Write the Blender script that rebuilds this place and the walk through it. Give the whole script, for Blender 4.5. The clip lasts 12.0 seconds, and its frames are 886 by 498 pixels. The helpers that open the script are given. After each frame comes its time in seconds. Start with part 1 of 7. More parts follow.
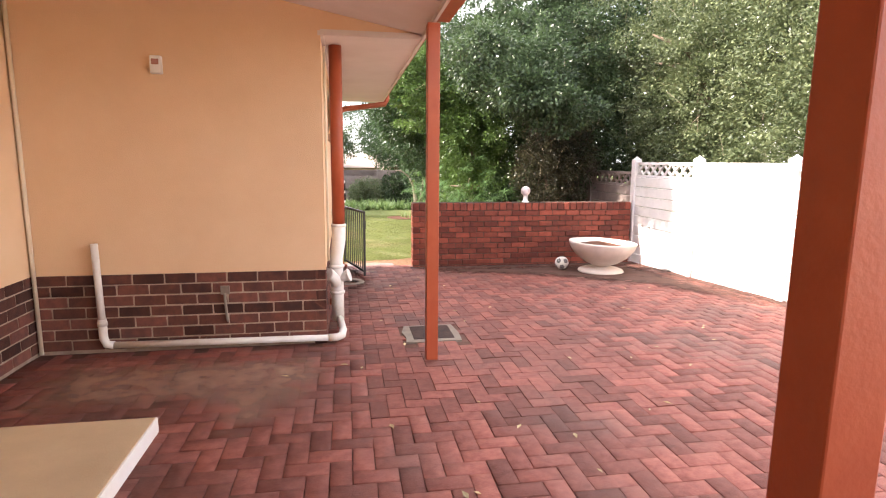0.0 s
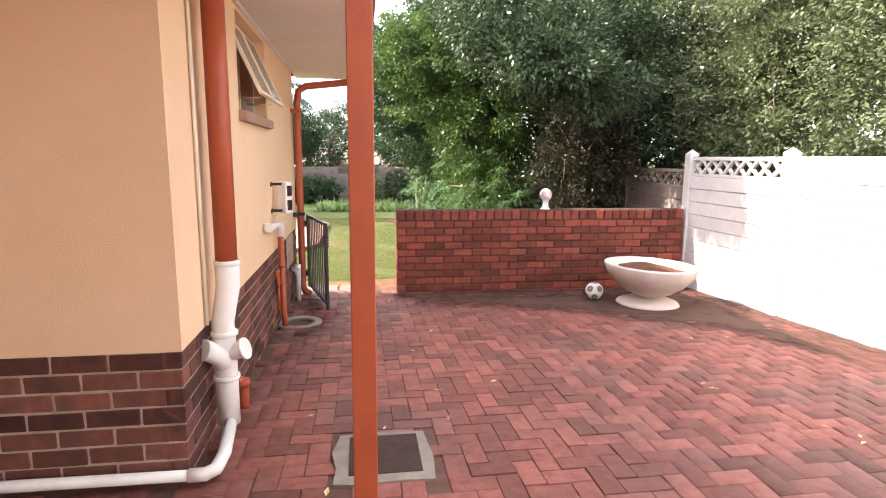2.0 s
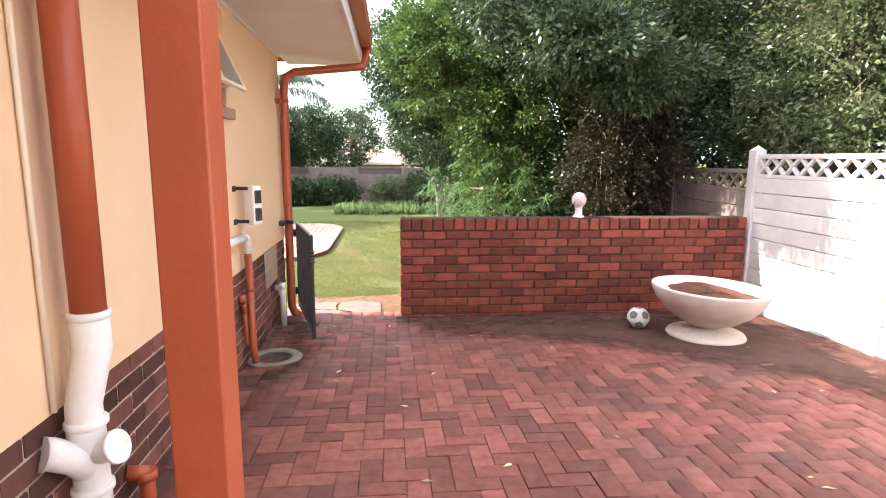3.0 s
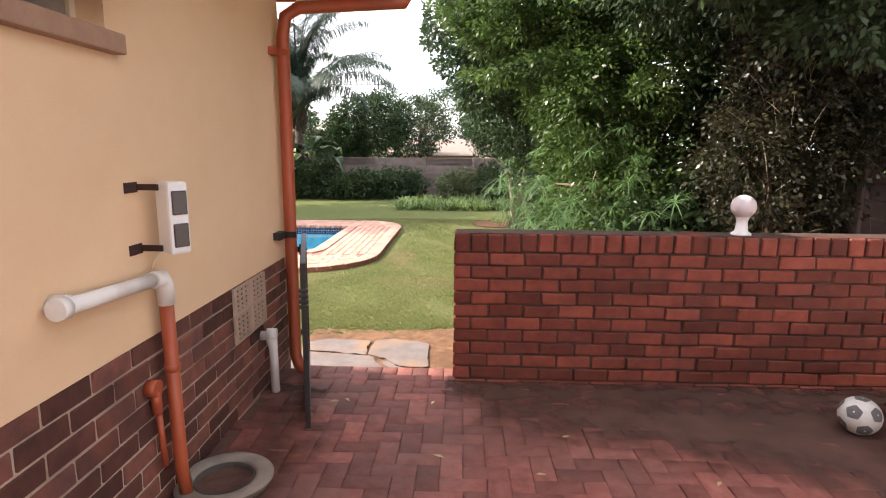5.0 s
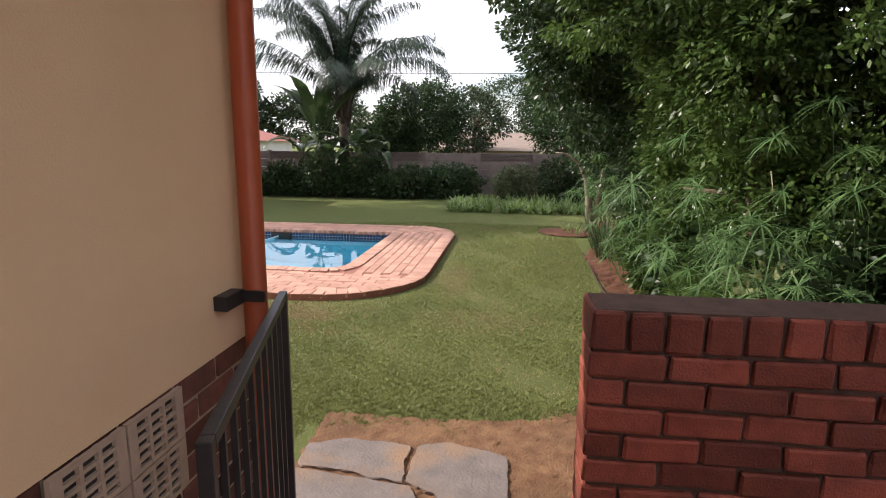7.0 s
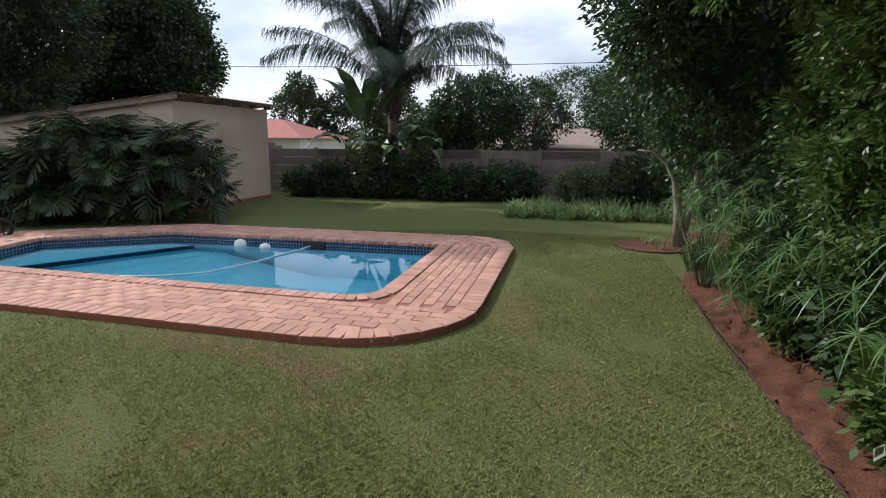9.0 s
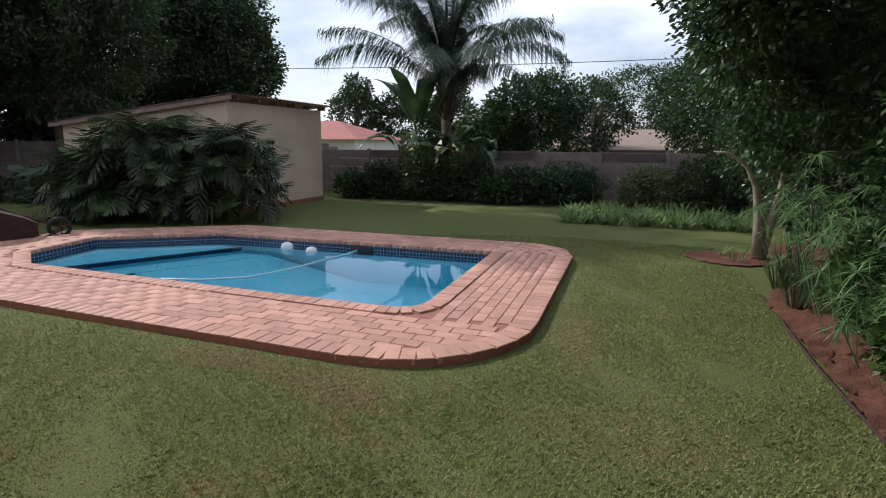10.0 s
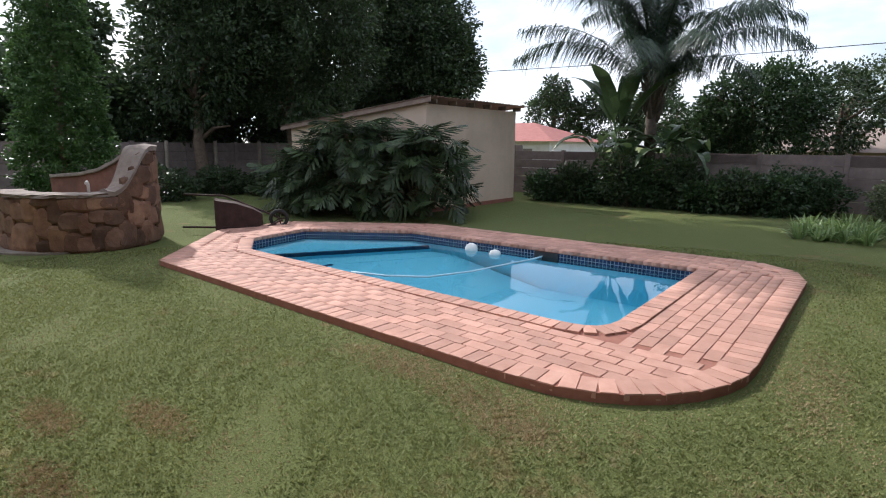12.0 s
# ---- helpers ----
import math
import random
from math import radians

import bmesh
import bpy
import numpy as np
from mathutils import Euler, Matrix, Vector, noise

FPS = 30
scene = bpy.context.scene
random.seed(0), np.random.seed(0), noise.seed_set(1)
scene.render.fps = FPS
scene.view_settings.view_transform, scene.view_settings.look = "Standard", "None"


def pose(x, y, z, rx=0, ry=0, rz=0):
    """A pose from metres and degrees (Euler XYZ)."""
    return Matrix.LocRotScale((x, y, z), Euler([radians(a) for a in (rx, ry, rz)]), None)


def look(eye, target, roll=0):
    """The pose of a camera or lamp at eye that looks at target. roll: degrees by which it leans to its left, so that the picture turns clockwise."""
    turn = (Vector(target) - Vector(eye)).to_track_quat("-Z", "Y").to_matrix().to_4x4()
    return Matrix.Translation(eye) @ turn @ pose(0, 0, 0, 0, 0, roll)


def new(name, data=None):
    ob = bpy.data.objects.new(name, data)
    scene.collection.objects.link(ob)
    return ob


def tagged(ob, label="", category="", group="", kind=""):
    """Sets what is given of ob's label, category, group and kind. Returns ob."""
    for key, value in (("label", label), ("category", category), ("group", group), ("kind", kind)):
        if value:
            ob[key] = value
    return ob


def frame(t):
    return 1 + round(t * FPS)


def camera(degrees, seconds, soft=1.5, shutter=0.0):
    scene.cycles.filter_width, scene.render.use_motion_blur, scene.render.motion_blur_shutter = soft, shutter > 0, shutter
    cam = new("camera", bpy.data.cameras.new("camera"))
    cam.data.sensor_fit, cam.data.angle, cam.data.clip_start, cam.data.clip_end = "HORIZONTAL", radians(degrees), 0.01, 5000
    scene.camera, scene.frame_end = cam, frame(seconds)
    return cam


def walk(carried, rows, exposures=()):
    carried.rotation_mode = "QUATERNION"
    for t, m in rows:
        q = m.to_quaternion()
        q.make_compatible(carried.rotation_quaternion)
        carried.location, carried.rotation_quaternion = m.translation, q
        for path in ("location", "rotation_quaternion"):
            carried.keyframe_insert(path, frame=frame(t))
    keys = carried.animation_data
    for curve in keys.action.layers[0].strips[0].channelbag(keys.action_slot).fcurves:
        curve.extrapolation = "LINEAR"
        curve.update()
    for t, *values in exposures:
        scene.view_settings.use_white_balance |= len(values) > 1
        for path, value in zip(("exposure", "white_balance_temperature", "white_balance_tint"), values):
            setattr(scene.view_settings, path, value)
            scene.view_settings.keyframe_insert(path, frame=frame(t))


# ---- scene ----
cam = camera(77.3, 12.0, soft=1.1)
METRES, EYE, TILT, LEAN, TURN = 9.9, 1.5, 0.0, 0.0, -10.0
ROWS = [
    (0.0, 0.0, 0.0, 0.0, 0.08, -9.0, -0.5),
    (0.5, 0.0042, 0.0532, -0.0006, 0.42, -9.06, -0.54),
    (1.0, 0.0104, 0.1075, -0.0016, 0.69, -9.14, -0.53),
    (1.5, 0.0173, 0.1624, -0.0022, 0.95, -9.28, -0.51),
    (2.0, 0.0258, 0.2183, -0.0032, 1.62, -9.31, -0.5),
    (2.5, 0.033, 0.2735, -0.0032, 2.69, -9.29, -0.45),
    (3.0, 0.0389, 0.3281, -0.005, 4.54, -9.31, -0.37),
    (5.0, 0.019, 0.5328, -0.0123, 12.08, -10.18, -0.47),
    (5.5, 0.0058, 0.5851, -0.0142, 13.82, -10.43, -0.45),
    (6.0, -0.0088, 0.6352, -0.0155, 15.08, -10.56, -0.51),
    (6.5, -0.028, 0.681, -0.0171, 16.49, -10.62, -0.48),
    (7.0, -0.0452, 0.7241, -0.0186, 17.23, -10.6, -0.56),
    (9.0, -0.0963, 0.8765, -0.0204, 22.9, -10.89, -0.39),
    (9.5, -0.1067, 0.9012, -0.0206, 25.1, -10.83, -0.39),
    (10.0, -0.1159, 0.9244, -0.0221, 28.48, -10.76, -0.43),
    (10.5, -0.1268, 0.9399, -0.0232, 33.48, -10.72, -0.41),
    (11.0, -0.1365, 0.9506, -0.0251, 39.17, -10.74, -0.47),
    (11.5, -0.1392, 0.9586, -0.0261, 43.71, -10.68, -0.5),
    (12.0, -0.1392, 0.9651, -0.0263, 48.2, -10.64, -0.42),
]
EXPO = [(0.0, 2.18, 6650, 14), (1.5, 2.08, 6550, 13), (3.0, 2.08, 6350, 12), (5.0, 1.5, 6600, 15), (5.5, 1.22, 6600, 15), (6.0, 0.95, 6600, 15), (7.0, 0.62, 6500, 14), (9.0, -0.03, 5950, 12), (10.5, -0.1, 5900, 12), (11.0, -0.05, 5900, 12), (12.0, 0.3, 5900, 12)]
walk(cam, [(t, pose(0, 0, EYE, TILT, LEAN, TURN) @ pose(METRES * x, METRES * y, METRES * z, 90 + pitch, roll, yaw)) for t, x, y, z, yaw, pitch, roll in ROWS], EXPO)

# ---- light: one sun from the west, a hazy sky with broken cloud ----
SUN_FROM = Vector((-1.0, 0.24, 0.76)).normalized()
sun = new("sun", bpy.data.lights.new("sun", "SUN"))
sun.data.energy, sun.data.angle, sun.data.color = 4.0, radians(0.8), (1.0, 0.93, 0.82)
sun.matrix_world = look(SUN_FROM * 40, (0, 0, 0))

world = bpy.data.worlds.new("sky")
scene.world = world
world.use_nodes = True
wn, wl = world.node_tree.nodes, world.node_tree.links
sky = wn.new("ShaderNodeTexSky")
sky.sky_type, sky.sun_disc = "NISHITA", False
sky.sun_elevation = math.asin(SUN_FROM.z)
sky.sun_rotation = math.atan2(SUN_FROM.x, SUN_FROM.y)
sky.dust_density, sky.air_density = 2.0, 1.0
wtc = wn.new("ShaderNodeTexCoord")
wmap = wn.new("ShaderNodeMapping")
wmap.inputs["Scale"].default_value = (1.0, 1.0, 2.6)
wno = wn.new("ShaderNodeTexNoise")
wno.inputs["Scale"].default_value, wno.inputs["Detail"].default_value = 2.3, 5.0
wramp = wn.new("ShaderNodeValToRGB")
wramp.color_ramp.elements[0].position, wramp.color_ramp.elements[1].position = 0.37, 0.60
wmix = wn.new("ShaderNodeMix")
wmix.data_type = "RGBA"
wmix.inputs["B"].default_value = (10.5, 10.6, 11.0, 1)
wl.new(wtc.outputs["Generated"], wmap.inputs["Vector"])
wl.new(wmap.outputs["Vector"], wno.inputs["Vector"])
wl.new(wno.outputs["Fac"], wramp.inputs["Fac"])
wl.new(wramp.outputs["Color"], wmix.inputs["Factor"])
wl.new(sky.outputs["Color"], wmix.inputs["A"])
wl.new(wmix.outputs["Result"], wn["Background"].inputs["Color"])
wn["Background"].inputs["Strength"].default_value = 0.122


# ---- materials ----
def surf(name, a, b, scale=6.0, rough=0.7, bump=0.15, fine=90.0, stain=None, stain_scale=1.3, stain_amount=0.5, vary=0.0, island=False, metal=0.0, spec=0.3, spread=0.35):
    """Two colours mixed by noise, fine relief, stains at a larger scale, and a change of value from piece to piece."""
    m = bpy.data.materials.new(name)
    m.use_nodes = True
    n, l = m.node_tree.nodes, m.node_tree.links
    p = n["Principled BSDF"]
    geo = n.new("ShaderNodeNewGeometry")
    n1 = n.new("ShaderNodeTexNoise")
    n1.inputs["Scale"].default_value, n1.inputs["Detail"].default_value, n1.inputs["Roughness"].default_value = scale, 6, 0.65
    l.new(geo.outputs["Position"], n1.inputs["Vector"])
    r1 = n.new("ShaderNodeMapRange")
    r1.inputs["From Min"].default_value, r1.inputs["From Max"].default_value = 0.5 - spread / 2, 0.5 + spread / 2
    l.new(n1.outputs["Fac"], r1.inputs["Value"])
    mix = n.new("ShaderNodeMix")
    mix.data_type = "RGBA"
    mix.inputs["A"].default_value, mix.inputs["B"].default_value = (*a, 1), (*b, 1)
    l.new(r1.outputs["Result"], mix.inputs["Factor"])
    col = mix.outputs["Result"]
    if stain:
        n2 = n.new("ShaderNodeTexNoise")
        n2.inputs["Scale"].default_value, n2.inputs["Detail"].default_value = stain_scale, 5
        l.new(geo.outputs["Position"], n2.inputs["Vector"])
        r2 = n.new("ShaderNodeMapRange")
        r2.inputs["From Min"].default_value, r2.inputs["From Max"].default_value, r2.inputs["To Max"].default_value = 0.48, 0.72, stain_amount
        l.new(n2.outputs["Fac"], r2.inputs["Value"])
        mx = n.new("ShaderNodeMix")
        mx.data_type = "RGBA"
        mx.inputs["B"].default_value = (*stain, 1)
        l.new(r2.outputs["Result"], mx.inputs["Factor"])
        l.new(col, mx.inputs["A"])
        col = mx.outputs["Result"]
    if vary:
        hs = n.new("ShaderNodeHueSaturation")
        rr = n.new("ShaderNodeMapRange")
        rr.inputs["To Min"].default_value, rr.inputs["To Max"].default_value = 1 - vary, 1 + vary
        if island:
            l.new(geo.outputs["Random Per Island"], rr.inputs["Value"])
        else:
            oi = n.new("ShaderNodeObjectInfo")
            l.new(oi.outputs["Random"], rr.inputs["Value"])
        l.new(rr.outputs["Result"], hs.inputs["Value"])
        l.new(col, hs.inputs["Color"])
        col = hs.outputs["Color"]
    l.new(col, p.inputs["Base Color"])
    p.inputs["Roughness"].default_value, p.inputs["Metallic"].default_value = rough, metal
    p.inputs["Specular IOR Level"].default_value = spec
    if bump:
        n3 = n.new("ShaderNodeTexNoise")
        n3.inputs["Scale"].default_value, n3.inputs["Detail"].default_value = fine, 4
        l.new(geo.outputs["Position"], n3.inputs["Vector"])
        bp = n.new("ShaderNodeBump")
        bp.inputs["Strength"].default_value, bp.inputs["Distance"].default_value = bump, 0.01
        l.new(n3.outputs["Fac"], bp.inputs["Height"])
        l.new(bp.outputs["Normal"], p.inputs["Normal"])
    return m


def leaf_mat(name, dark, light, through_light=0.35, rough=0.36):
    """Foliage: colour from leaf to leaf, some light let through."""
    m = bpy.data.materials.new(name)
    m.use_nodes = True
    n, l = m.node_tree.nodes, m.node_tree.links
    p, out = n["Principled BSDF"], n["Material Output"]
    geo = n.new("ShaderNodeNewGeometry")
    ramp = n.new("ShaderNodeValToRGB")
    ramp.color_ramp.elements[0].color, ramp.color_ramp.elements[1].color = (*dark, 1), (*light, 1)
    no = n.new("ShaderNodeTexNoise")
    no.inputs["Scale"].default_value, no.inputs["Detail"].default_value = 1.9, 4
    l.new(geo.outputs["Position"], no.inputs["Vector"])
    mul = n.new("ShaderNodeMath")
    mul.operation = "MULTIPLY_ADD"
    mul.inputs[1].default_value = 0.55
    l.new(geo.outputs["Random Per Island"], mul.inputs[0])
    l.new(no.outputs["Fac"], mul.inputs[2])
    sub = n.new("ShaderNodeMath")
    sub.operation = "SUBTRACT"
    sub.inputs[1].default_value = 0.28
    l.new(mul.outputs[0], sub.inputs[0])
    l.new(sub.outputs[0], ramp.inputs["Fac"])
    l.new(ramp.outputs["Color"], p.inputs["Base Color"])
    p.inputs["Roughness"].default_value, p.inputs["Specular IOR Level"].default_value = rough, 0.35
    tr = n.new("ShaderNodeBsdfTranslucent")
    l.new(ramp.outputs["Color"], tr.inputs["Color"])
    mix = n.new("ShaderNodeMixShader")
    mix.inputs["Fac"].default_value = through_light
    l.new(p.outputs["BSDF"], mix.inputs[1])
    l.new(tr.outputs["BSDF"], mix.inputs[2])
    l.new(mix.outputs["Shader"], out.inputs["Surface"])
    return m


PLASTER = surf("ochre_plaster", (0.77, 0.535, 0.33), (0.81, 0.58, 0.37), 2.2, 0.85, 0.25, 160, (0.70, 0.48, 0.29), 0.8, 0.35)
CREAM = surf("cream_paint", (0.78, 0.68, 0.52), (0.72, 0.62, 0.47), 5, 0.7, 0.1, 140, (0.55, 0.45, 0.33), 2.0, 0.3)
WHITE = surf("white_paint", (0.80, 0.77, 0.74), (0.72, 0.69, 0.66), 4, 0.6, 0.12, 120, (0.5, 0.44, 0.38), 1.6, 0.35)
SOFFIT = surf("soffit_board", (0.76, 0.70, 0.66), (0.70, 0.64, 0.60), 2, 0.7, 0.05, 120, (0.58, 0.50, 0.43), 1.2, 0.3)
FENCE_WHITE = surf("whitewashed_concrete", (0.76, 0.71, 0.69), (0.68, 0.63, 0.61), 7, 0.85, 0.3, 110, (0.45, 0.36, 0.30), 1.4, 0.35, vary=0.05)
PVC = surf("white_pvc", (0.80, 0.78, 0.74), (0.74, 0.71, 0.66), 8, 0.4, 0.04, 100, (0.48, 0.38, 0.28), 6.0, 0.4)
RED_PAINT = surf("oxide_red_paint", (0.36, 0.075, 0.032), (0.42, 0.10, 0.042), 6, 0.42, 0.1, 80, (0.26, 0.06, 0.03), 3.0, 0.5, spec=0.4)
PLINTH = surf("dark_face_brick", (0.10, 0.042, 0.034), (0.175, 0.065, 0.046), 14, 0.75, 0.45, 150, (0.05, 0.03, 0.03), 5.0, 0.6, vary=0.62)
MORTAR = surf("grey_mortar", (0.54, 0.43, 0.34), (0.38, 0.29, 0.22), 12, 0.95, 0.5, 170, (0.13, 0.09, 0.07), 2.5, 0.6)
DARK_MORTAR = surf("dark_mortar", (0.06, 0.034, 0.026), (0.11, 0.065, 0.05), 12, 0.95, 0.5, 170, (0.06, 0.035, 0.03), 2.5, 0.6)
RED_BRICK = surf("red_face_brick", (0.155, 0.035, 0.022), (0.235, 0.058, 0.035), 11, 0.7, 0.5, 140, (0.11, 0.035, 0.028), 4.0, 0.6, vary=0.42)
PAVER = surf("brick_paver", (0.165, 0.048, 0.038), (0.262, 0.094, 0.072), 16, 0.66, 0.6, 150, (0.115, 0.066, 0.056), 1.1, 0.75, vary=0.36)
PAVER_REST = surf("brick_paver_rest", (0.165, 0.048, 0.038), (0.262, 0.094, 0.072), 16, 0.66, 0.6, 150, (0.115, 0.066, 0.056), 1.1, 0.75, vary=0.36, island=True)
JOINT = surf("sandy_joint", (0.10, 0.050, 0.038), (0.16, 0.08, 0.06), 14, 0.95, 0.6, 160)
SILT_SHADE = surf("silt_and_shade_on_paving", (0.064, 0.030, 0.022), (0.105, 0.050, 0.036), 5, 0.9, 0.35, 90, (0.07, 0.04, 0.03), 1.1, 0.7)
POOL_BRICK = surf("salmon_paver", (0.44, 0.235, 0.175), (0.52, 0.30, 0.23), 8, 0.75, 0.4, 120, (0.36, 0.20, 0.15), 1.6, 0.5, vary=0.16)
POOL_BRICK_REST = surf("salmon_paver_rest", (0.44, 0.235, 0.175), (0.52, 0.30, 0.23), 8, 0.75, 0.4, 120, (0.36, 0.20, 0.15), 1.6, 0.5, vary=0.16, island=True)
POOL_EDGE = surf("brick_edge", (0.26, 0.105, 0.075), (0.33, 0.15, 0.11), 9, 0.85, 0.4, 120)
CONCRETE = surf("grey_concrete", (0.29, 0.25, 0.21), (0.21, 0.18, 0.15), 9, 0.9, 0.4, 120, (0.18, 0.13, 0.10), 3, 0.6)
STOOP = surf("painted_screed", (0.64, 0.50, 0.32), (0.57, 0.44, 0.28), 2.5, 0.7, 0.2, 100, (0.40, 0.29, 0.18), 1.4, 0.5)
BLACK = surf("black_steel", (0.018, 0.017, 0.018), (0.035, 0.03, 0.03), 14, 0.5, 0.1, 90, metal=0.0, spec=0.45)
IRON = surf("cast_iron", (0.055, 0.05, 0.045), (0.09, 0.075, 0.06), 18, 0.7, 0.4, 120)
SLATE = surf("slate_slab", (0.145, 0.122, 0.115), (0.215, 0.178, 0.165), 6, 0.8, 0.6, 60, (0.30, 0.18, 0.10), 2.6, 0.9)
SOIL = surf("red_soil", (0.085, 0.036, 0.022), (0.165, 0.068, 0.040), 10, 0.95, 0.9, 60, (0.09, 0.04, 0.025), 3.0, 0.6)
FENCE_GREY = surf("weathered_concrete", (0.20, 0.155, 0.14), (0.265, 0.21, 0.19), 6, 0.9, 0.4, 90, (0.12, 0.09, 0.08), 1.2, 0.6, vary=0.1)
SHED_WALL = surf("beige_plaster", (0.60, 0.46, 0.35), (0.66, 0.52, 0.40), 2.5, 0.9, 0.2, 100, (0.46, 0.35, 0.27), 0.9, 0.5)
ROOF_TIN = surf("old_roof_sheet", (0.24, 0.17, 0.13), (0.32, 0.24, 0.19), 5, 0.7, 0.2, 60, (0.14, 0.09, 0.07), 1.2, 0.5)
ROOF_RED = surf("red_roof", (0.33, 0.12, 0.10), (0.40, 0.16, 0.135), 3, 0.8, 0.2, 30)
ROOF_TAN = surf("tan_roof", (0.30, 0.23, 0.19), (0.25, 0.19, 0.16), 3, 0.8, 0.2, 30)
BARK = surf("bark", (0.10, 0.07, 0.05), (0.19, 0.14, 0.10), 9, 0.9, 0.9, 40)
PALE_BARK = surf("pale_bark", (0.33, 0.28, 0.22), (0.22, 0.18, 0.14), 7, 0.85, 0.5, 50)
STONE = surf("fieldstone", (0.115, 0.058, 0.038), (0.23, 0.135, 0.085), 5, 0.85, 0.7, 45, (0.13, 0.08, 0.065), 2.4, 0.7, vary=0.55)
STONE_CAP = surf("stone_capping", (0.29, 0.24, 0.20), (0.19, 0.15, 0.125), 6, 0.9, 0.5, 60, (0.22, 0.16, 0.13), 2.0, 0.5)
RUST = surf("rusty_steel", (0.032, 0.017, 0.014), (0.060, 0.030, 0.024), 9, 0.8, 0.4, 60)
RUBBER = surf("black_rubber", (0.02, 0.02, 0.02), (0.035, 0.033, 0.03), 12, 0.8, 0.2, 60)
PLASTIC = surf("white_plastic", (0.82, 0.81, 0.78), (0.78, 0.77, 0.74), 5, 0.35, 0.0)
LENS_DARK = surf("tinted_lens", (0.02, 0.012, 0.015), (0.03, 0.018, 0.02), 5, 0.15, 0.0, spec=0.5)
OPAL = surf("opal_globe", (0.66, 0.56, 0.56), (0.60, 0.50, 0.50), 3, 0.3, 0.0, spec=0.5)
BOWL = surf("painted_concrete_bowl", (0.68, 0.59, 0.53), (0.58, 0.49, 0.43), 5, 0.8, 0.3, 90, (0.45, 0.31, 0.22), 2.2, 0.5)
BALL_WHITE = surf("ball_white", (0.75, 0.72, 0.66), (0.62, 0.58, 0.52), 20, 0.6, 0.1, 90)
BALL_GREY = surf("ball_grey", (0.12, 0.11, 0.11), (0.18, 0.17, 0.16), 20, 0.6, 0.1, 90)
POOL_SHELL = surf("pool_shell", (0.32, 0.70, 0.83), (0.36, 0.75, 0.87), 1.2, 0.6, 0.0, spread=0.5)
STEP_DARK = surf("dark_step_tiles", (0.01, 0.03, 0.08), (0.02, 0.05, 0.12), 30, 0.4, 0.0)
HOSE = surf("pale_hose", (0.45, 0.62, 0.68), (0.40, 0.56, 0.64), 8, 0.5, 0.0)
GLASS_DULL = surf("obscure_glass", (0.30, 0.26, 0.23), (0.24, 0.21, 0.19), 30, 0.18, 0.15, 120, spec=0.6)
DRY_LEAF = surf("dry_leaf", (0.50, 0.36, 0.16), (0.62, 0.52, 0.34), 20, 0.8, 0.0, vary=0.4)

HEDGE_LEAF = leaf_mat("hedge_leaf", (0.008, 0.018, 0.009), (0.098, 0.148, 0.062))
BRIGHT_LEAF = leaf_mat("young_leaf", (0.018, 0.044, 0.011), (0.140, 0.222, 0.055), 0.36)
OLIVE_LEAF = leaf_mat("olive_leaf", (0.010, 0.011, 0.006), (0.072, 0.066, 0.032), 0.3)
TWIG = surf("pale_twig", (0.34, 0.28, 0.20), (0.24, 0.19, 0.13), 7, 0.85, 0.2, 50)
GREY_LEAF = leaf_mat("greyish_leaf", (0.035, 0.055, 0.022), (0.22, 0.25, 0.12), 0.3)
SEDGE_LEAF = leaf_mat("sedge_leaf", (0.035, 0.090, 0.030), (0.19, 0.31, 0.12), 0.3)
DARK_LEAF = leaf_mat("dark_leaf", (0.014, 0.028, 0.013), (0.085, 0.125, 0.048), 0.25)
MID_LEAF = leaf_mat("mid_leaf", (0.014, 0.032, 0.013), (0.075, 0.125, 0.045), 0.3)
CYPRESS_LEAF = leaf_mat("cypress_leaf", (0.020, 0.050, 0.014), (0.10, 0.18, 0.045), 0.3)
PALM_LEAF = leaf_mat("palm_leaf", (0.018, 0.036, 0.024), (0.085, 0.125, 0.074), 0.2)
BANANA_LEAF = leaf_mat("banana_leaf", (0.028, 0.055, 0.022), (0.115, 0.165, 0.065), 0.3)
STRAP_LEAF = leaf_mat("strap_leaf", (0.06, 0.12, 0.03), (0.32, 0.42, 0.16), 0.35)
GRASS = leaf_mat("grass_blade", (0.122, 0.146, 0.042), (0.300, 0.318, 0.108), 0.35, 0.6)
DRY_GRASS = leaf_mat("dry_grass_blade", (0.24, 0.175, 0.085), (0.46, 0.36, 0.20), 0.3, 0.7)

# lawn: green turf with worn, straw-coloured patches
LAWN = bpy.data.materials.new("lawn")
LAWN.use_nodes = True
n_, l_ = LAWN.node_tree.nodes, LAWN.node_tree.links
g_ = n_.new("ShaderNodeNewGeometry")


def _noise(scale, detail=5, rough=0.6):
    t = n_.new("ShaderNodeTexNoise")
    t.inputs["Scale"].default_value, t.inputs["Detail"].default_value, t.inputs["Roughness"].default_value = scale, detail, rough
    l_.new(g_.outputs["Position"], t.inputs["Vector"])
    return t


def _ramp(src, lo, hi, a, b):
    r = n_.new("ShaderNodeValToRGB")
    r.color_ramp.elements[0].position, r.color_ramp.elements[1].position = lo, hi
    r.color_ramp.elements[0].color, r.color_ramp.elements[1].color = (*a, 1), (*b, 1)
    l_.new(src.outputs["Fac"], r.inputs["Fac"])
    return r


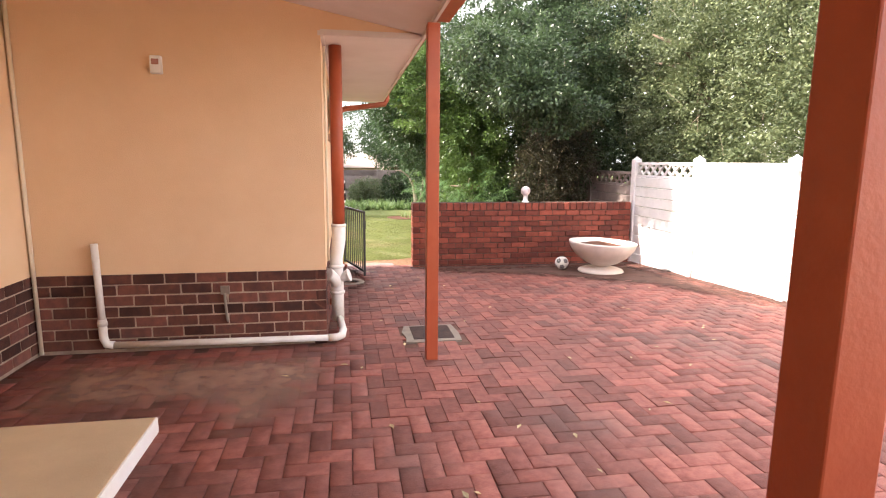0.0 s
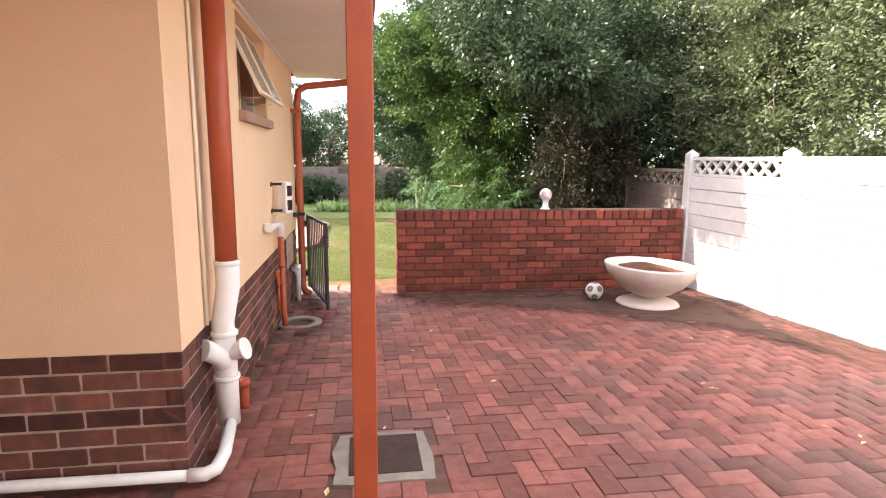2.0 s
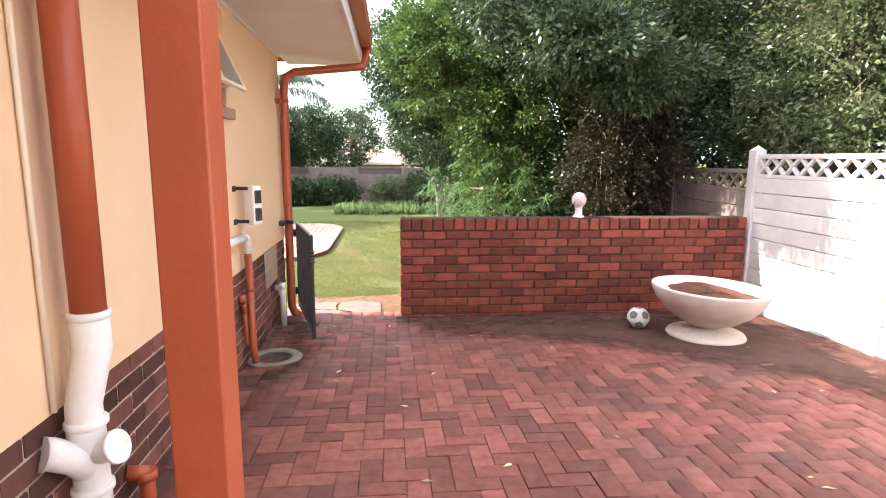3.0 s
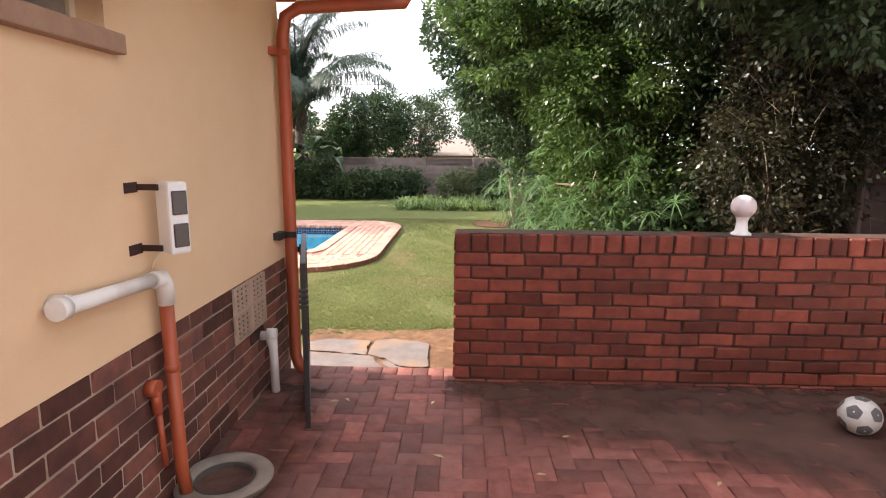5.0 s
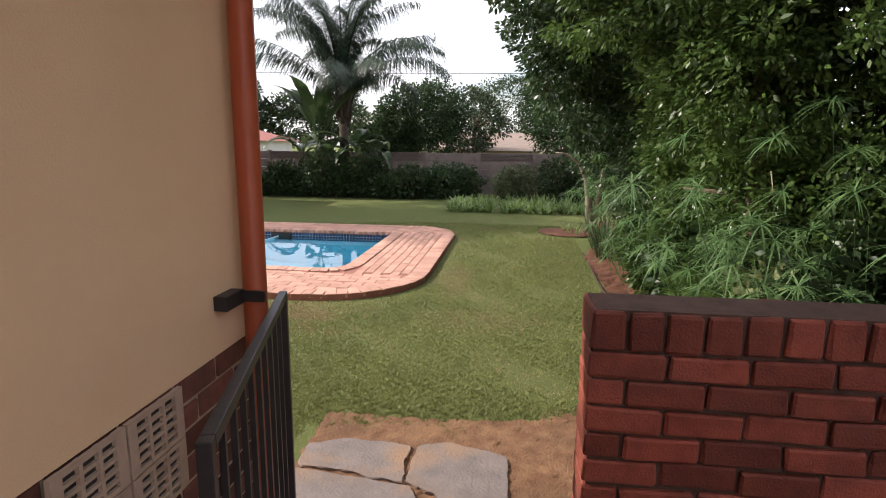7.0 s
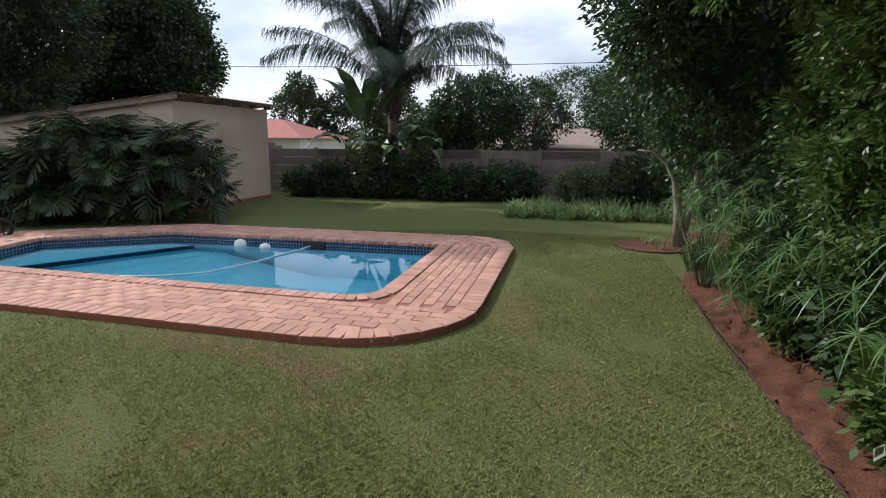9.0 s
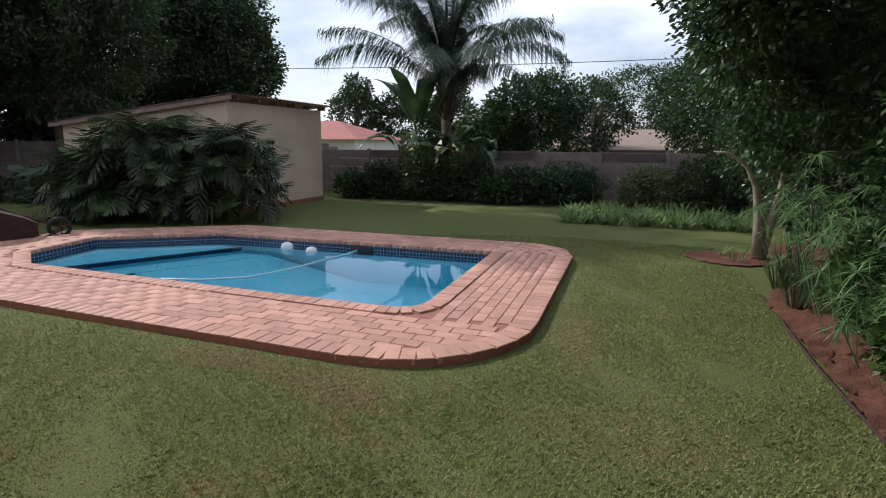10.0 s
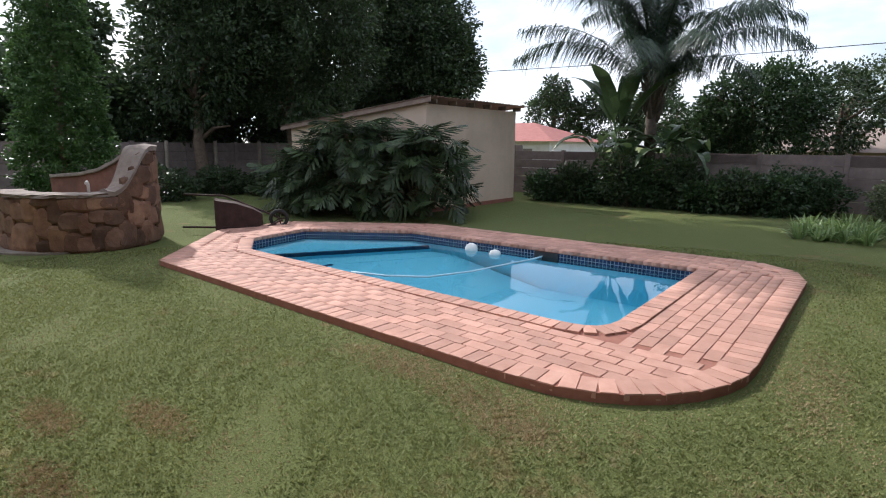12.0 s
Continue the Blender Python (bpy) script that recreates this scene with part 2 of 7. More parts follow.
turf = _ramp(_noise(120, 5, 0.7), 0.28, 0.72, (0.080, 0.098, 0.032), (0.180, 0.204, 0.074))
straw = _ramp(_noise(75, 5, 0.7), 0.3, 0.7, (0.15, 0.10, 0.045), (0.33, 0.23, 0.12))
worn = _ramp(_noise(1.1, 8, 0.72), 0.585, 0.70, (0, 0, 0), (0.8, 0.8, 0.8))
m_ = n_.new("ShaderNodeMix")
m_.data_type = "RGBA"
l_.new(worn.outputs["Color"], m_.inputs["Factor"])
l_.new(turf.outputs["Color"], m_.inputs["A"])
l_.new(straw.outputs["Color"], m_.inputs["B"])
l_.new(m_.outputs["Result"], n_["Principled BSDF"].inputs["Base Color"])
n_["Principled BSDF"].inputs["Roughness"].default_value = 0.9
n_["Principled BSDF"].inputs["Specular IOR Level"].default_value = 0.1
b_ = n_.new("ShaderNodeBump")
b_.inputs["Strength"].default_value, b_.inputs["Distance"].default_value = 0.8, 0.03
l_.new(_noise(90, 4).outputs["Fac"], b_.inputs["Height"])
l_.new(b_.outputs["Normal"], n_["Principled BSDF"].inputs["Normal"])

# small dark-blue mosaic at the water line
MOSAIC = bpy.data.materials.new("blue_mosaic")
MOSAIC.use_nodes = True
n_, l_ = MOSAIC.node_tree.nodes, MOSAIC.node_tree.links
g_ = n_.new("ShaderNodeNewGeometry")
sx_ = n_.new("ShaderNodeSeparateXYZ")
cx_ = n_.new("ShaderNodeCombineXYZ")
ad_ = n_.new("ShaderNodeMath")
l_.new(g_.outputs["Position"], sx_.inputs["Vector"])
l_.new(sx_.outputs["X"], ad_.inputs[0])
l_.new(sx_.outputs["Y"], ad_.inputs[1])
l_.new(ad_.outputs[0], cx_.inputs["X"])
l_.new(sx_.outputs["Z"], cx_.inputs["Y"])
bk_ = n_.new("ShaderNodeTexBrick")
bk_.offset = 0.0
bk_.inputs["Color1"].default_value, bk_.inputs["Color2"].default_value = (0.012, 0.02, 0.06, 1), (0.03, 0.05, 0.13, 1)
bk_.inputs["Mortar"].default_value = (0.28, 0.33, 0.38, 1)
bk_.inputs["Scale"].default_value = 1.0
bk_.inputs["Brick Width"].default_value, bk_.inputs["Row Height"].default_value, bk_.inputs["Mortar Size"].default_value = 0.055, 0.055, 0.004
l_.new(cx_.outputs["Vector"], bk_.inputs["Vector"])
l_.new(bk_.outputs["Color"], n_["Principled BSDF"].inputs["Base Color"])
n_["Principled BSDF"].inputs["Roughness"].default_value = 0.25

# clear water: gloss by Fresnel over a faintly blue, clear body
WATER = bpy.data.materials.new("pool_water")
WATER.use_nodes = True
n_, l_ = WATER.node_tree.nodes, WATER.node_tree.links
gl_, tp_, mx_, fr_ = n_.new("ShaderNodeBsdfGlossy"), n_.new("ShaderNodeBsdfTransparent"), n_.new("ShaderNodeMixShader"), n_.new("ShaderNodeFresnel")
gl_.inputs["Roughness"].default_value = 0.01
tp_.inputs["Color"].default_value = (0.74, 0.94, 0.98, 1)
fr_.inputs["IOR"].default_value = 1.33
g_ = n_.new("ShaderNodeNewGeometry")
wv_ = n_.new("ShaderNodeTexNoise")
wv_.inputs["Scale"].default_value, wv_.inputs["Detail"].default_value = 3.5, 2
l_.new(g_.outputs["Position"], wv_.inputs["Vector"])
wb_ = n_.new("ShaderNodeBump")
wb_.inputs["Strength"].default_value, wb_.inputs["Distance"].default_value = 0.05, 0.02
l_.new(wv_.outputs["Fac"], wb_.inputs["Height"])
l_.new(wb_.outputs["Normal"], gl_.inputs["Normal"])
l_.new(fr_.outputs["Fac"], mx_.inputs["Fac"])
l_.new(tp_.outputs["BSDF"], mx_.inputs[1])
l_.new(gl_.outputs["BSDF"], mx_.inputs[2])
l_.new(mx_.outputs["Shader"], n_["Material Output"].inputs["Surface"])


# ---- mesh helpers ----
def box(bm, x0, x1, y0, y1, z0, z1, bevel=0.0, m=None):
    vs = [bm.verts.new((x, y, z)) for z in (z0, z1) for y in (y0, y1) for x in (x0, x1)]
    fs = [bm.faces.new([vs[i] for i in q]) for q in ((0, 2, 3, 1), (4, 5, 7, 6), (0, 1, 5, 4), (2, 6, 7, 3), (0, 4, 6, 2), (1, 3, 7, 5))]
    if bevel:
        es = list({e for f in fs for e in f.edges})
        made = bmesh.ops.bevel(bm, geom=es, offset=bevel, segments=2, affect="EDGES", profile=0.5)
        vs = list({v for f in made["faces"] for v in f.verts} | {v for v in vs if v.is_valid})
    if m is not None:
        bmesh.ops.transform(bm, matrix=m, verts=[v for v in vs if v.is_valid])
    return vs


def tube(bm, pts, r, seg=12, cap=True):
    """A round pipe along a line of points; r is one radius or one for each point."""
    pts = [Vector(p) for p in pts]
    rs = [r] * len(pts) if isinstance(r, (int, float)) else list(r)
    rings, side = [], None
    for i, p in enumerate(pts):
        d = (pts[min(i + 1, len(pts) - 1)] - pts[max(i - 1, 0)]).normalized()
        if side is None:
            side = d.cross(Vector((0, 0, 1)) if abs(d.z) < 0.9 else Vector((0, 1, 0))).normalized()
        side = (side - d * side.dot(d)).normalized()
        up = d.cross(side)
        rings.append([bm.verts.new(p + rs[i] * (math.cos(a) * side + math.sin(a) * up)) for a in (2 * math.pi * k / seg for k in range(seg))])
    for a, b in zip(rings, rings[1:]):
        for k in range(seg):
            bm.faces.new((a[k], a[(k + 1) % seg], b[(k + 1) % seg], b[k])).smooth = True
    if cap:
        bm.faces.new(rings[0][::-1])
        bm.faces.new(rings[-1])


def lathe(bm, profile, seg=32, at=(0, 0, 0), cap=True):
    rings = [[bm.verts.new((at[0] + r * math.cos(2 * math.pi * k / seg), at[1] + r * math.sin(2 * math.pi * k / seg), at[2] + z)) for k in range(seg)] for r, z in profile]
    for a, b in zip(rings, rings[1:]):
        for k in range(seg):
            bm.faces.new((a[k], a[(k + 1) % seg], b[(k + 1) % seg], b[k])).smooth = True
    if cap:
        bm.faces.new(rings[0][::-1])
        bm.faces.new(rings[-1])


def prism(bm, outline, z0, z1):
    """An upright prism over an outline that runs anticlockwise."""
    lo = [bm.verts.new((x, y, z0)) for x, y in outline]
    hi = [bm.verts.new((x, y, z1)) for x, y in outline]
    for i in range(len(lo)):
        j = (i + 1) % len(lo)
        bm.faces.new((lo[i], lo[j], hi[j], hi[i]))
    bm.faces.new(hi)
    bm.faces.new(lo[::-1])


def mesh_of(bm, name, material):
    bmesh.ops.recalc_face_normals(bm, faces=bm.faces)
    me = bpy.data.meshes.new(name)
    bm.to_mesh(me)
    bm.free()
    me.materials.append(material)
    return me


def part(name, bm, material, parent, label=""):
    ob = new(name, mesh_of(bm, name, material))
    ob.parent = parent
    return tagged(ob, label) if label else ob


def thing(name, bm, material, label, category, group="", kind=""):
    return tagged(new(name, mesh_of(bm, name, material)), label, category, group, kind)


def empty(name, at, label, category, group="", kind=""):
    ob = new(name)
    ob.location = at
    bpy.context.view_layer.update()
    return tagged(ob, label, category, group, kind)


def child(ob, parent):
    """Keeps ob where it was drawn, under a parent that stands away from the origin."""
    ob.parent = parent
    ob.matrix_parent_inverse = Matrix.Translation(parent.location).inverted()
    return ob


def cpart(name, bm, material, parent, label=""):
    return child(part(name, bm, material, None, label), parent)


def np_mesh(name, verts, faces, material, smooth=False):
    """A mesh from arrays: faces all of one length."""
    verts, faces = np.asarray(verts, dtype=np.float32), np.asarray(faces, dtype=np.int32)
    me = bpy.data.meshes.new(name)
    k = faces.shape[1]
    me.vertices.add(len(verts))
    me.vertices.foreach_set("co", verts.ravel())
    me.loops.add(faces.size)
    me.loops.foreach_set("vertex_index", faces.ravel())
    me.polygons.add(len(faces))
    me.polygons.foreach_set("loop_start", np.arange(0, faces.size, k, dtype=np.int32))
    if smooth:
        me.polygons.foreach_set("use_smooth", np.ones(len(faces), dtype=bool))
    me.update(calc_edges=True)
    me.materials.append(material)
    return me


def unit(v):
    return v / np.maximum(np.linalg.norm(v, axis=1, keepdims=True), 1e-9)


def leaf_arrays(pos, way, size, width, rng, fold=0.25):
    """One folded leaf at each place: four corners, two triangles."""
    n = len(pos)
    way = unit(way)
    side = unit(np.cross(way, unit(rng.normal(size=(n, 3)) + (0, 0, 0.6))))
    up = np.cross(side, way)
    L = (size * rng.uniform(0.6, 1.3, n))[:, None]
    W = L * width
    base, tip = pos, pos + way * L - up * L * 0.12
    mid = pos + way * L * 0.45
    v = np.stack([base, mid + side * W - up * W * fold, tip, mid - side * W - up * W * fold], 1).reshape(-1, 3)
    i = np.arange(n)[:, None] * 4
    f = np.concatenate([i + (0, 1, 2), i + (0, 2, 3)], 1).reshape(-1, 3)
    return v, f


def clump_points(blobs, clumps, per, spread, rng, inner=0.35, hollow=0.0):
    """Places of leaves: clumps set over the skin (and some inside) of several ellipsoids, leaves round each clump."""
    blobs = np.array(blobs, dtype=float)
    area = (blobs[:, 3] * blobs[:, 4] + blobs[:, 4] * blobs[:, 5] + blobs[:, 3] * blobs[:, 5])
    pick = rng.choice(len(blobs), clumps, p=area / area.sum())
    d = unit(rng.normal(size=(clumps, 3)))
    rad = 1 - inner * rng.random(clumps) ** 2 + rng.normal(size=clumps) * 0.05
    c = blobs[pick, :3] + d * blobs[pick, 3:6] * rad[:, None]
    if hollow:
        f = 4.6 / hollow
        wave = np.sin(c[:, 0] * f + 1.7 * np.sin(c[:, 2] * f * 0.8)) + np.sin(c[:, 1] * f * 0.9 + 1.5 * np.sin(c[:, 0] * f * 0.7 + 2)) + np.sin(c[:, 2] * f * 1.15 + 1.3 * np.sin(c[:, 1] * f * 0.75))
        fill = wave + rng.normal(size=clumps) * 0.35 > -0.25
        c[~fill] = blobs[pick[~fill], :3] + d[~fill] * blobs[pick[~fill], 3:6] * (rad[~fill] - rng.uniform(0.2, 0.5, (~fill).sum()))[:, None]
    cs = np.repeat(c, per, 0)
    out = np.repeat(d, per, 0)
    r = unit(rng.normal(size=(len(cs), 3))) * (rng.random(len(cs)) ** 0.45)[:, None]
    s = np.repeat(rng.uniform(0.55, 1.25, clumps), per)[:, None] * spread
    pos = cs + r * s * (1, 1, 0.75)
    way = out * 0.6 + r * 0.9 + rng.normal(size=pos.shape) * 0.45 + (0, 0, -0.15)
    return pos, way


def crown_mesh(name, blobs, clumps, per, spread, size, width, material, seed, floor_z=None, inner=0.35, keep=None, hollow=0.0):
    rng = np.random.default_rng(seed)
    pos, way = clump_points(blobs, clumps, per, spread, rng, inner, hollow)
    ok = np.ones(len(pos), bool)
    if floor_z is not None:
        ok &= pos[:, 2] > floor_z
    if keep is not None:
        ok &= keep(pos)
    v, f = leaf_arrays(pos[ok], way[ok], size, width, rng)
    return np_mesh(name, v, f, material)


def limbs(bm, base, top, r, seed, count=7, reach=1.5):
    """A tapered trunk with limbs that fork away from it."""
    rng = random.Random(seed)
    base, top = Vector(base), Vector(top)
    pts = [base.lerp(top, k / 6) + Vector((rng.uniform(-1, 1), rng.uniform(-1, 1), 0)) * r * (0.5 if 0 < k < 6 else 0) for k in range(7)]
    tube(bm, pts, [r * (1.25 - 0.95 * k / 6) for k in range(7)], 9)
    for k in range(count):
        s = rng.uniform(0.3, 0.95)
        p = base.lerp(top, s)
        a = rng.uniform(0, 6.28)
        q = p + Vector((math.cos(a), math.sin(a), rng.uniform(0.3, 0.9))) * reach * rng.uniform(0.6, 1.1)
        mid = p.lerp(q, 0.5) + Vector((0, 0, 0.12 * reach))
        tube(bm, [p, mid, q], [r * 0.5 * (1.1 - s * 0.6), r * 0.3, r * 0.1], 6)


def strips(base, way, length, width, droop, rng, segs=4, taper=True):
    """Many long narrow blades, each bending down towards its tip."""
    n = len(base)
    way = unit(way)
    side = unit(np.cross(way, np.tile((0, 0, 1.0), (n, 1)) + rng.normal(size=(n, 3)) * 0.15))
    rows = []
    for k in range(segs + 1):
        s = k / segs
        w = width * ((1 - s) ** 0.7 * 0.85 + 0.15 if not taper else (1 - s * 0.97) * (0.55 + 0.9 * s if s < 0.5 else 1.0))
        c = base + way * (length * s)[:, None] - np.array((0, 0, 1.0)) * (droop * length * s * s)[:, None]
        rows += [c - side * (w * np.ones(n))[:, None], c + side * (w * np.ones(n))[:, None]]
    v = np.stack(rows, 1)
    i = np.arange(n)[:, None] * (2 * (segs + 1))
    f = np.concatenate([i + (2 * k, 2 * k + 1, 2 * k + 3, 2 * k + 2) for k in range(segs)], 1).reshape(-1, 4)
    return v.reshape(-1, 3), f


def joined(pairs):
    vs, fs, o = [], [], 0
    for v, f in pairs:
        vs.append(v)
        fs.append(f + o)
        o += len(v)
    return np.concatenate(vs), np.concatenate(fs)


def brick_data(name, lx, ly, lz, material, chamfer=0.005, seed=0):
    """One shared brick, its middle at the origin: chamfered edges, slightly uneven."""
    bm = bmesh.new()
    rng = random.Random(seed)
    hx, hy, hz = lx / 2, ly / 2, lz / 2
    box(bm, -hx, hx, -hy, hy, -hz, hz)
    bmesh.ops.bevel(bm, geom=list(bm.edges), offset=chamfer, segments=1, affect="EDGES")
    for v in bm.verts:
        v.co += Vector((rng.uniform(-1, 1), rng.uniform(-1, 1), rng.uniform(-1, 1))) * chamfer * 0.4
    return mesh_of(bm, name, material)


def joined_boxes(name, places, sizes, turns, material, tilt=0.0, seed=0):
    """Many chamfered blocks in one mesh, for pieces too many or too far to pick apart. Each block: a top, a chamfer and sides."""
    rng = np.random.default_rng(seed)
    p, s, t = np.asarray(places, float), np.asarray(sizes, float), np.asarray(turns, float)
    n, ch = len(p), 0.003
    sq = np.array([(-1, -1), (1, -1), (1, 1), (-1, 1)], float)
    hx, hy = s[:, :1] / 2, s[:, 1:2] / 2
    top = s[:, 2:3] / 2
    ring = lambda inset, z: np.stack([sq[None, :, 0] * (hx - inset), sq[None, :, 1] * (hy - inset), np.broadcast_to(z, (n, 4))], 2)
    v = np.concatenate([ring(0, -top), ring(0, top - ch), ring(ch, top)], 1)
    v[:, 4:, 2] += (rng.uniform(-tilt, tilt, (n, 1)) * sq[None, [0, 1, 2, 3, 0, 1, 2, 3], 0] + rng.uniform(-tilt, tilt, (n, 1)) * sq[None, [0, 1, 2, 3, 0, 1, 2, 3], 1])
    c, q = np.cos(t)[:, None], np.sin(t)[:, None]
    x, y = v[:, :, 0] * c - v[:, :, 1] * q, v[:, :, 0] * q + v[:, :, 1] * c
    v = np.stack([x, y, v[:, :, 2]], 2) + p[:, None, :]
    i = np.arange(n)[:, None] * 12
    quads = [(8, 9, 10, 11)] + [(a + k, a + (k + 1) % 4, a + 4 + (k + 1) % 4, a + 4 + k) for a in (0, 4) for k in range(4)]
    f = np.concatenate([i + q4 for q4 in quads], 1).reshape(-1, 4)
    return np_mesh(name, v.reshape(-1, 3), f, material)


# silt, with shade painted into its colour, thins out towards the edge of its patch
n_, l_ = SILT_SHADE.node_tree.nodes, SILT_SHADE.node_tree.links
at_ = n_.new("ShaderNodeAttribute")
at_.attribute_name = "cover"
g_ = n_.new("ShaderNodeNewGeometry")
no_ = n_.new("ShaderNodeTexNoise")
no_.inputs["Scale"].default_value, no_.inputs["Detail"].default_value = 7.0, 6
l_.new(g_.outputs["Position"], no_.inputs["Vector"])
ma_ = n_.new("ShaderNodeMath")
ma_.operation = "MULTIPLY_ADD"
ma_.inputs[1].default_value, ma_.inputs[2].default_value = 1.3, -0.65
l_.new(no_.outputs["Fac"], ma_.inputs[0])
mb_ = n_.new("ShaderNodeMath")
mb_.use_clamp = True
l_.new(ma_.outputs[0], mb_.inputs[0])
l_.new(at_.outputs["Fac"], mb_.inputs[1])
l_.new(mb_.outputs[0], n_["Principled BSDF"].inputs["Alpha"])


# the blades turn straw-coloured where the turf is worn
n_, l_ = GRASS.node_tree.nodes, GRASS.node_tree.links
g_ = n_.new("ShaderNodeNewGeometry")
worn = _ramp(_noise(1.1, 8, 0.72), 0.585, 0.70, (0, 0, 0), (0.85, 0.85, 0.85))
col_ = n_["Principled BSDF"].inputs["Base Color"].links[0].from_socket
m_ = n_.new("ShaderNodeMix")
m_.data_type = "RGBA"
m_.inputs["B"].default_value = (0.27, 0.19, 0.10, 1)
l_.new(worn.outputs["Color"], m_.inputs["Factor"])
l_.new(col_, m_.inputs["A"])
l_.new(m_.outputs["Result"], n_["Principled BSDF"].inputs["Base Color"])
l_.new(m_.outputs["Result"], n_["Translucent BSDF"].inputs["Color"])

# ---- the large structure ----
L = -0.36                    # level of the lawn
HX, HY0, HY1 = -0.17, 4.58, 9.08   # the house's east face and its two ends
WX = -2.35                   # west wall of the patio
WALL_Y, WALL_X0, WALL_X1 = 8.77, 1.05, 4.80
FENCE_X = 4.90


def paved(y):
    """Level of the paving: flat by the house, then falling gently to the gate."""
    return -0.045 * max(0.0, y - 4.4)


POOL_IN = [(-1.75, 13.95), (-1.58, 13.97), (-1.45, 14.04), (-1.38, 14.16), (-1.36, 14.32), (-1.36, 17.05), (-6.2, 17.05), (-7.85, 15.95), (-7.65, 14.75), (-6.8, 14.15)]
POOL_OUT = [(-7.1, 12.98), (-1.55, 12.72)] + [(-1.45 + 1.22 * math.sin(a), 13.94 - 1.22 * math.cos(a)) for a in (k * math.pi / 16 for k in range(1, 8))] + \
    [(-0.23, 14.0), (-0.23, 17.15), (-0.38, 17.7), (-0.85, 18.05), (-6.5, 18.05), (-8.95, 16.4), (-8.95, 14.9)]


def inside(poly, x, y):
    """Which of the points lie in the polygon."""
    x, y = np.asarray(x, float), np.asarray(y, float)
    hit = np.zeros(x.shape, bool)
    for (x0, y0), (x1, y1) in zip(poly, poly[1:] + poly[:1]):
        if y0 == y1:
            continue
        cross = (y0 > y) != (y1 > y)
        hit ^= cross & (x < (x1 - x0) * (y - y0) / (y1 - y0) + x0)
    return hit


def edge_distance(poly, x, y):
    x, y = np.asarray(x, float), np.asarray(y, float)
    best = np.full(x.shape, 1e9)
    for (x0, y0), (x1, y1) in zip(poly, poly[1:] + poly[:1]):
        dx, dy = x1 - x0, y1 - y0
        s = np.clip(((x - x0) * dx + (y - y0) * dy) / (dx * dx + dy * dy), 0, 1)
        best = np.minimum(best, np.hypot(x - x0 - s * dx, y - y0 - s * dy))
    return best


# lawn: one sheet to the horizon, open under the pool
bm = bmesh.new()
xs, ys = [-600, -7.9, -1.0, 600], [-600, 13.9, 17.07, 900]
grid = [[bm.verts.new((x, y, L)) for x in xs] for y in ys]
for j in range(3):
    for i in range(3):
        if (i, j) != (1, 1):
            bm.faces.new((grid[j][i], grid[j][i + 1], grid[j + 1][i + 1], grid[j + 1][i]))
thing("ground", bm, LAWN, "short green lawn with worn straw-coloured patches", "lawn", kind="structure")

# paved floor of the courtyard: bed under the pavers
bm = bmesh.new()
prof = [(-4.2, 0.0), (4.4, 0.0), (8.98, paved(8.98))]
lo = [[bm.verts.new((x, y, -0.45)) for y, z in prof] for x in (WX, FENCE_X + 0.1)]
hi = [[bm.verts.new((x, y, z - 0.010)) for y, z in prof] for x in (WX, FENCE_X + 0.1)]
for k in range(2):
    bm.faces.new((hi[0][k], hi[1][k], hi[1][k + 1], hi[0][k + 1]))
    for s in (0, 1):
        bm.faces.new((lo[s][k], lo[s][k + 1], hi[s][k + 1], hi[s][k]))
for k in (0, 2):
    bm.faces.new((lo[0][k], lo[1][k], hi[1][k], hi[0][k]))
floor_ob = thing("floor", bm, JOINT, "courtyard paved with red clay bricks in a herringbone pattern", "paving", kind="structure")

# house walls above the brick plinth
PT = 0.61
bm = bmesh.new()
wy0, wy1, wz0, wz1 = 6.05, 7.18, 1.78, 2.42
for a in ((HY0 + 0.23, wy0, PT, 2.9), (wy1, HY1, PT, 2.9), (wy0, wy1, PT, wz0), (wy0, wy1, wz1, 2.9)):
    box(bm, HX - 0.23, HX, *a)
wall_east = thing("wall_east", bm, PLASTER, "ochre plastered house wall on a dark brick plinth", "wall", kind="structure")
bm = bmesh.new()
box(bm, WX, HX, HY0, HY0 + 0.23, PT, 3.4)
box(bm, HX, 0.615, HY0 + 0.004, HY0 + 0.02, 2.487, 2.8)
wall_south = thing("wall_south", bm, PLASTER, "ochre plastered end wall on a dark brick plinth", "wall", kind="structure")
bm = bmesh.new()
box(bm, WX - 0.23, WX, -4.4, HY0 + 0.23, PT, 3.4)
wall_west = thing("wall_west", bm, PLASTER, "ochre plastered patio wall on a dark brick plinth", "wall", kind="structure")
for w, d in ((wall_east, (HX - 0.23, HX - 0.009, HY0 + 0.23, HY1, -0.45, PT - 0.002)), (wall_south, (WX, HX - 0.009, HY0 + 0.009, HY0 + 0.23, -0.45, PT - 0.002)),
             (wall_west, (WX - 0.23, WX - 0.009, -4.4, HY0 + 0.23, -0.45, PT - 0.002))):
    bm = bmesh.new()
    box(bm, *d)
    part("plinth_mortar", bm, MORTAR, w)
# unseen north wall, added to bounce and block light
bm = bmesh.new()
box(bm, -9.0, HX - 0.23, HY1 - 0.23, HY1 - 0.004, -0.45, 2.9)
thing("wall_north", bm, PLASTER, "unseen ochre house wall to the garden, added for bounce and shade", "wall", kind="structure")
bm = bmesh.new()
box(bm, WX, FENCE_X, -4.4, -4.2, -0.45, 3.4)
thing("wall_behind", bm, PLASTER, "plain plastered wall that closes the patio", "wall", kind="structure")

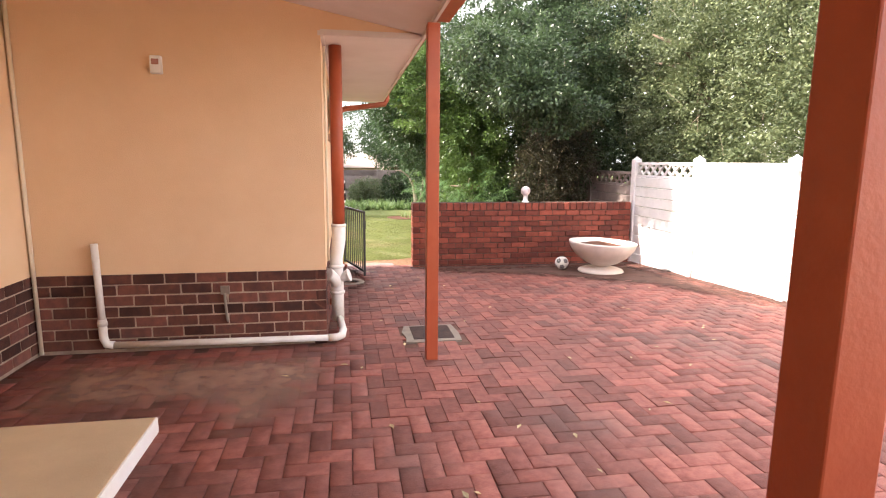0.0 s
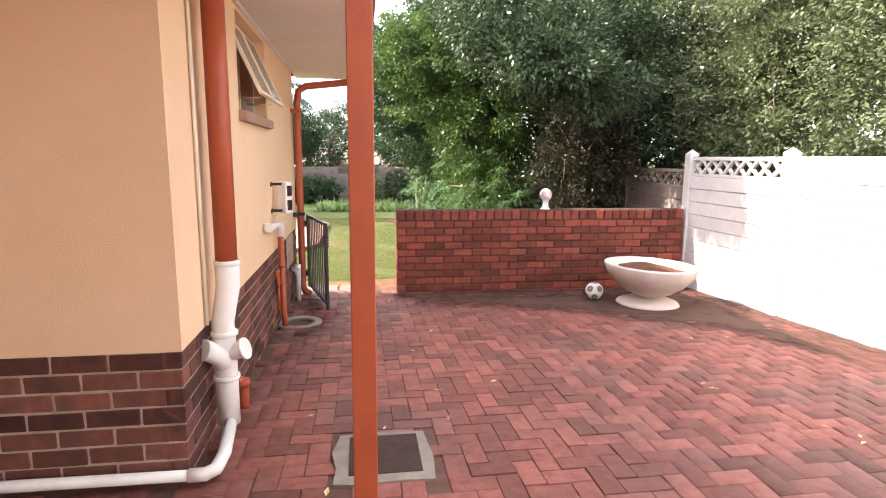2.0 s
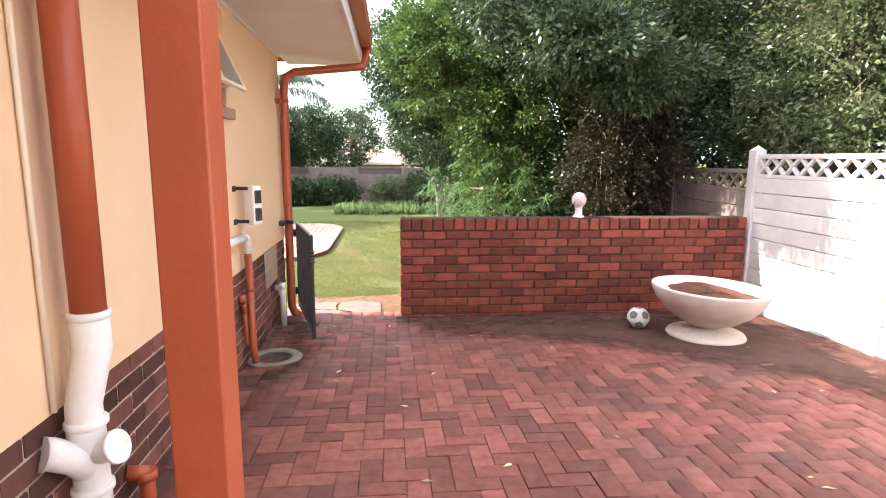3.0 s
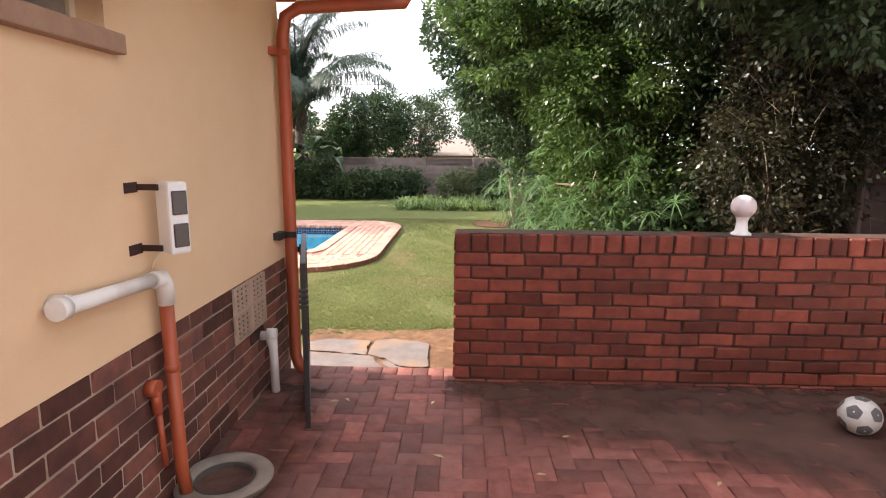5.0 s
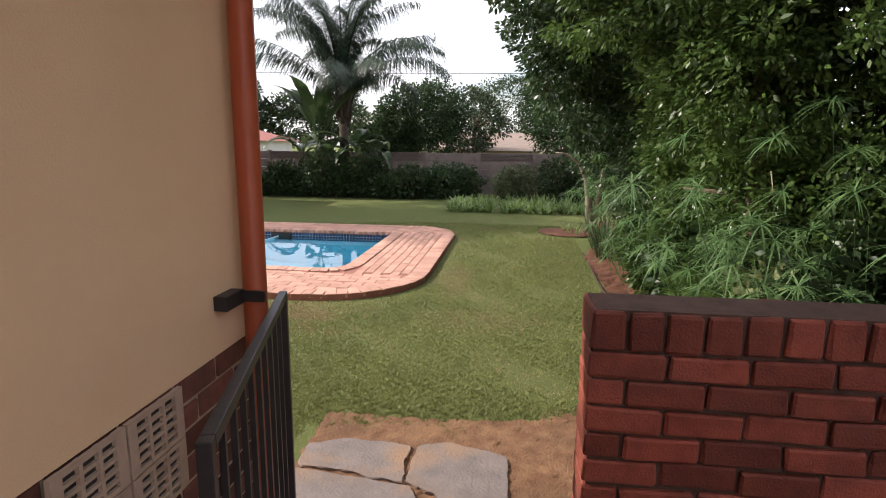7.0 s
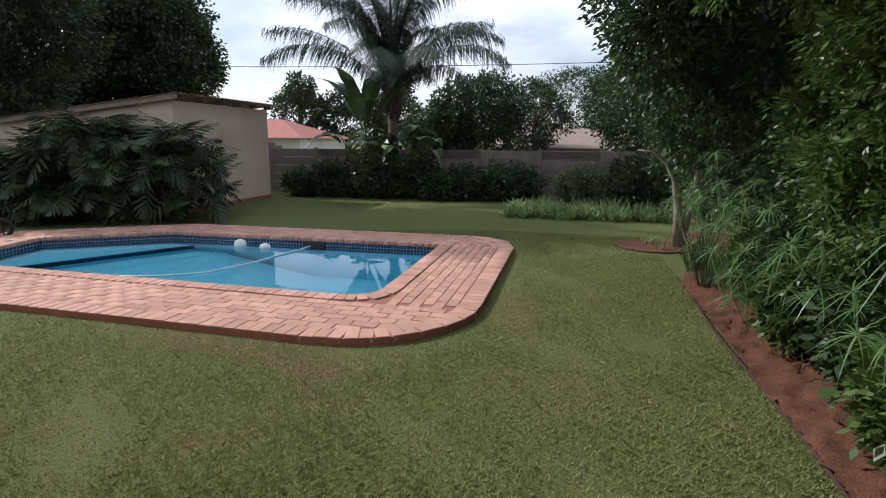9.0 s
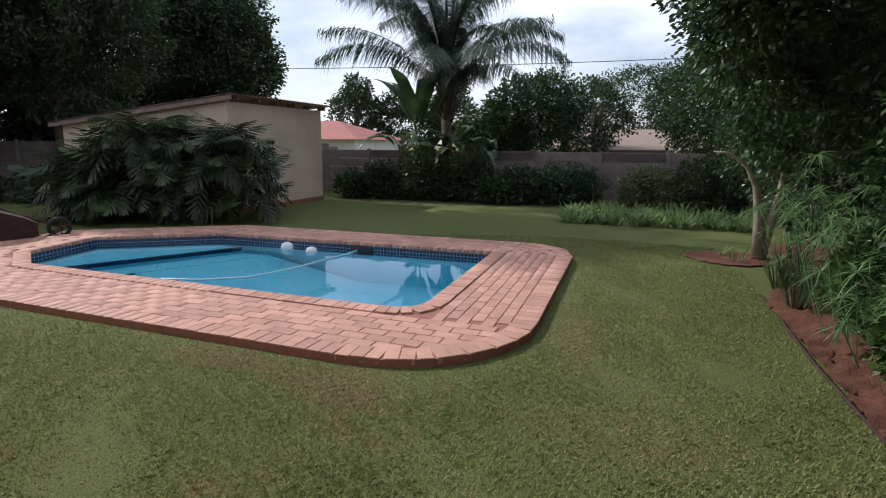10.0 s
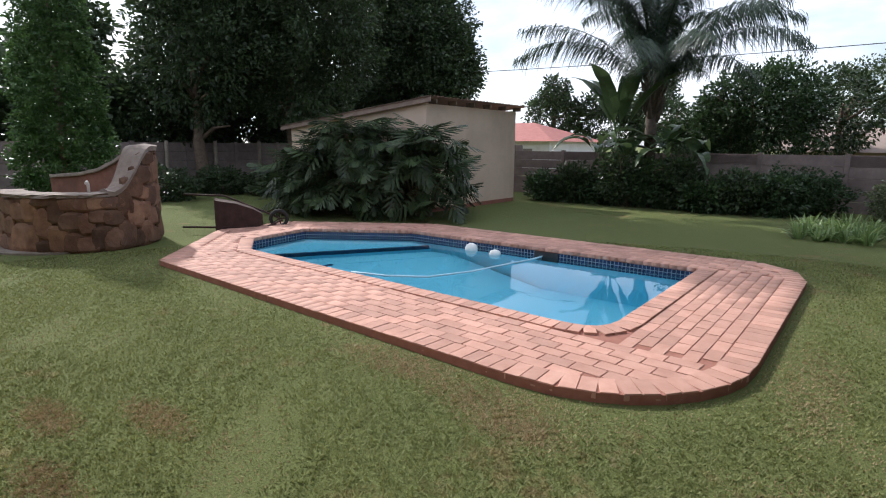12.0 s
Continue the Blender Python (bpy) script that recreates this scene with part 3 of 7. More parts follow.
# patio ceiling, soffit, roof
bm = bmesh.new()
q = [(0.62, 2.49), (WX - 0.2, 2.49 + 0.19 * (0.82 - WX)), (WX - 0.2, 2.54 + 0.19 * (0.82 - WX)), (0.62, 2.54)]
a = [bm.verts.new((x, -4.2, z)) for x, z in q]
b = [bm.verts.new((x, HY0, z)) for x, z in q]
for k in range(4):
    bm.faces.new((a[k], a[(k + 1) % 4], b[(k + 1) % 4], b[k]))
bm.faces.new(a)
bm.faces.new(b[::-1])
for y in (0.7, 2.2, 3.6):
    z0 = lambda x: 2.478 + 0.19 * (0.62 - x) + (0.19 * 0.2) * (0.62 - x) / (0.82 - WX)
    v = [bm.verts.new((x, yy, z0(x))) for x in (0.6, WX) for yy in (y, y + 0.05)]
    w = [bm.verts.new((p.co.x, p.co.y, p.co.z + 0.02)) for p in v]
    for i, j in ((0, 1), (1, 3), (3, 2), (2, 0)):
        bm.faces.new((v[i], v[j], w[j], w[i]))
    bm.faces.new((v[0], v[1], v[3], v[2]))
thing("ceiling", bm, SOFFIT, "off-white boarded patio ceiling with cover strips", "ceiling", kind="structure")
bm = bmesh.new()
box(bm, HX, 0.62, HY0 + 0.002, 9.68, 2.47, 2.50)
box(bm, HX, HX + 0.025, HY0 + 0.01, HY1, 2.445, 2.468)
box(bm, HX - 0.02, 0.6, HY0 - 0.018, HY0 + 0.001, 2.452, 2.485)
thing("soffit", bm, SOFFIT, "off-white eaves soffit with a cornice strip", "soffit", kind="structure")
bm = bmesh.new()
r = [(0.646, 2.67), (-5.0, 3.75), (-11.0, 2.55), (-11.0, 2.62), (-5.0, 3.83), (0.646, 2.745)]
a = [bm.verts.new((x, -4.4, z)) for x, z in r]
b = [bm.verts.new((x, 9.72, z)) for x, z in r]
for k in range(6):
    bm.faces.new((a[k], a[(k + 1) % 6], b[(k + 1) % 6], b[k]))
bm.faces.new(a)
bm.faces.new(b[::-1])
roof = thing("roof", bm, ROOF_TIN, "low-pitched sheet roof over the house and patio", "roof", kind="structure")
bm = bmesh.new()
box(bm, 0.62, 0.645, -4.2, 9.70, 2.455, 2.74, 0.003)
part("fascia", bm, SOFFIT, roof, "off-white fascia board")
bm = bmesh.new()
box(bm, -3.0, 0.64, 9.69, 9.715, 2.50, 2.62, 0.003)
part("barge_board", bm, RED_PAINT, roof, "oxide-red barge board")


def gutter(name, y0, y1, up=0.0):
    """An open square gutter with rolled lips and end caps."""
    bm = bmesh.new()
    box(bm, 0.648, 0.76, y0, y1, 2.49 + up, 2.497 + up)
    box(bm, 0.648, 0.654, y0, y1, 2.497 + up, 2.60 + up)
    box(bm, 0.754, 0.76, y0, y1, 2.497 + up, 2.59 + up)
    box(bm, 0.654, 0.754, y0, y0 + 0.006, 2.497 + up, 2.59 + up)
    box(bm, 0.654, 0.754, y1 - 0.006, y1, 2.497 + up, 2.59 + up)
    tube(bm, [(0.762, y0, 2.59 + up), (0.762, y1, 2.59 + up)], 0.009, 8)
    return thing(name, bm, RED_PAINT, "oxide-red metal gutter along the eaves", "gutter")


gutter("gutter", -4.1, 4.14)
gutter("gutter", 4.3, 9.66, 0.125)


def downpipe():
    bm = bmesh.new()
    tube(bm, [(0.70, 9.42, 2.62), (0.70, 9.42, 2.50), (0.66, 9.41, 2.42), (0.0, 9.0, 2.29), (-0.08, 8.97, 2.23), (-0.10, 8.96, 2.1), (-0.10, 8.96, -0.10), (-0.07, 8.94, -0.17), (-0.01, 8.92, -0.2)], 0.042, 12)
    ob = thing("downpipe", bm, RED_PAINT, "oxide-red round downpipe on the house corner", "downpipe")
    for z in (0.79, 2.0):
        bm = bmesh.new()
        box(bm, -0.155, -0.045, 8.91, 8.925, z - 0.02, z + 0.02, 0.003)
        box(bm, HX - 0.0, -0.12, 8.80 if z < 1 else 8.86, 8.92, z - 0.025, z + 0.025, 0.003)
        part("bracket", bm, BLACK if z < 1 else RED_PAINT, ob, "dark steel bracket" if z < 1 else "")
    return ob


downpipe()


def post(x, y):
    bm = bmesh.new()
    box(bm, x - 0.044, x + 0.044, y - 0.044, y + 0.044, -0.02, 2.455, 0.004)
    return thing("post", bm, RED_PAINT, "oxide-red square steel patio post", "post", group="patio posts")


post(0.63, 4.05)
post(0.639, 0.606)
post(0.63, -2.9)

# low stoop with a white edge
bm = bmesh.new()
box(bm, WX, -1.045, 0.4, 3.11, 0.0, 0.088, 0.004)
stoop = thing("stoop", bm, WHITE, "low concrete doorstep with white edge, ochre top", "step")
bm = bmesh.new()
box(bm, WX + 0.002, -1.055, 0.41, 3.10, 0.086, 0.092, 0.002)
part("screed_top", bm, STOOP, stoop, "ochre painted top")


# ---- brickwork of the garden wall ----
def brick_wall():
    th = 0.22
    bm = bmesh.new()
    box(bm, WALL_X0 + 0.014, WALL_X1, WALL_Y + 0.014, WALL_Y + th - 0.014, -0.45, 0.838)
    ob = thing("garden_wall", bm, DARK_MORTAR, "low red face-brick wall with a rowlock coping", "wall", kind="structure")
    rng = random.Random(5)
    kinds = [brick_data("brick", 0.225, th, 0.077, RED_BRICK, 0.007, s) for s in range(6)]
    half = [brick_data("half_brick", 0.107, th, 0.077, RED_BRICK, 0.005, s) for s in range(3)]
    upright = [brick_data("coping_brick", 0.098, th + 0.012, 0.118, RED_BRICK, 0.008, s) for s in range(5)]
    z0 = -0.175
    for c in range(-1, 10):
        z = z0 + (c + 0.5) * 0.0885
        x = WALL_X0
        first = c % 2 == 0
        while x < WALL_X1 - 0.03:
            w = 0.107 if first else 0.225
            me = rng.choice(half if first else kinds)
            first = False
            if x + w > WALL_X1 + 0.02:
                w, me = 0.107, rng.choice(half)
            p = new("brick", me)
            p.parent = ob
            p.matrix_local = pose(x + w / 2, WALL_Y + th / 2 + rng.uniform(-0.007, 0.005), z + rng.uniform(-0.002, 0.002), rng.uniform(-0.8, 0.8), rng.uniform(-0.9, 0.9), rng.uniform(-0.8, 0.8))
            x += w + 0.0105
    n = int((WALL_X1 - WALL_X0) / 0.109)
    for k in range(n):
        p = new("coping_brick", rng.choice(upright))
        p.parent = ob
        p.matrix_local = pose(WALL_X0 + 0.05 + k * (WALL_X1 - WALL_X0 - 0.1) / (n - 1), WALL_Y + th / 2 + rng.uniform(-0.004, 0.004), 0.775 + rng.uniform(-0.004, 0.004), rng.uniform(-1, 1), rng.uniform(-1.5, 1.5), rng.uniform(-1, 1))
    return ob


# ---- white precast fence ----
def fence_post(x, y, z0, z1, material, group, label):
    bm = bmesh.new()
    vs = box(bm, x - 0.05, x + 0.07, y - 0.06, y + 0.06, z0, z1, 0.006)
    top = [bm.verts.new((x + 0.01 + sx * 0.05, y + sy * 0.05, z1)) for sx, sy in ((-1, -1), (1, -1), (1, 1), (-1, 1))]
    tip = bm.verts.new((x + 0.01, y, z1 + 0.05))
    for k in range(4):
        bm.faces.new((top[k], top[(k + 1) % 4], tip))
    return thing("fence_post", bm, material, label, "fence post", group)


def white_bay(y0, y1, lattice, z0=-0.2, material=None):
    material = material or FENCE_WHITE
    ob = empty("precast_fence", (FENCE_X, y0, z0), ("white" if material == FENCE_WHITE else "grey unpainted") + " precast concrete fence bay, slatted" + (" with a lattice top" if lattice else " with a plain top"), "fence panel", "white fence bays")
    rng = random.Random(int(y0 * 10))
    for k in range(9):
        bm = bmesh.new()
        z = z0 + k * 0.163
        box(bm, FENCE_X - 0.018 + rng.uniform(-0.003, 0.003), FENCE_X + 0.03, y0 + 0.05, y1 - 0.05, z + 0.004, z + 0.159, 0.008)
        cpart("slat", bm, material, ob)
    bm = bmesh.new()
    zt = z0 + 9 * 0.163
    if lattice:
        box(bm, FENCE_X - 0.015, FENCE_X + 0.03, y0 + 0.05, y1 - 0.05, zt, zt + 0.035, 0.004)
        box(bm, FENCE_X - 0.015, FENCE_X + 0.03, y0 + 0.05, y1 - 0.05, zt + 0.2, zt + 0.245, 0.004)
        n = 8
        step = (y1 - y0 - 0.1) / n
        for k in range(n):
            for s in (-1, 1):
                m = pose(FENCE_X + 0.008, y0 + 0.05 + (k + 0.5) * step, zt + 0.117, s * math.degrees(math.atan2(0.19, step)))
                box(bm, -0.018 + 0.003 * s, 0.018 + 0.003 * s, -math.hypot(0.18, step) / 2, math.hypot(0.18, step) / 2, -0.014, 0.014, 0, m)
        cpart("lattice", bm, material, ob)
    else:
        box(bm, FENCE_X - 0.015, FENCE_X + 0.03, y0 + 0.05, y1 - 0.05, zt + 0.004, zt + 0.245, 0.006)
        cpart("top_slat", bm, FENCE_WHITE, ob)


fy = [8.86 + 1.72 * 3, 8.86 + 1.72 * 2, 8.86 + 1.72, 8.86] + [8.86 - 1.72 * k for k in range(1, 8)]
for k, y in enumerate(fy):
    fence_post(FENCE_X, y, -0.4, 1.56, FENCE_WHITE if k > 2 else FENCE_GREY, "fence posts of the courtyard", ("white" if k > 2 else "grey") + " precast concrete fence post with a pointed top")
    if k:
        white_bay(y, fy[k - 1], k != 5, -0.36 if k < 4 else -0.2, FENCE_GREY if k < 4 else None)

brick_wall()


# ---- things of the courtyard ----
def soil_pipe():
    ob = empty("soil_pipe", (-0.067, 5.04, 0), "red vent pipe with white plastic lower section", "pipe")
    bm = bmesh.new()
    tube(bm, [(-0.067, 5.04, 0.90), (-0.067, 5.04, 2.468)], 0.055, 20)
    cpart("upper_pipe", bm, RED_PAINT, ob, "oxide-red painted pipe")
    bm = bmesh.new()
    tube(bm, [(-0.067, 5.04, 0.93), (-0.067, 5.04, 0.80), (-0.077, 5.02, 0.72), (-0.092, 5.0, 0.62), (-0.092, 5.0, 0.5), (-0.087, 5.0, 0.3), (-0.087, 5.0, 0.06)], [0.062, 0.06, 0.058, 0.056, 0.06, 0.056, 0.056], 20)
    cpart("lower_pipe", bm, PVC, ob, "white plastic pipe")
    for z, rr in ((0.925, 0.067), (0.56, 0.068), (0.32, 0.068)):
        bm = bmesh.new()
        x, y = (-0.067, 5.04) if z > 0.7 else (-0.088, 5.0)
        tube(bm, [(x, y, z - 0.014), (x, y, z - 0.008), (x, y, z + 0.008), (x, y, z + 0.014)], [rr - 0.006, rr, rr, rr - 0.006], 20)
        cpart("collar", bm, PVC, ob)
    bm = bmesh.new()
    tube(bm, [(-0.087, 5.0, 0.38), (-0.11, 4.95, 0.45), (-0.15, 4.90, 0.50), (-0.168, 4.88, 0.51)], [0.05, 0.05, 0.052, 0.056], 16)
    cpart("branch", bm, PVC, ob)
    bm = bmesh.new()
    tube(bm, [(-0.087, 5.0, 0.44), (-0.01, 4.98, 0.47), (0.01, 4.975, 0.478)], [0.04, 0.045, 0.055], 16)
    tube(bm, [(0.008, 4.975, 0.477), (0.022, 4.972, 0.482)], 0.058, 16)
    cpart("access_cap", bm, PVC, ob)


soil_pipe()

bm = bmesh.new()
tube(bm, [(-1.88, 4.53, 0.86), (-1.87, 4.53, 0.24)], 0.026, 14)
tube(bm, [(-1.87, 4.53, 0.27), (-1.87, 4.53, 0.12), (-1.85, 4.53, 0.07), (-1.80, 4.53, 0.06)], 0.031, 14)
tube(bm, [(-1.82, 4.53, 0.06), (-0.12, 4.525, 0.045)], 0.026, 14)
tube(bm, [(-0.16, 4.525, 0.045), (-0.09, 4.528, 0.045), (-0.05, 4.56, 0.05), (-0.04, 4.68, 0.06), (-0.07, 4.95, 0.08)], 0.032, 14)
tube(bm, [(-1.87, 4.53, 0.22), (-1.87, 4.53, 0.25)], 0.036, 14)
thing("waste_pipe", bm, PVC, "white plastic waste pipe along the foot of the wall", "pipe")
bm = bmesh.new()
tube(bm, [(WX + 0.022, HY0 - 0.02, 0.0), (WX + 0.022, HY0 - 0.02, 2.95)], 0.016, 8)
thing("conduit", bm, CREAM, "thin cream conduit in the wall corner", "conduit")
bm = bmesh.new()
tube(bm, [(-0.158, 4.95, 0.62), (-0.158, 4.95, 2.46)], 0.010, 8)
thing("cable", bm, CREAM, "thin painted cable running up the wall", "cable")


def motion_detector():
    ob = empty("detector", (-1.36, HY0, 2.18), "small white infrared detector on the wall", "detector")
    bm = bmesh.new()
    box(bm, -1.40, -1.32, HY0 - 0.05, HY0, 2.12, 2.25, 0.008)
    cpart("housing", bm, PLASTIC, ob)
    bm = bmesh.new()
    box(bm, -1.385, -1.335, HY0 - 0.056, HY0 - 0.048, 2.185, 2.225, 0.004)
    cpart("lens", bm, surf("lens_pink", (0.5, 0.25, 0.2), (0.45, 0.22, 0.18), 5, 0.2, 0), ob, "dark reddish lens")


motion_detector()

bm = bmesh.new()
box(bm, -1.0, -0.93, HY0 - 0.02, HY0 - 0.001, 0.43, 0.50, 0.004)
tube(bm, [(-0.965, HY0 - 0.015, 0.44), (-0.965, HY0 - 0.03, 0.40), (-0.955, HY0 - 0.03, 0.24), (-0.955, HY0 - 0.005, 0.21)], 0.011, 8)
thing("wall_tap", bm, CONCRETE, "stubby old pipe outlet set in mortar", "pipe outlet")


def awning_window():
    ob = empty("window_1", (HX, (wy0 + wy1) / 2, wz0), "window with two top-hung sashes pushed open", "window", kind="structure")
    bm = bmesh.new()
    for y in (wy0, (wy0 + wy1) / 2 - 0.015, wy1 - 0.03):
        box(bm, HX - 0.13, HX - 0.10, y, y + 0.03, wz0, wz1, 0.002)
    for z in (wz0, wz1 - 0.03):
        box(bm, HX - 0.13, HX - 0.10, wy0 + 0.03, wy1 - 0.03, z, z + 0.03, 0.002)
    cpart("window_frame", bm, CREAM, ob)
    bm = bmesh.new()
    box(bm, HX - 0.125, HX - 0.115, wy0 + 0.03, wy1 - 0.03, wz0 + 0.03, wz0 + 0.14)
    cpart("lower_pane", bm, GLASS_DULL, ob)
    for y in (wy0 + 0.03, (wy0 + wy1) / 2 + 0.012):
        w, h = 0.52, 0.56
        m = pose(HX - 0.085, y, wz1 - 0.02, 0, -24, 0)
        bm = bmesh.new()
        for d in ((-0.012, 0.012, 0, 0.028, -h, 0), (-0.012, 0.012, w - 0.028, w, -h, 0), (-0.012, 0.012, 0.028, w - 0.028, -h, -h + 0.028), (-0.012, 0.012, 0.028, w - 0.028, -0.028, 0)):
            box(bm, *d, 0.002, m)
        sash = cpart("sash", bm, CREAM, ob)
        bm = bmesh.new()
        box(bm, -0.003, 0.003, 0.026, w - 0.026, -h + 0.026, -0.026, 0, m)
        pane = part("pane", bm, GLASS_DULL, sash, "obscure glass pane")
        bm = bmesh.new()
        tube(bm, [(HX - 0.10, y + 0.26, wz0 + 0.10), (HX + 0.10, y + 0.26, wz0 + 0.11)], 0.006, 6)
        part("stay", bm, CREAM, sash)
    bm = bmesh.new()
    box(bm, HX - 0.12, HX + 0.05, wy0 - 0.02, wy1 + 0.04, wz0 - 0.075, wz0 - 0.004, 0.006)
    cpart("window_sill", bm, surf("sill_tile", (0.34, 0.20, 0.14), (0.42, 0.27, 0.19), 8, 0.7, 0.2, 90), ob, "brown tiled sill")
    bm = bmesh.new()
    box(bm, HX - 0.225, HX - 0.21, wy0, wy1, wz0, wz1)
    cpart("blind", bm, CREAM, ob, "pale blind behind the glass")


awning_window()


def beam_sensor():
    ob = empty("beam_sensor", (HX, 7.38, 1.1), "white perimeter beam sensor with two dark lenses", "sensor")
    bm = bmesh.new()
    box(bm, -0.12, -0.035, 7.25, 7.35, 0.955, 1.245, 0.012)
    turn = Matrix.Translation((-0.075, 7.32, 0)) @ Matrix.Rotation(radians(58), 4, "Z") @ Matrix.Translation((0.10, -7.3, 0))
    bmesh.ops.transform(bm, matrix=turn, verts=bm.verts)
    cpart("housing", bm, PLASTIC, ob)
    for z in (0.985, 1.115):
        bm = bmesh.new()
        box(bm, -0.108, -0.047, 7.242, 7.26, z, z + 0.095, 0.004)
        bmesh.ops.transform(bm, matrix=turn, verts=bm.verts)
        cpart("lens", bm, LENS_DARK, ob, "dark tinted lens")
    for z in (0.985, 1.225):
        bm = bmesh.new()
        box(bm, HX, HX + 0.006, 7.2, 7.28, z - 0.02, z + 0.02)
        box(bm, HX + 0.006, -0.08, 7.27, 7.28, z - 0.012, z + 0.012)
        cpart("bracket", bm, RUST, ob, "rusty steel bracket")
    bm = bmesh.new()
    tube(bm, [(-0.11, 7.31, 0.96), (-0.14, 7.31, 0.92), (-0.155, 7.31, 0.86)], 0.004, 6)
    cpart("lead", bm, CREAM, ob)


beam_sensor()


def basin_waste():
    ob = empty("basin_waste", (-0.11, 7.4, -0.13), "white waste arm over a red downpipe to the gully", "pipe")
    bm = bmesh.new()
    tube(bm, [(HX, 6.78, 0.89), (-0.115, 6.78, 0.89)], 0.036, 14)
    tube(bm, [(-0.115, 6.75, 0.892), (-0.115, 7.27, 0.860)], 0.027, 14)
    tube(bm, [(-0.115, 7.24, 0.862), (-0.115, 7.31, 0.855), (-0.115, 7.33, 0.825), (-0.115, 7.33, 0.74)], 0.034, 14)
    tube(bm, [(-0.115, 6.72, 0.893), (-0.115, 6.76, 0.891)], 0.035, 14)
    cpart("arm", bm, PVC, ob, "white plastic waste arm")
    bm = bmesh.new()
    tube(bm, [(-0.115, 7.33, 0.75), (-0.11, 7.335, 0.0), (-0.10, 7.345, -0.13)], 0.028, 14)
    tube(bm, [(-0.113, 7.333, 0.45), (-0.113, 7.333, 0.48)], 0.032, 14)
    cpart("downpipe", bm, RED_PAINT, ob, "oxide-red painted pipe")


basin_waste()

bm = bmesh.new()
tube(bm, [(HX, 7.24, 0.41), (HX + 0.045, 7.24, 0.41)], 0.036, 12)
tube(bm, [(HX + 0.03, 7.24, 0.40), (HX + 0.03, 7.245, 0.30)], 0.02, 10)
tube(bm, [(HX + 0.03, 7.25, 0.30), (HX + 0.03, 7.27, 0.05)], 0.013, 8)
thing("pipe_stub", bm, RED_PAINT, "short red pipe stub on the plinth", "pipe outlet")
bm = bmesh.new()
tube(bm, [(-0.10, 5.42, paved(5.42) - 0.02), (-0.10, 5.42, 0.08), (-0.11, 5.42, 0.12), (HX, 5.40, 0.13)], 0.032, 12)
tube(bm, [(-0.10, 5.42, 0.09), (-0.10, 5.42, 0.13)], 0.042, 12)
thing("floor_pipe_stub", bm, RED_PAINT, "short red elbow pipe at the foot of the wall", "pipe outlet")
bm = bmesh.new()
tube(bm, [(HX, 8.5, 0.20), (-0.12, 8.5, 0.20), (-0.105, 8.5, 0.18), (-0.10, 8.51, 0.10), (-0.10, 8.52, paved(8.5) - 0.01)], [0.03, 0.03, 0.036, 0.027, 0.027], 14)
tube(bm, [(-0.13, 8.49, 0.215), (-0.07, 8.5, 0.215)], 0.036, 14)
thing("overflow_pipe", bm, PVC, "white plastic overflow pipe beside the vent", "pipe")


def air_vent():
    ob = empty("air_vent", (HX, 8.32, 0.28), "pale grid of four terracotta air bricks", "vent")
    # no real recess: a black plate paints the darkness of the holes
    bm = bmesh.new()
    box(bm, HX + 0.001, HX + 0.004, 8.10, 8.56, 0.295, 0.595)
    cpart("hole_shade", bm, BLACK, ob, "flat black plate painting the shade inside the grid holes")
    clay = surf("vent_clay", (0.46, 0.34, 0.26), (0.38, 0.28, 0.21), 9, 0.9, 0.3, 100, vary=0.1)
    for z in (0.285, 0.447):
        for y in (8.09, 8.335):
            bm = bmesh.new()
            for a, b in ((0, 0.034), (0.081, 0.093), (0.142, 0.154), (0.201, 0.237)):
                box(bm, HX + 0.002, HX + 0.016, y + a, y + b, z, z + 0.158)
            for k in range(6):
                zz = z + k * 0.0286
                for a, b in ((0.034, 0.081), (0.093, 0.142), (0.154, 0.201)):
                    box(bm, HX + 0.004, HX + 0.015, y + a, y + b, zz, zz + (0.015 if k in (0, 5) else 0.010))
            cpart("air_brick", bm, clay, ob)


air_vent()


def gully():
    ob = empty("drain_gully", (0.015, 7.47, paved(7.5)), "round concrete drain gully with an open iron bowl", "drain")
    z = paved(7.5)
    bm = bmesh.new()
    lathe(bm, [(0.215, -0.02), (0.22, 0.008), (0.205, 0.018), (0.15, 0.02), (0.138, 0.01), (0.13, -0.08), (0.05, -0.12)], 36, (0.015, 7.47, z))
    cpart("collar", bm, CONCRETE, ob)
    bm = bmesh.new()
    lathe(bm, [(0.134, 0.008), (0.126, 0.012), (0.118, -0.04), (0.06, -0.10), (0.02, -0.105), (0.001, -0.105)], 30, (0.015, 7.47, z), False)
    cpart("bowl", bm, IRON, ob, "dark iron bowl")
    bm = bmesh.new()
    lathe(bm, [(0.004, -0.022), (0.018, -0.016), (0.024, 0.0), (0.018, 0.016), (0.004, 0.022)], 14, (0.065, 7.45, z - 0.045))
    cpart("float_ball", bm, PLASTIC, ob, "small white ball")


gully()


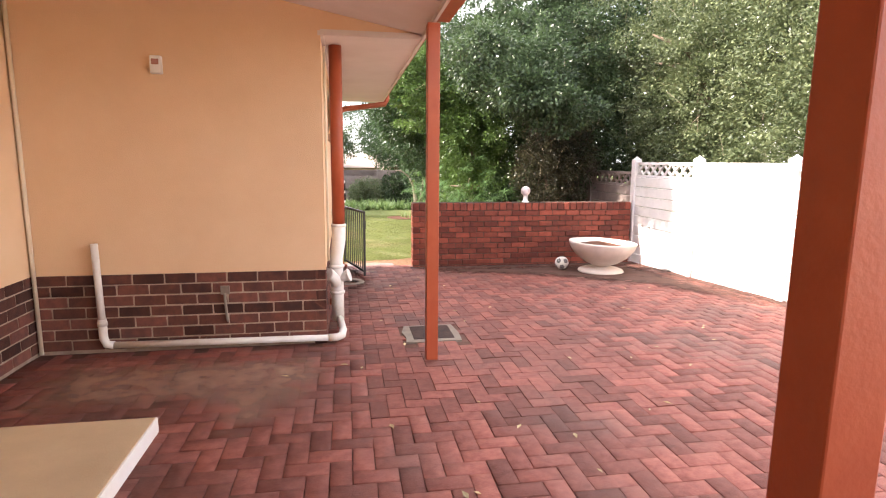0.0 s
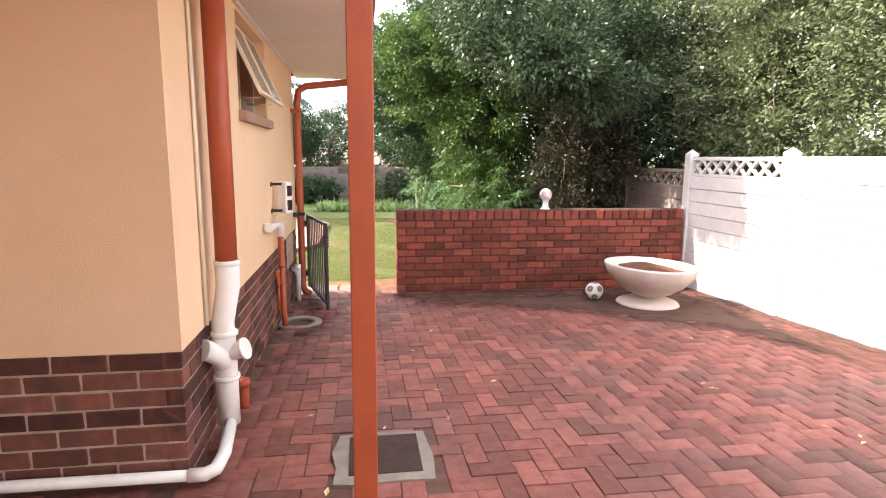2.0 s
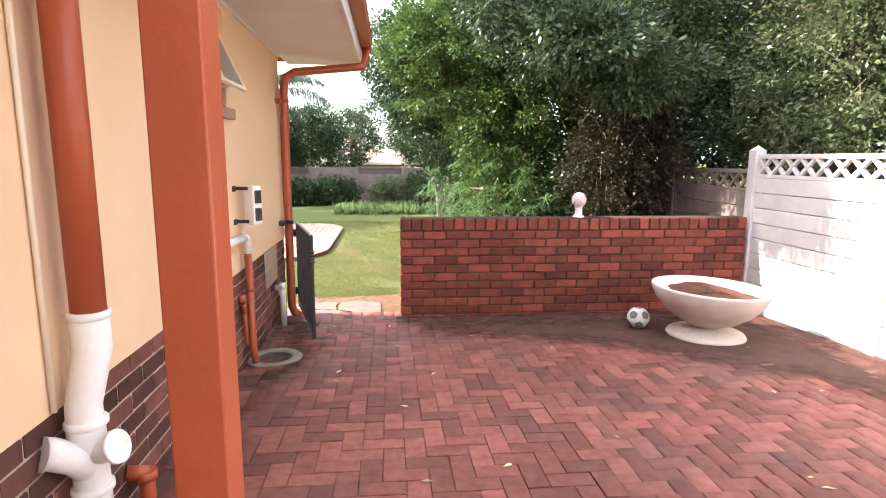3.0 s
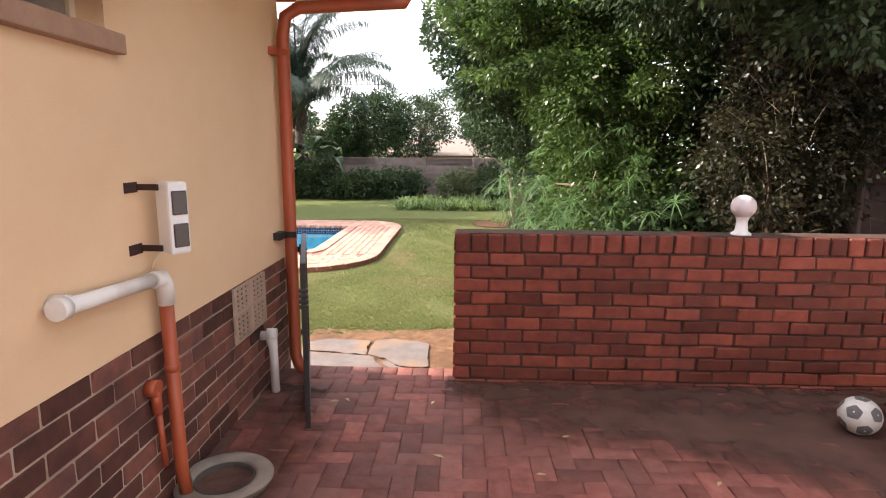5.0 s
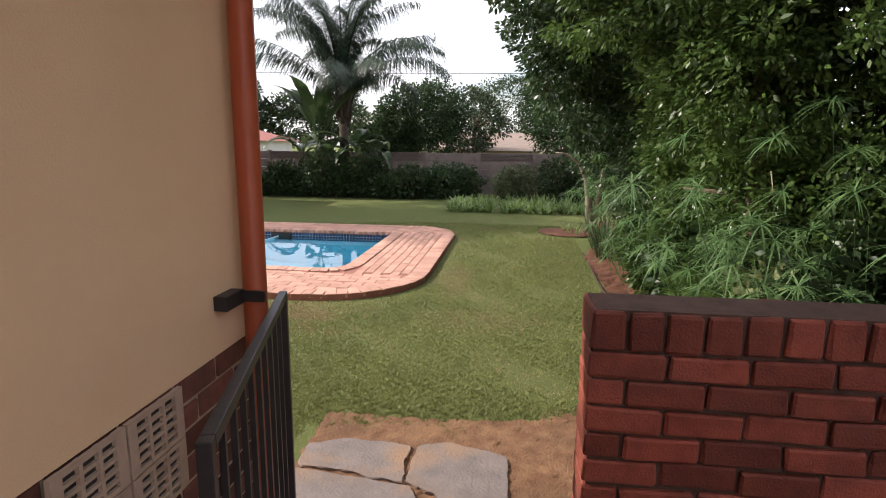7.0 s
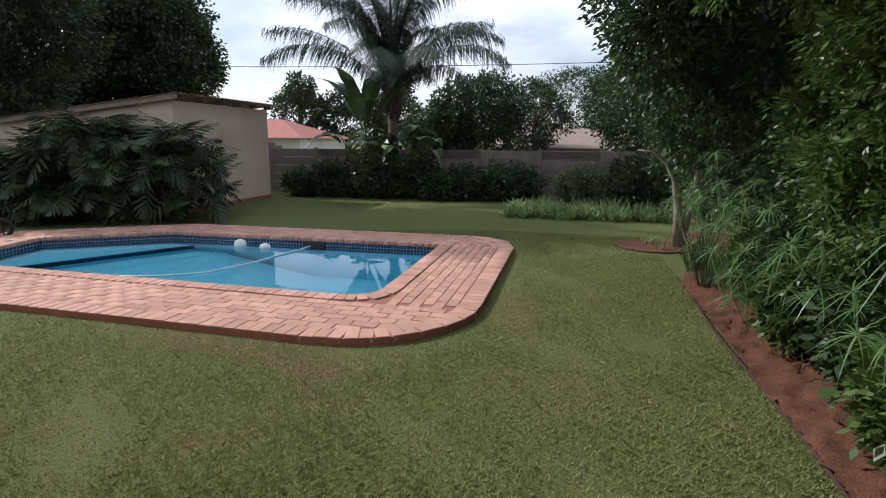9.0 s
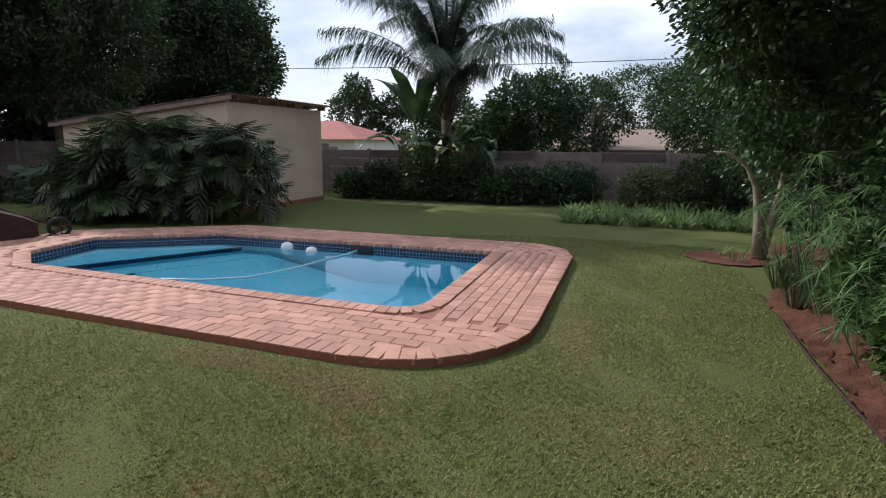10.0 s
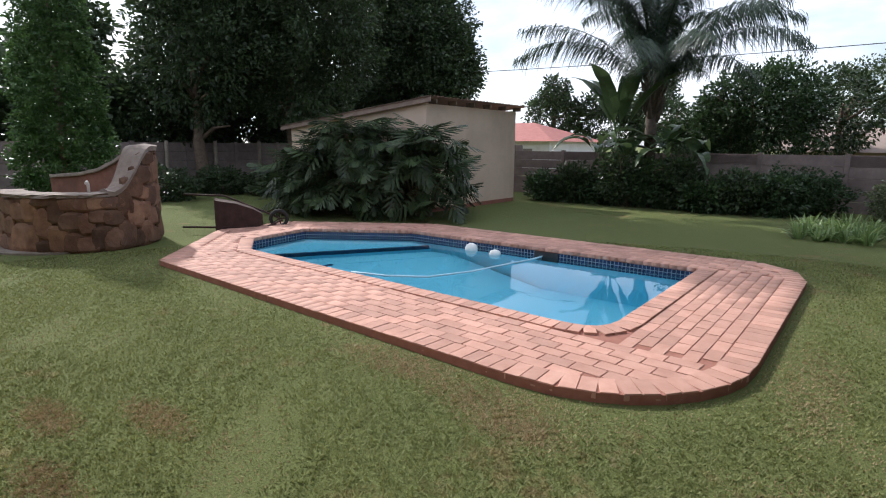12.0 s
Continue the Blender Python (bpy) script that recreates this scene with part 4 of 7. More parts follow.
def drain_cover():
    ob = empty("drain_cover", (0.73, 4.65, 0), "square iron drain cover in a concrete surround", "drain cover")
    bm = bmesh.new()
    rng = random.Random(2)
    o = [(0.48, 4.43), (0.60, 4.415), (0.80, 4.43), (0.95, 4.42), (0.965, 4.62), (0.94, 4.88), (0.72, 4.895), (0.50, 4.88), (0.465, 4.70), (0.49, 4.56)]
    prism(bm, o, -0.02, 0.006)
    cpart("surround", bm, CONCRETE, ob)
    bm = bmesh.new()
    box(bm, 0.55, 0.90, 4.49, 4.85, 0.003, 0.011, 0.003)
    cpart("lid", bm, RUST, ob, "dark rusty cast-iron lid")


drain_cover()


def bowl_planter():
    x, y, z = 3.83, 7.80, paved(7.8)
    ob = empty("bowl_planter", (x, y, z), "large shallow white concrete bowl on a round foot", "planter")
    bm = bmesh.new()
    lathe(bm, [(0.36, 0.0), (0.385, 0.02), (0.37, 0.045), (0.30, 0.07), (0.15, 0.095), (0.10, 0.11)], 48, (x, y, z))
    cpart("foot", bm, BOWL, ob)
    bm = bmesh.new()
    m = pose(x, y, z + 0.11, 0, 2, 0)
    lathe(bm, [(0.10, -0.01), (0.13, 0.0), (0.28, 0.06), (0.42, 0.155), (0.52, 0.27), (0.565, 0.375), (0.565, 0.395), (0.545, 0.40), (0.52, 0.36), (0.47, 0.315), (0.35, 0.31)], 56)
    bmesh.ops.transform(bm, matrix=m, verts=bm.verts)
    cpart("bowl", bm, BOWL, ob)
    bm = bmesh.new()
    rng = random.Random(4)
    rings = [[bm.verts.new((r * math.cos(a), r * math.sin(a), 0.325 + 0.012 * math.sin(3 * a + r * 9) + rng.uniform(-0.006, 0.01))) for a in (2 * math.pi * k / 32 for k in range(32))] for r in (0.50, 0.4, 0.3, 0.2, 0.1, 0.03)]
    for a, b in zip(rings, rings[1:]):
        for k in range(32):
            bm.faces.new((a[k], a[(k + 1) % 32], b[(k + 1) % 32], b[k]))
    bm.faces.new(rings[-1])
    bmesh.ops.transform(bm, matrix=m, verts=bm.verts)
    cpart("soil", bm, SOIL, ob, "dry brown soil with dead leaves")
    ob.scale = (0.89, 0.89, 0.92)


bowl_planter()


def football():
    r, c = 0.105, Vector((3.33, 8.12, paved(8.12) + 0.105))
    ob = empty("football", c - Vector((0, 0, 0.105)), "scuffed white football with grey patches", "ball")
    bm = bmesh.new()
    bmesh.ops.create_icosphere(bm, subdivisions=4, radius=r, matrix=Matrix.Translation(c))
    for f in bm.faces:
        f.smooth = True
    cpart("shell", bm, BALL_WHITE, ob)
    ico = bmesh.new()
    bmesh.ops.create_icosphere(ico, subdivisions=1, radius=1)
    for v in [Vector(v.co) for v in ico.verts]:
        bm = bmesh.new()
        s = v.orthogonal().normalized()
        t = v.cross(s)
        def spot(q, k):
            a = 2 * math.pi * k / 15
            w = q * (1 if k % 3 == 0 else 0.86)
            return bm.verts.new(c + (v + w * (math.cos(a) * s + math.sin(a) * t)).normalized() * r * 1.012)
        outer, inner = [spot(0.42, k) for k in range(15)], [spot(0.2, k) for k in range(15)]
        for k in range(15):
            bm.faces.new((outer[k], outer[(k + 1) % 15], inner[(k + 1) % 15], inner[k]))
        bm.faces.new(inner)
        cpart("patch", bm, BALL_GREY, ob)
    ico.free()


football()


def globe_lamp():
    x, y = 2.95, WALL_Y + 0.10
    ob = empty("globe_lamp", (x, y, 0.835), "opal globe garden lamp on a white base", "lamp")
    bm = bmesh.new()
    lathe(bm, [(0.062, 0.0), (0.062, 0.012), (0.04, 0.03), (0.034, 0.09), (0.042, 0.118), (0.05, 0.124)], 24, (x, y, 0.835))
    cpart("base", bm, WHITE, ob)
    bm = bmesh.new()
    bmesh.ops.create_uvsphere(bm, u_segments=32, v_segments=20, radius=0.078, matrix=Matrix.Translation((x, y, 1.024)))
    for f in bm.faces:
        f.smooth = True
    cpart("globe", bm, OPAL, ob, "pinkish opal globe")


globe_lamp()


def gate():
    hx, hy, fx, fyy = -0.03, 9.04, 0.26, 8.0
    ob = empty("gate", (hx, hy, -0.15), "black steel bar gate standing open by the house", "gate")
    along = Vector((fx - hx, fyy - hy, 0))
    ln = along.length
    m = Matrix.Translation((hx, hy, 0)) @ Matrix.Rotation(math.atan2(along.y, along.x), 4, "Z")
    z0, z1 = -0.13, 0.78
    bm = bmesh.new()
    for a in ((0, 0.03, z0, z1), (ln - 0.03, ln, z0 - 0.03, z1)):
        box(bm, a[0], a[1], -0.015, 0.015, a[2], a[3], 0.003, m)
    for z in (z0 + 0.02, z1 - 0.03):
        box(bm, 0.03, ln - 0.03, -0.015, 0.015, z, z + 0.03, 0.003, m)
    cpart("gate_frame", bm, BLACK, ob)
    for k in range(9):
        bm = bmesh.new()
        x = 0.03 + (k + 1) * (ln - 0.06) / 10
        box(bm, x - 0.007, x + 0.007, -0.007, 0.007, z0 + 0.05, z1 - 0.03, 0.0, m)
        cpart("bar", bm, BLACK, ob)
    for z in (0.0, 0.62):
        bm = bmesh.new()
        tube(bm, [(hx - 0.03, hy + 0.02, z), (hx - 0.03, hy + 0.02, z + 0.08)], 0.014, 8)
        box(bm, hx - 0.09, hx - 0.01, hy + 0.01, hy + 0.03, z + 0.02, z + 0.06)
        cpart("hinge", bm, BLACK, ob)
    bm = bmesh.new()
    for k in range(4):
        box(bm, ln - 0.02, ln + 0.005, -0.025, 0.025, 0.62 - k * 0.03, 0.64 - k * 0.03, 0.004, m)
    cpart("latch_chain", bm, BLACK, ob, "short chain wrapped round the end bar")


gate()

# silt along the brick wall and the fence; its dark colour also paints their shade
def sheet(name, outline, level, material, label, category, seed=0, cell=0.12, kind="structure", rough=0.0, ragged=0.05):
    """A ground patch with a ragged outline, following level(x, y)."""
    rng = random.Random(seed)
    xs_, ys_ = [p[0] for p in outline], [p[1] for p in outline]
    nx, ny = int((max(xs_) - min(xs_)) / cell) + 1, int((max(ys_) - min(ys_)) / cell) + 1
    gx, gy = np.meshgrid(np.linspace(min(xs_), max(xs_), nx + 1), np.linspace(min(ys_), max(ys_), ny + 1))
    jig = np.random.default_rng(seed)
    gx, gy = gx + jig.uniform(-ragged, ragged, gx.shape), gy + jig.uniform(-ragged, ragged, gy.shape)
    z = np.array([[level(x, y) for x, y in zip(r1, r2)] for r1, r2 in zip(gx, gy)]) + jig.uniform(0, 1, gx.shape) * rough
    v = np.stack([gx, gy, z], 2).reshape(-1, 3)
    i = np.arange((nx + 1) * (ny + 1)).reshape(ny + 1, nx + 1)
    f = np.stack([i[:-1, :-1], i[:-1, 1:], i[1:, 1:], i[1:, :-1]], 2).reshape(-1, 4)
    cx, cy = v[f, 0].mean(1), v[f, 1].mean(1)
    f = f[inside(outline, cx, cy)]
    me = np_mesh(name, v, f, material, True)
    cover = me.attributes.new("cover", "FLOAT", "POINT")
    cover.data.foreach_set("value", np.clip((edge_distance(outline, v[:, 0], v[:, 1]) * inside(outline, v[:, 0], v[:, 1]) + np.where((v[:, 1] > 8.5) | (v[:, 0] > 4.7), 0.3, 0)) / 0.55, 0, 1).astype(np.float32) * 1.3 - 0.2)
    ob = new(name, me)
    return tagged(ob, label, category, kind=kind)


sheet("silt", [(1.0, 8.78), (1.1, 8.0), (1.9, 7.7), (2.6, 7.45), (3.2, 6.95), (3.8, 6.5), (4.1, 5.8), (4.4, 5.0), (4.88, 4.3), (4.88, 8.78)], lambda x, y: paved(y) + 0.006, SILT_SHADE,
      "brown silt on the paving, darkened for the wall and shrub shadow", "dirt", 3, 0.07, ragged=0.03)

DUST = SILT_SHADE.copy()
DUST.name = "pale_dust_on_paving"
mixes = [q for q in DUST.node_tree.nodes if q.bl_idname == "ShaderNodeMix"]
mixes[0].inputs["A"].default_value, mixes[0].inputs["B"].default_value = (0.29, 0.160, 0.112, 1), (0.38, 0.235, 0.170, 1)
mixes[1].inputs["B"].default_value = (0.22, 0.12, 0.085, 1)
for q in DUST.node_tree.nodes:
    if q.bl_idname == "ShaderNodeMath" and q.operation == "MULTIPLY_ADD":
        q.inputs[2].default_value = -1.1
sheet("dust", [(-2.33, 3.12), (-1.05, 3.12), (-0.8, 2.5), (-0.35, 2.7), (0.1, 3.5), (0.2, 4.2), (-0.1, 4.55), (-2.33, 4.55)], lambda x, y: 0.005, DUST, "pale brown dust on the sheltered paving", "dirt", 7, 0.07, ragged=0.03)
sheet("silt", [(-0.16, 5.3), (0.12, 5.6), (0.2, 6.4), (0.42, 7.2), (0.5, 7.8), (0.3, 8.5), (-0.16, 8.7)], lambda x, y: paved(y) + 0.006, SILT_SHADE, "brown silt along the foot of the house wall", "dirt", 8, 0.06, ragged=0.03)

# ---- garden: ground patches ----
sheet("bare_earth", [(-0.3, 8.99), (1.9, 8.99), (1.95, 10.62), (1.6, 10.56), (1.3, 10.47), (0.9, 10.33), (0.3, 10.27), (-0.3, 10.27)], lambda x, y: L + 0.006, surf("bare_earth", (0.125, 0.060, 0.032), (0.25, 0.140, 0.075), 9, 0.95, 0.9, 70, (0.12, 0.062, 0.035), 3.5, 0.8),
      "trodden bare earth beside the gate", "earth", 4, 0.035, rough=0.014, ragged=0.014)
sheet("flower_bed", [(1.93, 9.0), (4.9, 9.0), (4.9, 19.5), (2.6, 19.5), (2.5, 16.8), (2.1, 16.2), (1.92, 15.6)], lambda x, y: L + 0.03 * math.sin(min(1, max(0, x - 1.95)) * 1.57) - 0.0, SOIL, "red-brown soil bed under the shrubs", "flower bed", 5, 0.06, rough=0.06, ragged=0.02)
sheet("tree_ring", [(1.95 + 0.62 * math.cos(a), 18.15 + 0.55 * math.sin(a)) for a in (k * math.pi / 10 for k in range(20))], lambda x, y: L + 0.012, SOIL, "round soil ring cut into the lawn", "flower bed", 6, 0.07, rough=0.02, ragged=0.015)
# dark tube in place of the shadowed trench at the bed's edge
bm = bmesh.new()
tube(bm, [(1.92 + 0.02 * math.sin(y * 1.7), y, L + 0.008) for y in np.arange(10.6, 16.0, 0.3)], 0.014, 8)
thing("trench_shade", bm, RUST, "dark strip painting the shade of the trench between lawn and bed", "edging")


def slab(outline, seed):
    rng = random.Random(seed)
    pts = []
    for (x0, y0), (x1, y1) in zip(outline, outline[1:] + outline[:1]):
        for k in range(5):
            pts.append((x0 + (x1 - x0) * k / 5 + rng.uniform(-0.012, 0.012), y0 + (y1 - y0) * k / 5 + rng.uniform(-0.012, 0.012)))
    bm = bmesh.new()
    prism(bm, pts, L - 0.02, L + 0.028)
    bmesh.ops.bevel(bm, geom=[e for e in bm.edges if all(v.co.z > L for v in e.verts)], offset=0.006, segments=1, affect="EDGES")
    return thing("stepping_slab", bm, SLATE, "cracked grey slate slab set in bare earth", "paving slab", "slate slabs by the gate")


slab([(-0.28, 9.0), (0.44, 9.0), (0.56, 9.20), (0.44, 9.40), (0.34, 9.56), (-0.28, 9.64)], 1)
slab([(-0.28, 9.665), (-0.05, 9.66), (0.14, 9.61), (0.31, 9.60), (0.27, 9.76), (0.29, 9.92), (0.12, 9.955), (-0.10, 9.96), (-0.22, 9.90), (-0.28, 9.88)], 2)
slab([(0.325, 9.60), (0.46, 9.53), (0.56, 9.40), (0.70, 9.33), (0.84, 9.36), (0.82, 9.68), (0.81, 9.90), (0.66, 9.95), (0.50, 9.99), (0.34, 9.96), (0.31, 9.78)], 3)
slab([(0.47, 9.43), (0.58, 9.24), (0.66, 9.30), (0.57, 9.37), (0.50, 9.46)], 4)


# ---- pool ----
def ring_wall(bm, outline, z0, z1, flip=False):
    lo = [bm.verts.new((x, y, z0)) for x, y in outline]
    hi = [bm.verts.new((x, y, z1)) for x, y in outline]
    for i in range(len(lo)):
        j = (i + 1) % len(lo)
        bm.faces.new((lo[i], lo[j], hi[j], hi[i]))
    return lo, hi


def offset(poly, d):
    """The outline moved outwards by d (corners mitred)."""
    out = []
    n = len(poly)
    for i in range(n):
        a, b, c = Vector(poly[i - 1]), Vector(poly[i]), Vector(poly[(i + 1) % n])
        e, f = (b - a).normalized(), (c - b).normalized()
        n1, n2 = Vector((e.y, -e.x)), Vector((f.y, -f.x))
        m = (n1 + n2).normalized()
        out.append(tuple(b + m * d / max(0.5, m.dot(n1))))
    return out


def along(poly, step):
    """Places and headings at even steps along a closed outline."""
    res = []
    n = len(poly)
    lens = [(Vector(poly[(i + 1) % n]) - Vector(poly[i])).length for i in range(n)]
    total = sum(lens)
    count = round(total / step)
    for k in range(count):
        s = (k + 0.5) * total / count
        i = 0
        while s > lens[i]:
            s -= lens[i]
            i += 1
        a, b = Vector(poly[i]), Vector(poly[(i + 1) % n])
        p = a.lerp(b, s / lens[i])
        res.append((p.x, p.y, math.atan2(b.y - a.y, b.x - a.x)))
    return res


PZ = -0.285
pool = empty("swimming_pool", (-4.4, 15.5, L), "swimming pool with clear blue water and salmon brick surround", "pool")
bm = bmesh.new()
lo, hi = ring_wall(bm, POOL_IN, -0.92, -0.47)
bm.faces.new(lo)
cpart("shell", bm, POOL_SHELL, pool, "blue painted pool shell")
bm = bmesh.new()
ring_wall(bm, POOL_IN, -0.47, PZ - 0.05)
cpart("tile_band", bm, MOSAIC, pool, "dark blue mosaic band at the water line")
wo_ = offset(POOL_IN, 0.004)
child(tagged(new("water", np_mesh("water", [(x, y, -0.405) for x, y in wo_], [list(range(len(wo_)))], WATER)), "still clear blue water"), pool)
# stepped end: pale steps, the upper two with dark tile nosings
for z, poly, lines in ((-0.48, [(-7.6, 14.8), (-6.95, 14.36), (-6.66, 14.33), (-7.05, 14.75), (-5.69, 16.95), (-6.2, 16.98), (-7.78, 15.92)], [((-6.68, 14.36), (-7.05, 14.72)), ((-7.05, 14.75), (-5.71, 16.92))]),
                       (-0.58, [(-6.66, 14.3), (-6.15, 14.2), (-6.15, 15.2), (-5.2, 16.95), (-5.69, 16.95), (-7.05, 14.75)], [((-6.17, 14.3), (-6.17, 15.15))]),
                       ):
    bm = bmesh.new()
    prism(bm, poly, -0.9, z)
    cpart("pool_step", bm, POOL_SHELL, pool)
    for a, b in lines:
        bm = bmesh.new()
        d = Vector((b[0] - a[0], b[1] - a[1]))
        m = Matrix.Translation((a[0], a[1], z)) @ Matrix.Rotation(math.atan2(d.y, d.x), 4, "Z")
        box(bm, 0, d.length, -0.02, 0.05, -0.05, 0.006, 0, m)
        cpart("step_nosing", bm, STEP_DARK, pool, "dark blue tile nosing")
# added ramp, sloped to catch the sun where an upright face would go dark
bm = bmesh.new()
top = [bm.verts.new((x, y, -0.582)) for x, y in ((-6.17, 14.2), (-6.17, 15.2), (-5.22, 16.96))]
foot = [bm.verts.new((x, y, -0.918)) for x, y in ((-4.3, 14.1), (-4.3, 15.4), (-3.5, 17.0))]
for k in range(2):
    bm.faces.new((top[k], foot[k], foot[k + 1], top[k + 1]))
cpart("floor_ramp", bm, POOL_SHELL, pool)
# base under the paving
bm = bmesh.new()
oo, ii = POOL_OUT, offset(POOL_IN, 0.002)
vo, vt = ring_wall(bm, oo, L - 0.05, PZ - 0.009)
wo, wt = ring_wall(bm, ii, -0.5, PZ - 0.009)
eo = [bm.edges.get((vt[i], vt[(i + 1) % len(vt)])) for i in range(len(vt))] + [bm.edges.get((wt[i], wt[(i + 1) % len(wt)])) for i in range(len(wt))]
bmesh.ops.triangle_fill(bm, edges=eo, use_beauty=True)
surround = cpart("surround", bm, POOL_EDGE, pool, "brick edge of the pool surround")


def float_thing(x, y, r, h, label):
    bm = bmesh.new()
    lathe(bm, [(r * 0.55, -h * 0.5), (r, -h * 0.15), (r, h * 0.25), (r * 0.8, h * 0.6), (r * 0.3, h * 0.8)], 20, (x, y, -0.405))
    return thing("pool_float", bm, PLASTIC, label, "pool float")


float_thing(-4.72, 16.78, 0.10, 0.13, "round white chlorine float on the pool water")
float_thing(-4.22, 16.70, 0.09, 0.09, "flat white float on the pool water")
bm = bmesh.new()
pts = [(-3.55, 16.95, -0.39), (-3.58, 16.6, -0.395), (-3.7, 16.1, -0.40), (-3.8, 15.5, -0.40), (-4.05, 14.9, -0.402), (-4.5, 14.6, -0.402), (-5.2, 14.45, -0.41)]
sm = [tuple(Vector(pts[i]).lerp(Vector(pts[i + 1]), s / 4)) for i in range(len(pts) - 1) for s in range(4)]
tube(bm, sm, 0.014, 8)
thing("pool_hose", bm, HOSE, "pale ribbed cleaner hose floating on the pool", "hose")
# weir opening as a solid block, its inner shade painted black
bm = bmesh.new()
box(bm, -3.72, -3.32, 17.02, 17.10, -0.47, -0.335, 0.01)
thing("pool_skimmer", bm, BLACK, "black block painting the shaded weir opening in the pool wall", "skimmer")


# ---- stone barbecue ----
def barbecue():
    ob = empty("barbecue", (-9.6, 13.0, L), "curved fieldstone barbecue with a stepped capping", "barbecue")
    rng = random.Random(8)
    cx, cy, R = -9.98, 13.1, 1.35
    # curve in plan from the low front wall round to the tall back
    def plan(s):
        a = math.radians(-115 + 190 * s)
        return Vector((cx + R * math.cos(a), cy + R * math.sin(a) * 0.8, 0)), Vector((math.cos(a), math.sin(a), 0))
    bm = bmesh.new()
    steps = 22
    def height(s):
        u = min(1, max(0, (s - 0.60) / 0.2))
        return 0.82 + 0.66 * u * u * (3 - 2 * u)
    prev = None
    for k in range(steps + 1):
        s = k / steps
        p, nrm = plan(s)
        h = height(s)
        ring = [bm.verts.new(p + nrm * 0.0 + Vector((0, 0, L - 0.05))), bm.verts.new(p + Vector((0, 0, L + h))), bm.verts.new(p - nrm * 0.38 + Vector((0, 0, L + h))), bm.verts.new(p - nrm * 0.38 + Vector((0, 0, L - 0.05)))]
        if prev:
            for i in range(4):
                bm.faces.new((prev[i], prev[(i + 1) % 4], ring[(i + 1) % 4], ring[i]))
        else:
            bm.faces.new(ring[::-1])
        prev = ring
    bm.faces.new(prev)
    cpart("core", bm, STONE, ob)
    kinds = []
    for sd in range(7):
        bm = bmesh.new()
        bmesh.ops.create_icosphere(bm, subdivisions=2, radius=0.5)
        rr = random.Random(sd)
        for v in bm.verts:
            v.co = Vector((max(-0.42, min(0.42, v.co.x * 1.25)), max(-0.42, min(0.42, v.co.y * 1.25)), max(-0.42, min(0.42, v.co.z * 1.25))))
            v.co += Vector((rr.uniform(-1, 1), rr.uniform(-1, 1), rr.uniform(-1, 1))) * 0.04
        kinds.append(mesh_of(bm, "stone", STONE))
    for k in range(21):
        s = (k + 0.5) / 21
        p, nrm = plan(s)
        z = 0.0
        while z < height(s) - 0.1:
            hh = rng.uniform(0.2, 0.5)
            if z + hh > height(s):
                hh = height(s) - z
            st = new("stone", rng.choice(kinds))
            child(st, ob)
            ang = math.atan2(nrm.y, nrm.x)
            st.matrix_basis = Matrix.LocRotScale(p + nrm * (-0.03) + Vector((0, 0, L + z + hh / 2)), Euler((rng.uniform(-0.1, 0.1), rng.uniform(-0.1, 0.1), ang)), Vector((0.16, rng.uniform(0.24, 0.44), hh * 1.1)))
            z += hh
    for k in range(8):
        s = (k + 0.5) / 8 * 0.57
        p, nrm = plan(s)
        st = child(new("cap_stone", CAP[k % 3]), ob)
        st.matrix_basis = Matrix.LocRotScale(p - nrm * 0.18 + Vector((0, 0, L + height(s) + 0.02)), Euler((0, 0, math.atan2(nrm.y, nrm.x))), Vector((0.44, 0.37, 0.05)))
    # capping that sweeps up over the tall end
    bm = bmesh.new()
    prev = None
    for k in range(19):
        s = 0.58 + 0.42 * k / 18
        p, nrm = plan(s)
        q = rng.uniform(-0.012, 0.012)
        ring = [bm.verts.new(p + nrm * o + Vector((0, 0, L + height(s) + z + q))) for o, z in ((0.05, 0.0), (0.06, 0.07), (-0.12, 0.10), (-0.33, 0.07), (-0.32, -0.01))]
        if prev:
            for i in range(5):
                bm.faces.new((prev[i], prev[(i + 1) % 5], ring[(i + 1) % 5], ring[i]))
        else:
            bm.faces.new(ring[::-1])
        prev = ring
    bm.faces.new(prev)
    cpart("capping", bm, STONE_CAP, ob, "pale stone capping")
    # rear screen: a wall that sweeps up towards the tall end
    bm = bmesh.new()
    pts = [(-12.8, 13.7), (-12.0, 13.95), (-11.4, 14.1), (-10.8, 14.18), (-10.2, 14.18), (-9.75, 14.08)]
    hs = [0.90, 0.96, 1.06, 1.24, 1.42, 1.48]
    prev = None
    for (x, y), h in zip(pts, hs):
        ring = [bm.verts.new((x, y - 0.13, L)), bm.verts.new((x, y - 0.13, L + h)), bm.verts.new((x, y + 0.13, L + h)), bm.verts.new((x, y + 0.13, L))]
        if prev:
            for i in range(4):
                bm.faces.new((prev[i], prev[(i + 1) % 4], ring[(i + 1) % 4], ring[i]))
        else:
            bm.faces.new(ring[::-1])
        prev = ring
    bm.faces.new(prev)
    cpart("back_wall", bm, surf("sooty_brick", (0.17, 0.07, 0.05), (0.24, 0.11, 0.08), 6, 0.9, 0.4, 50, (0.06, 0.04, 0.035), 1.6, 0.7), ob, "sooty reddish back wall")
    bm = bmesh.new()
    for (x, y), h, (x2, y2), h2 in zip(pts, hs, pts[1:], hs[1:]):
        a, b = Vector((x, y, L + h + 0.02)), Vector((x2, y2, L + h2 + 0.02))
        d = b - a
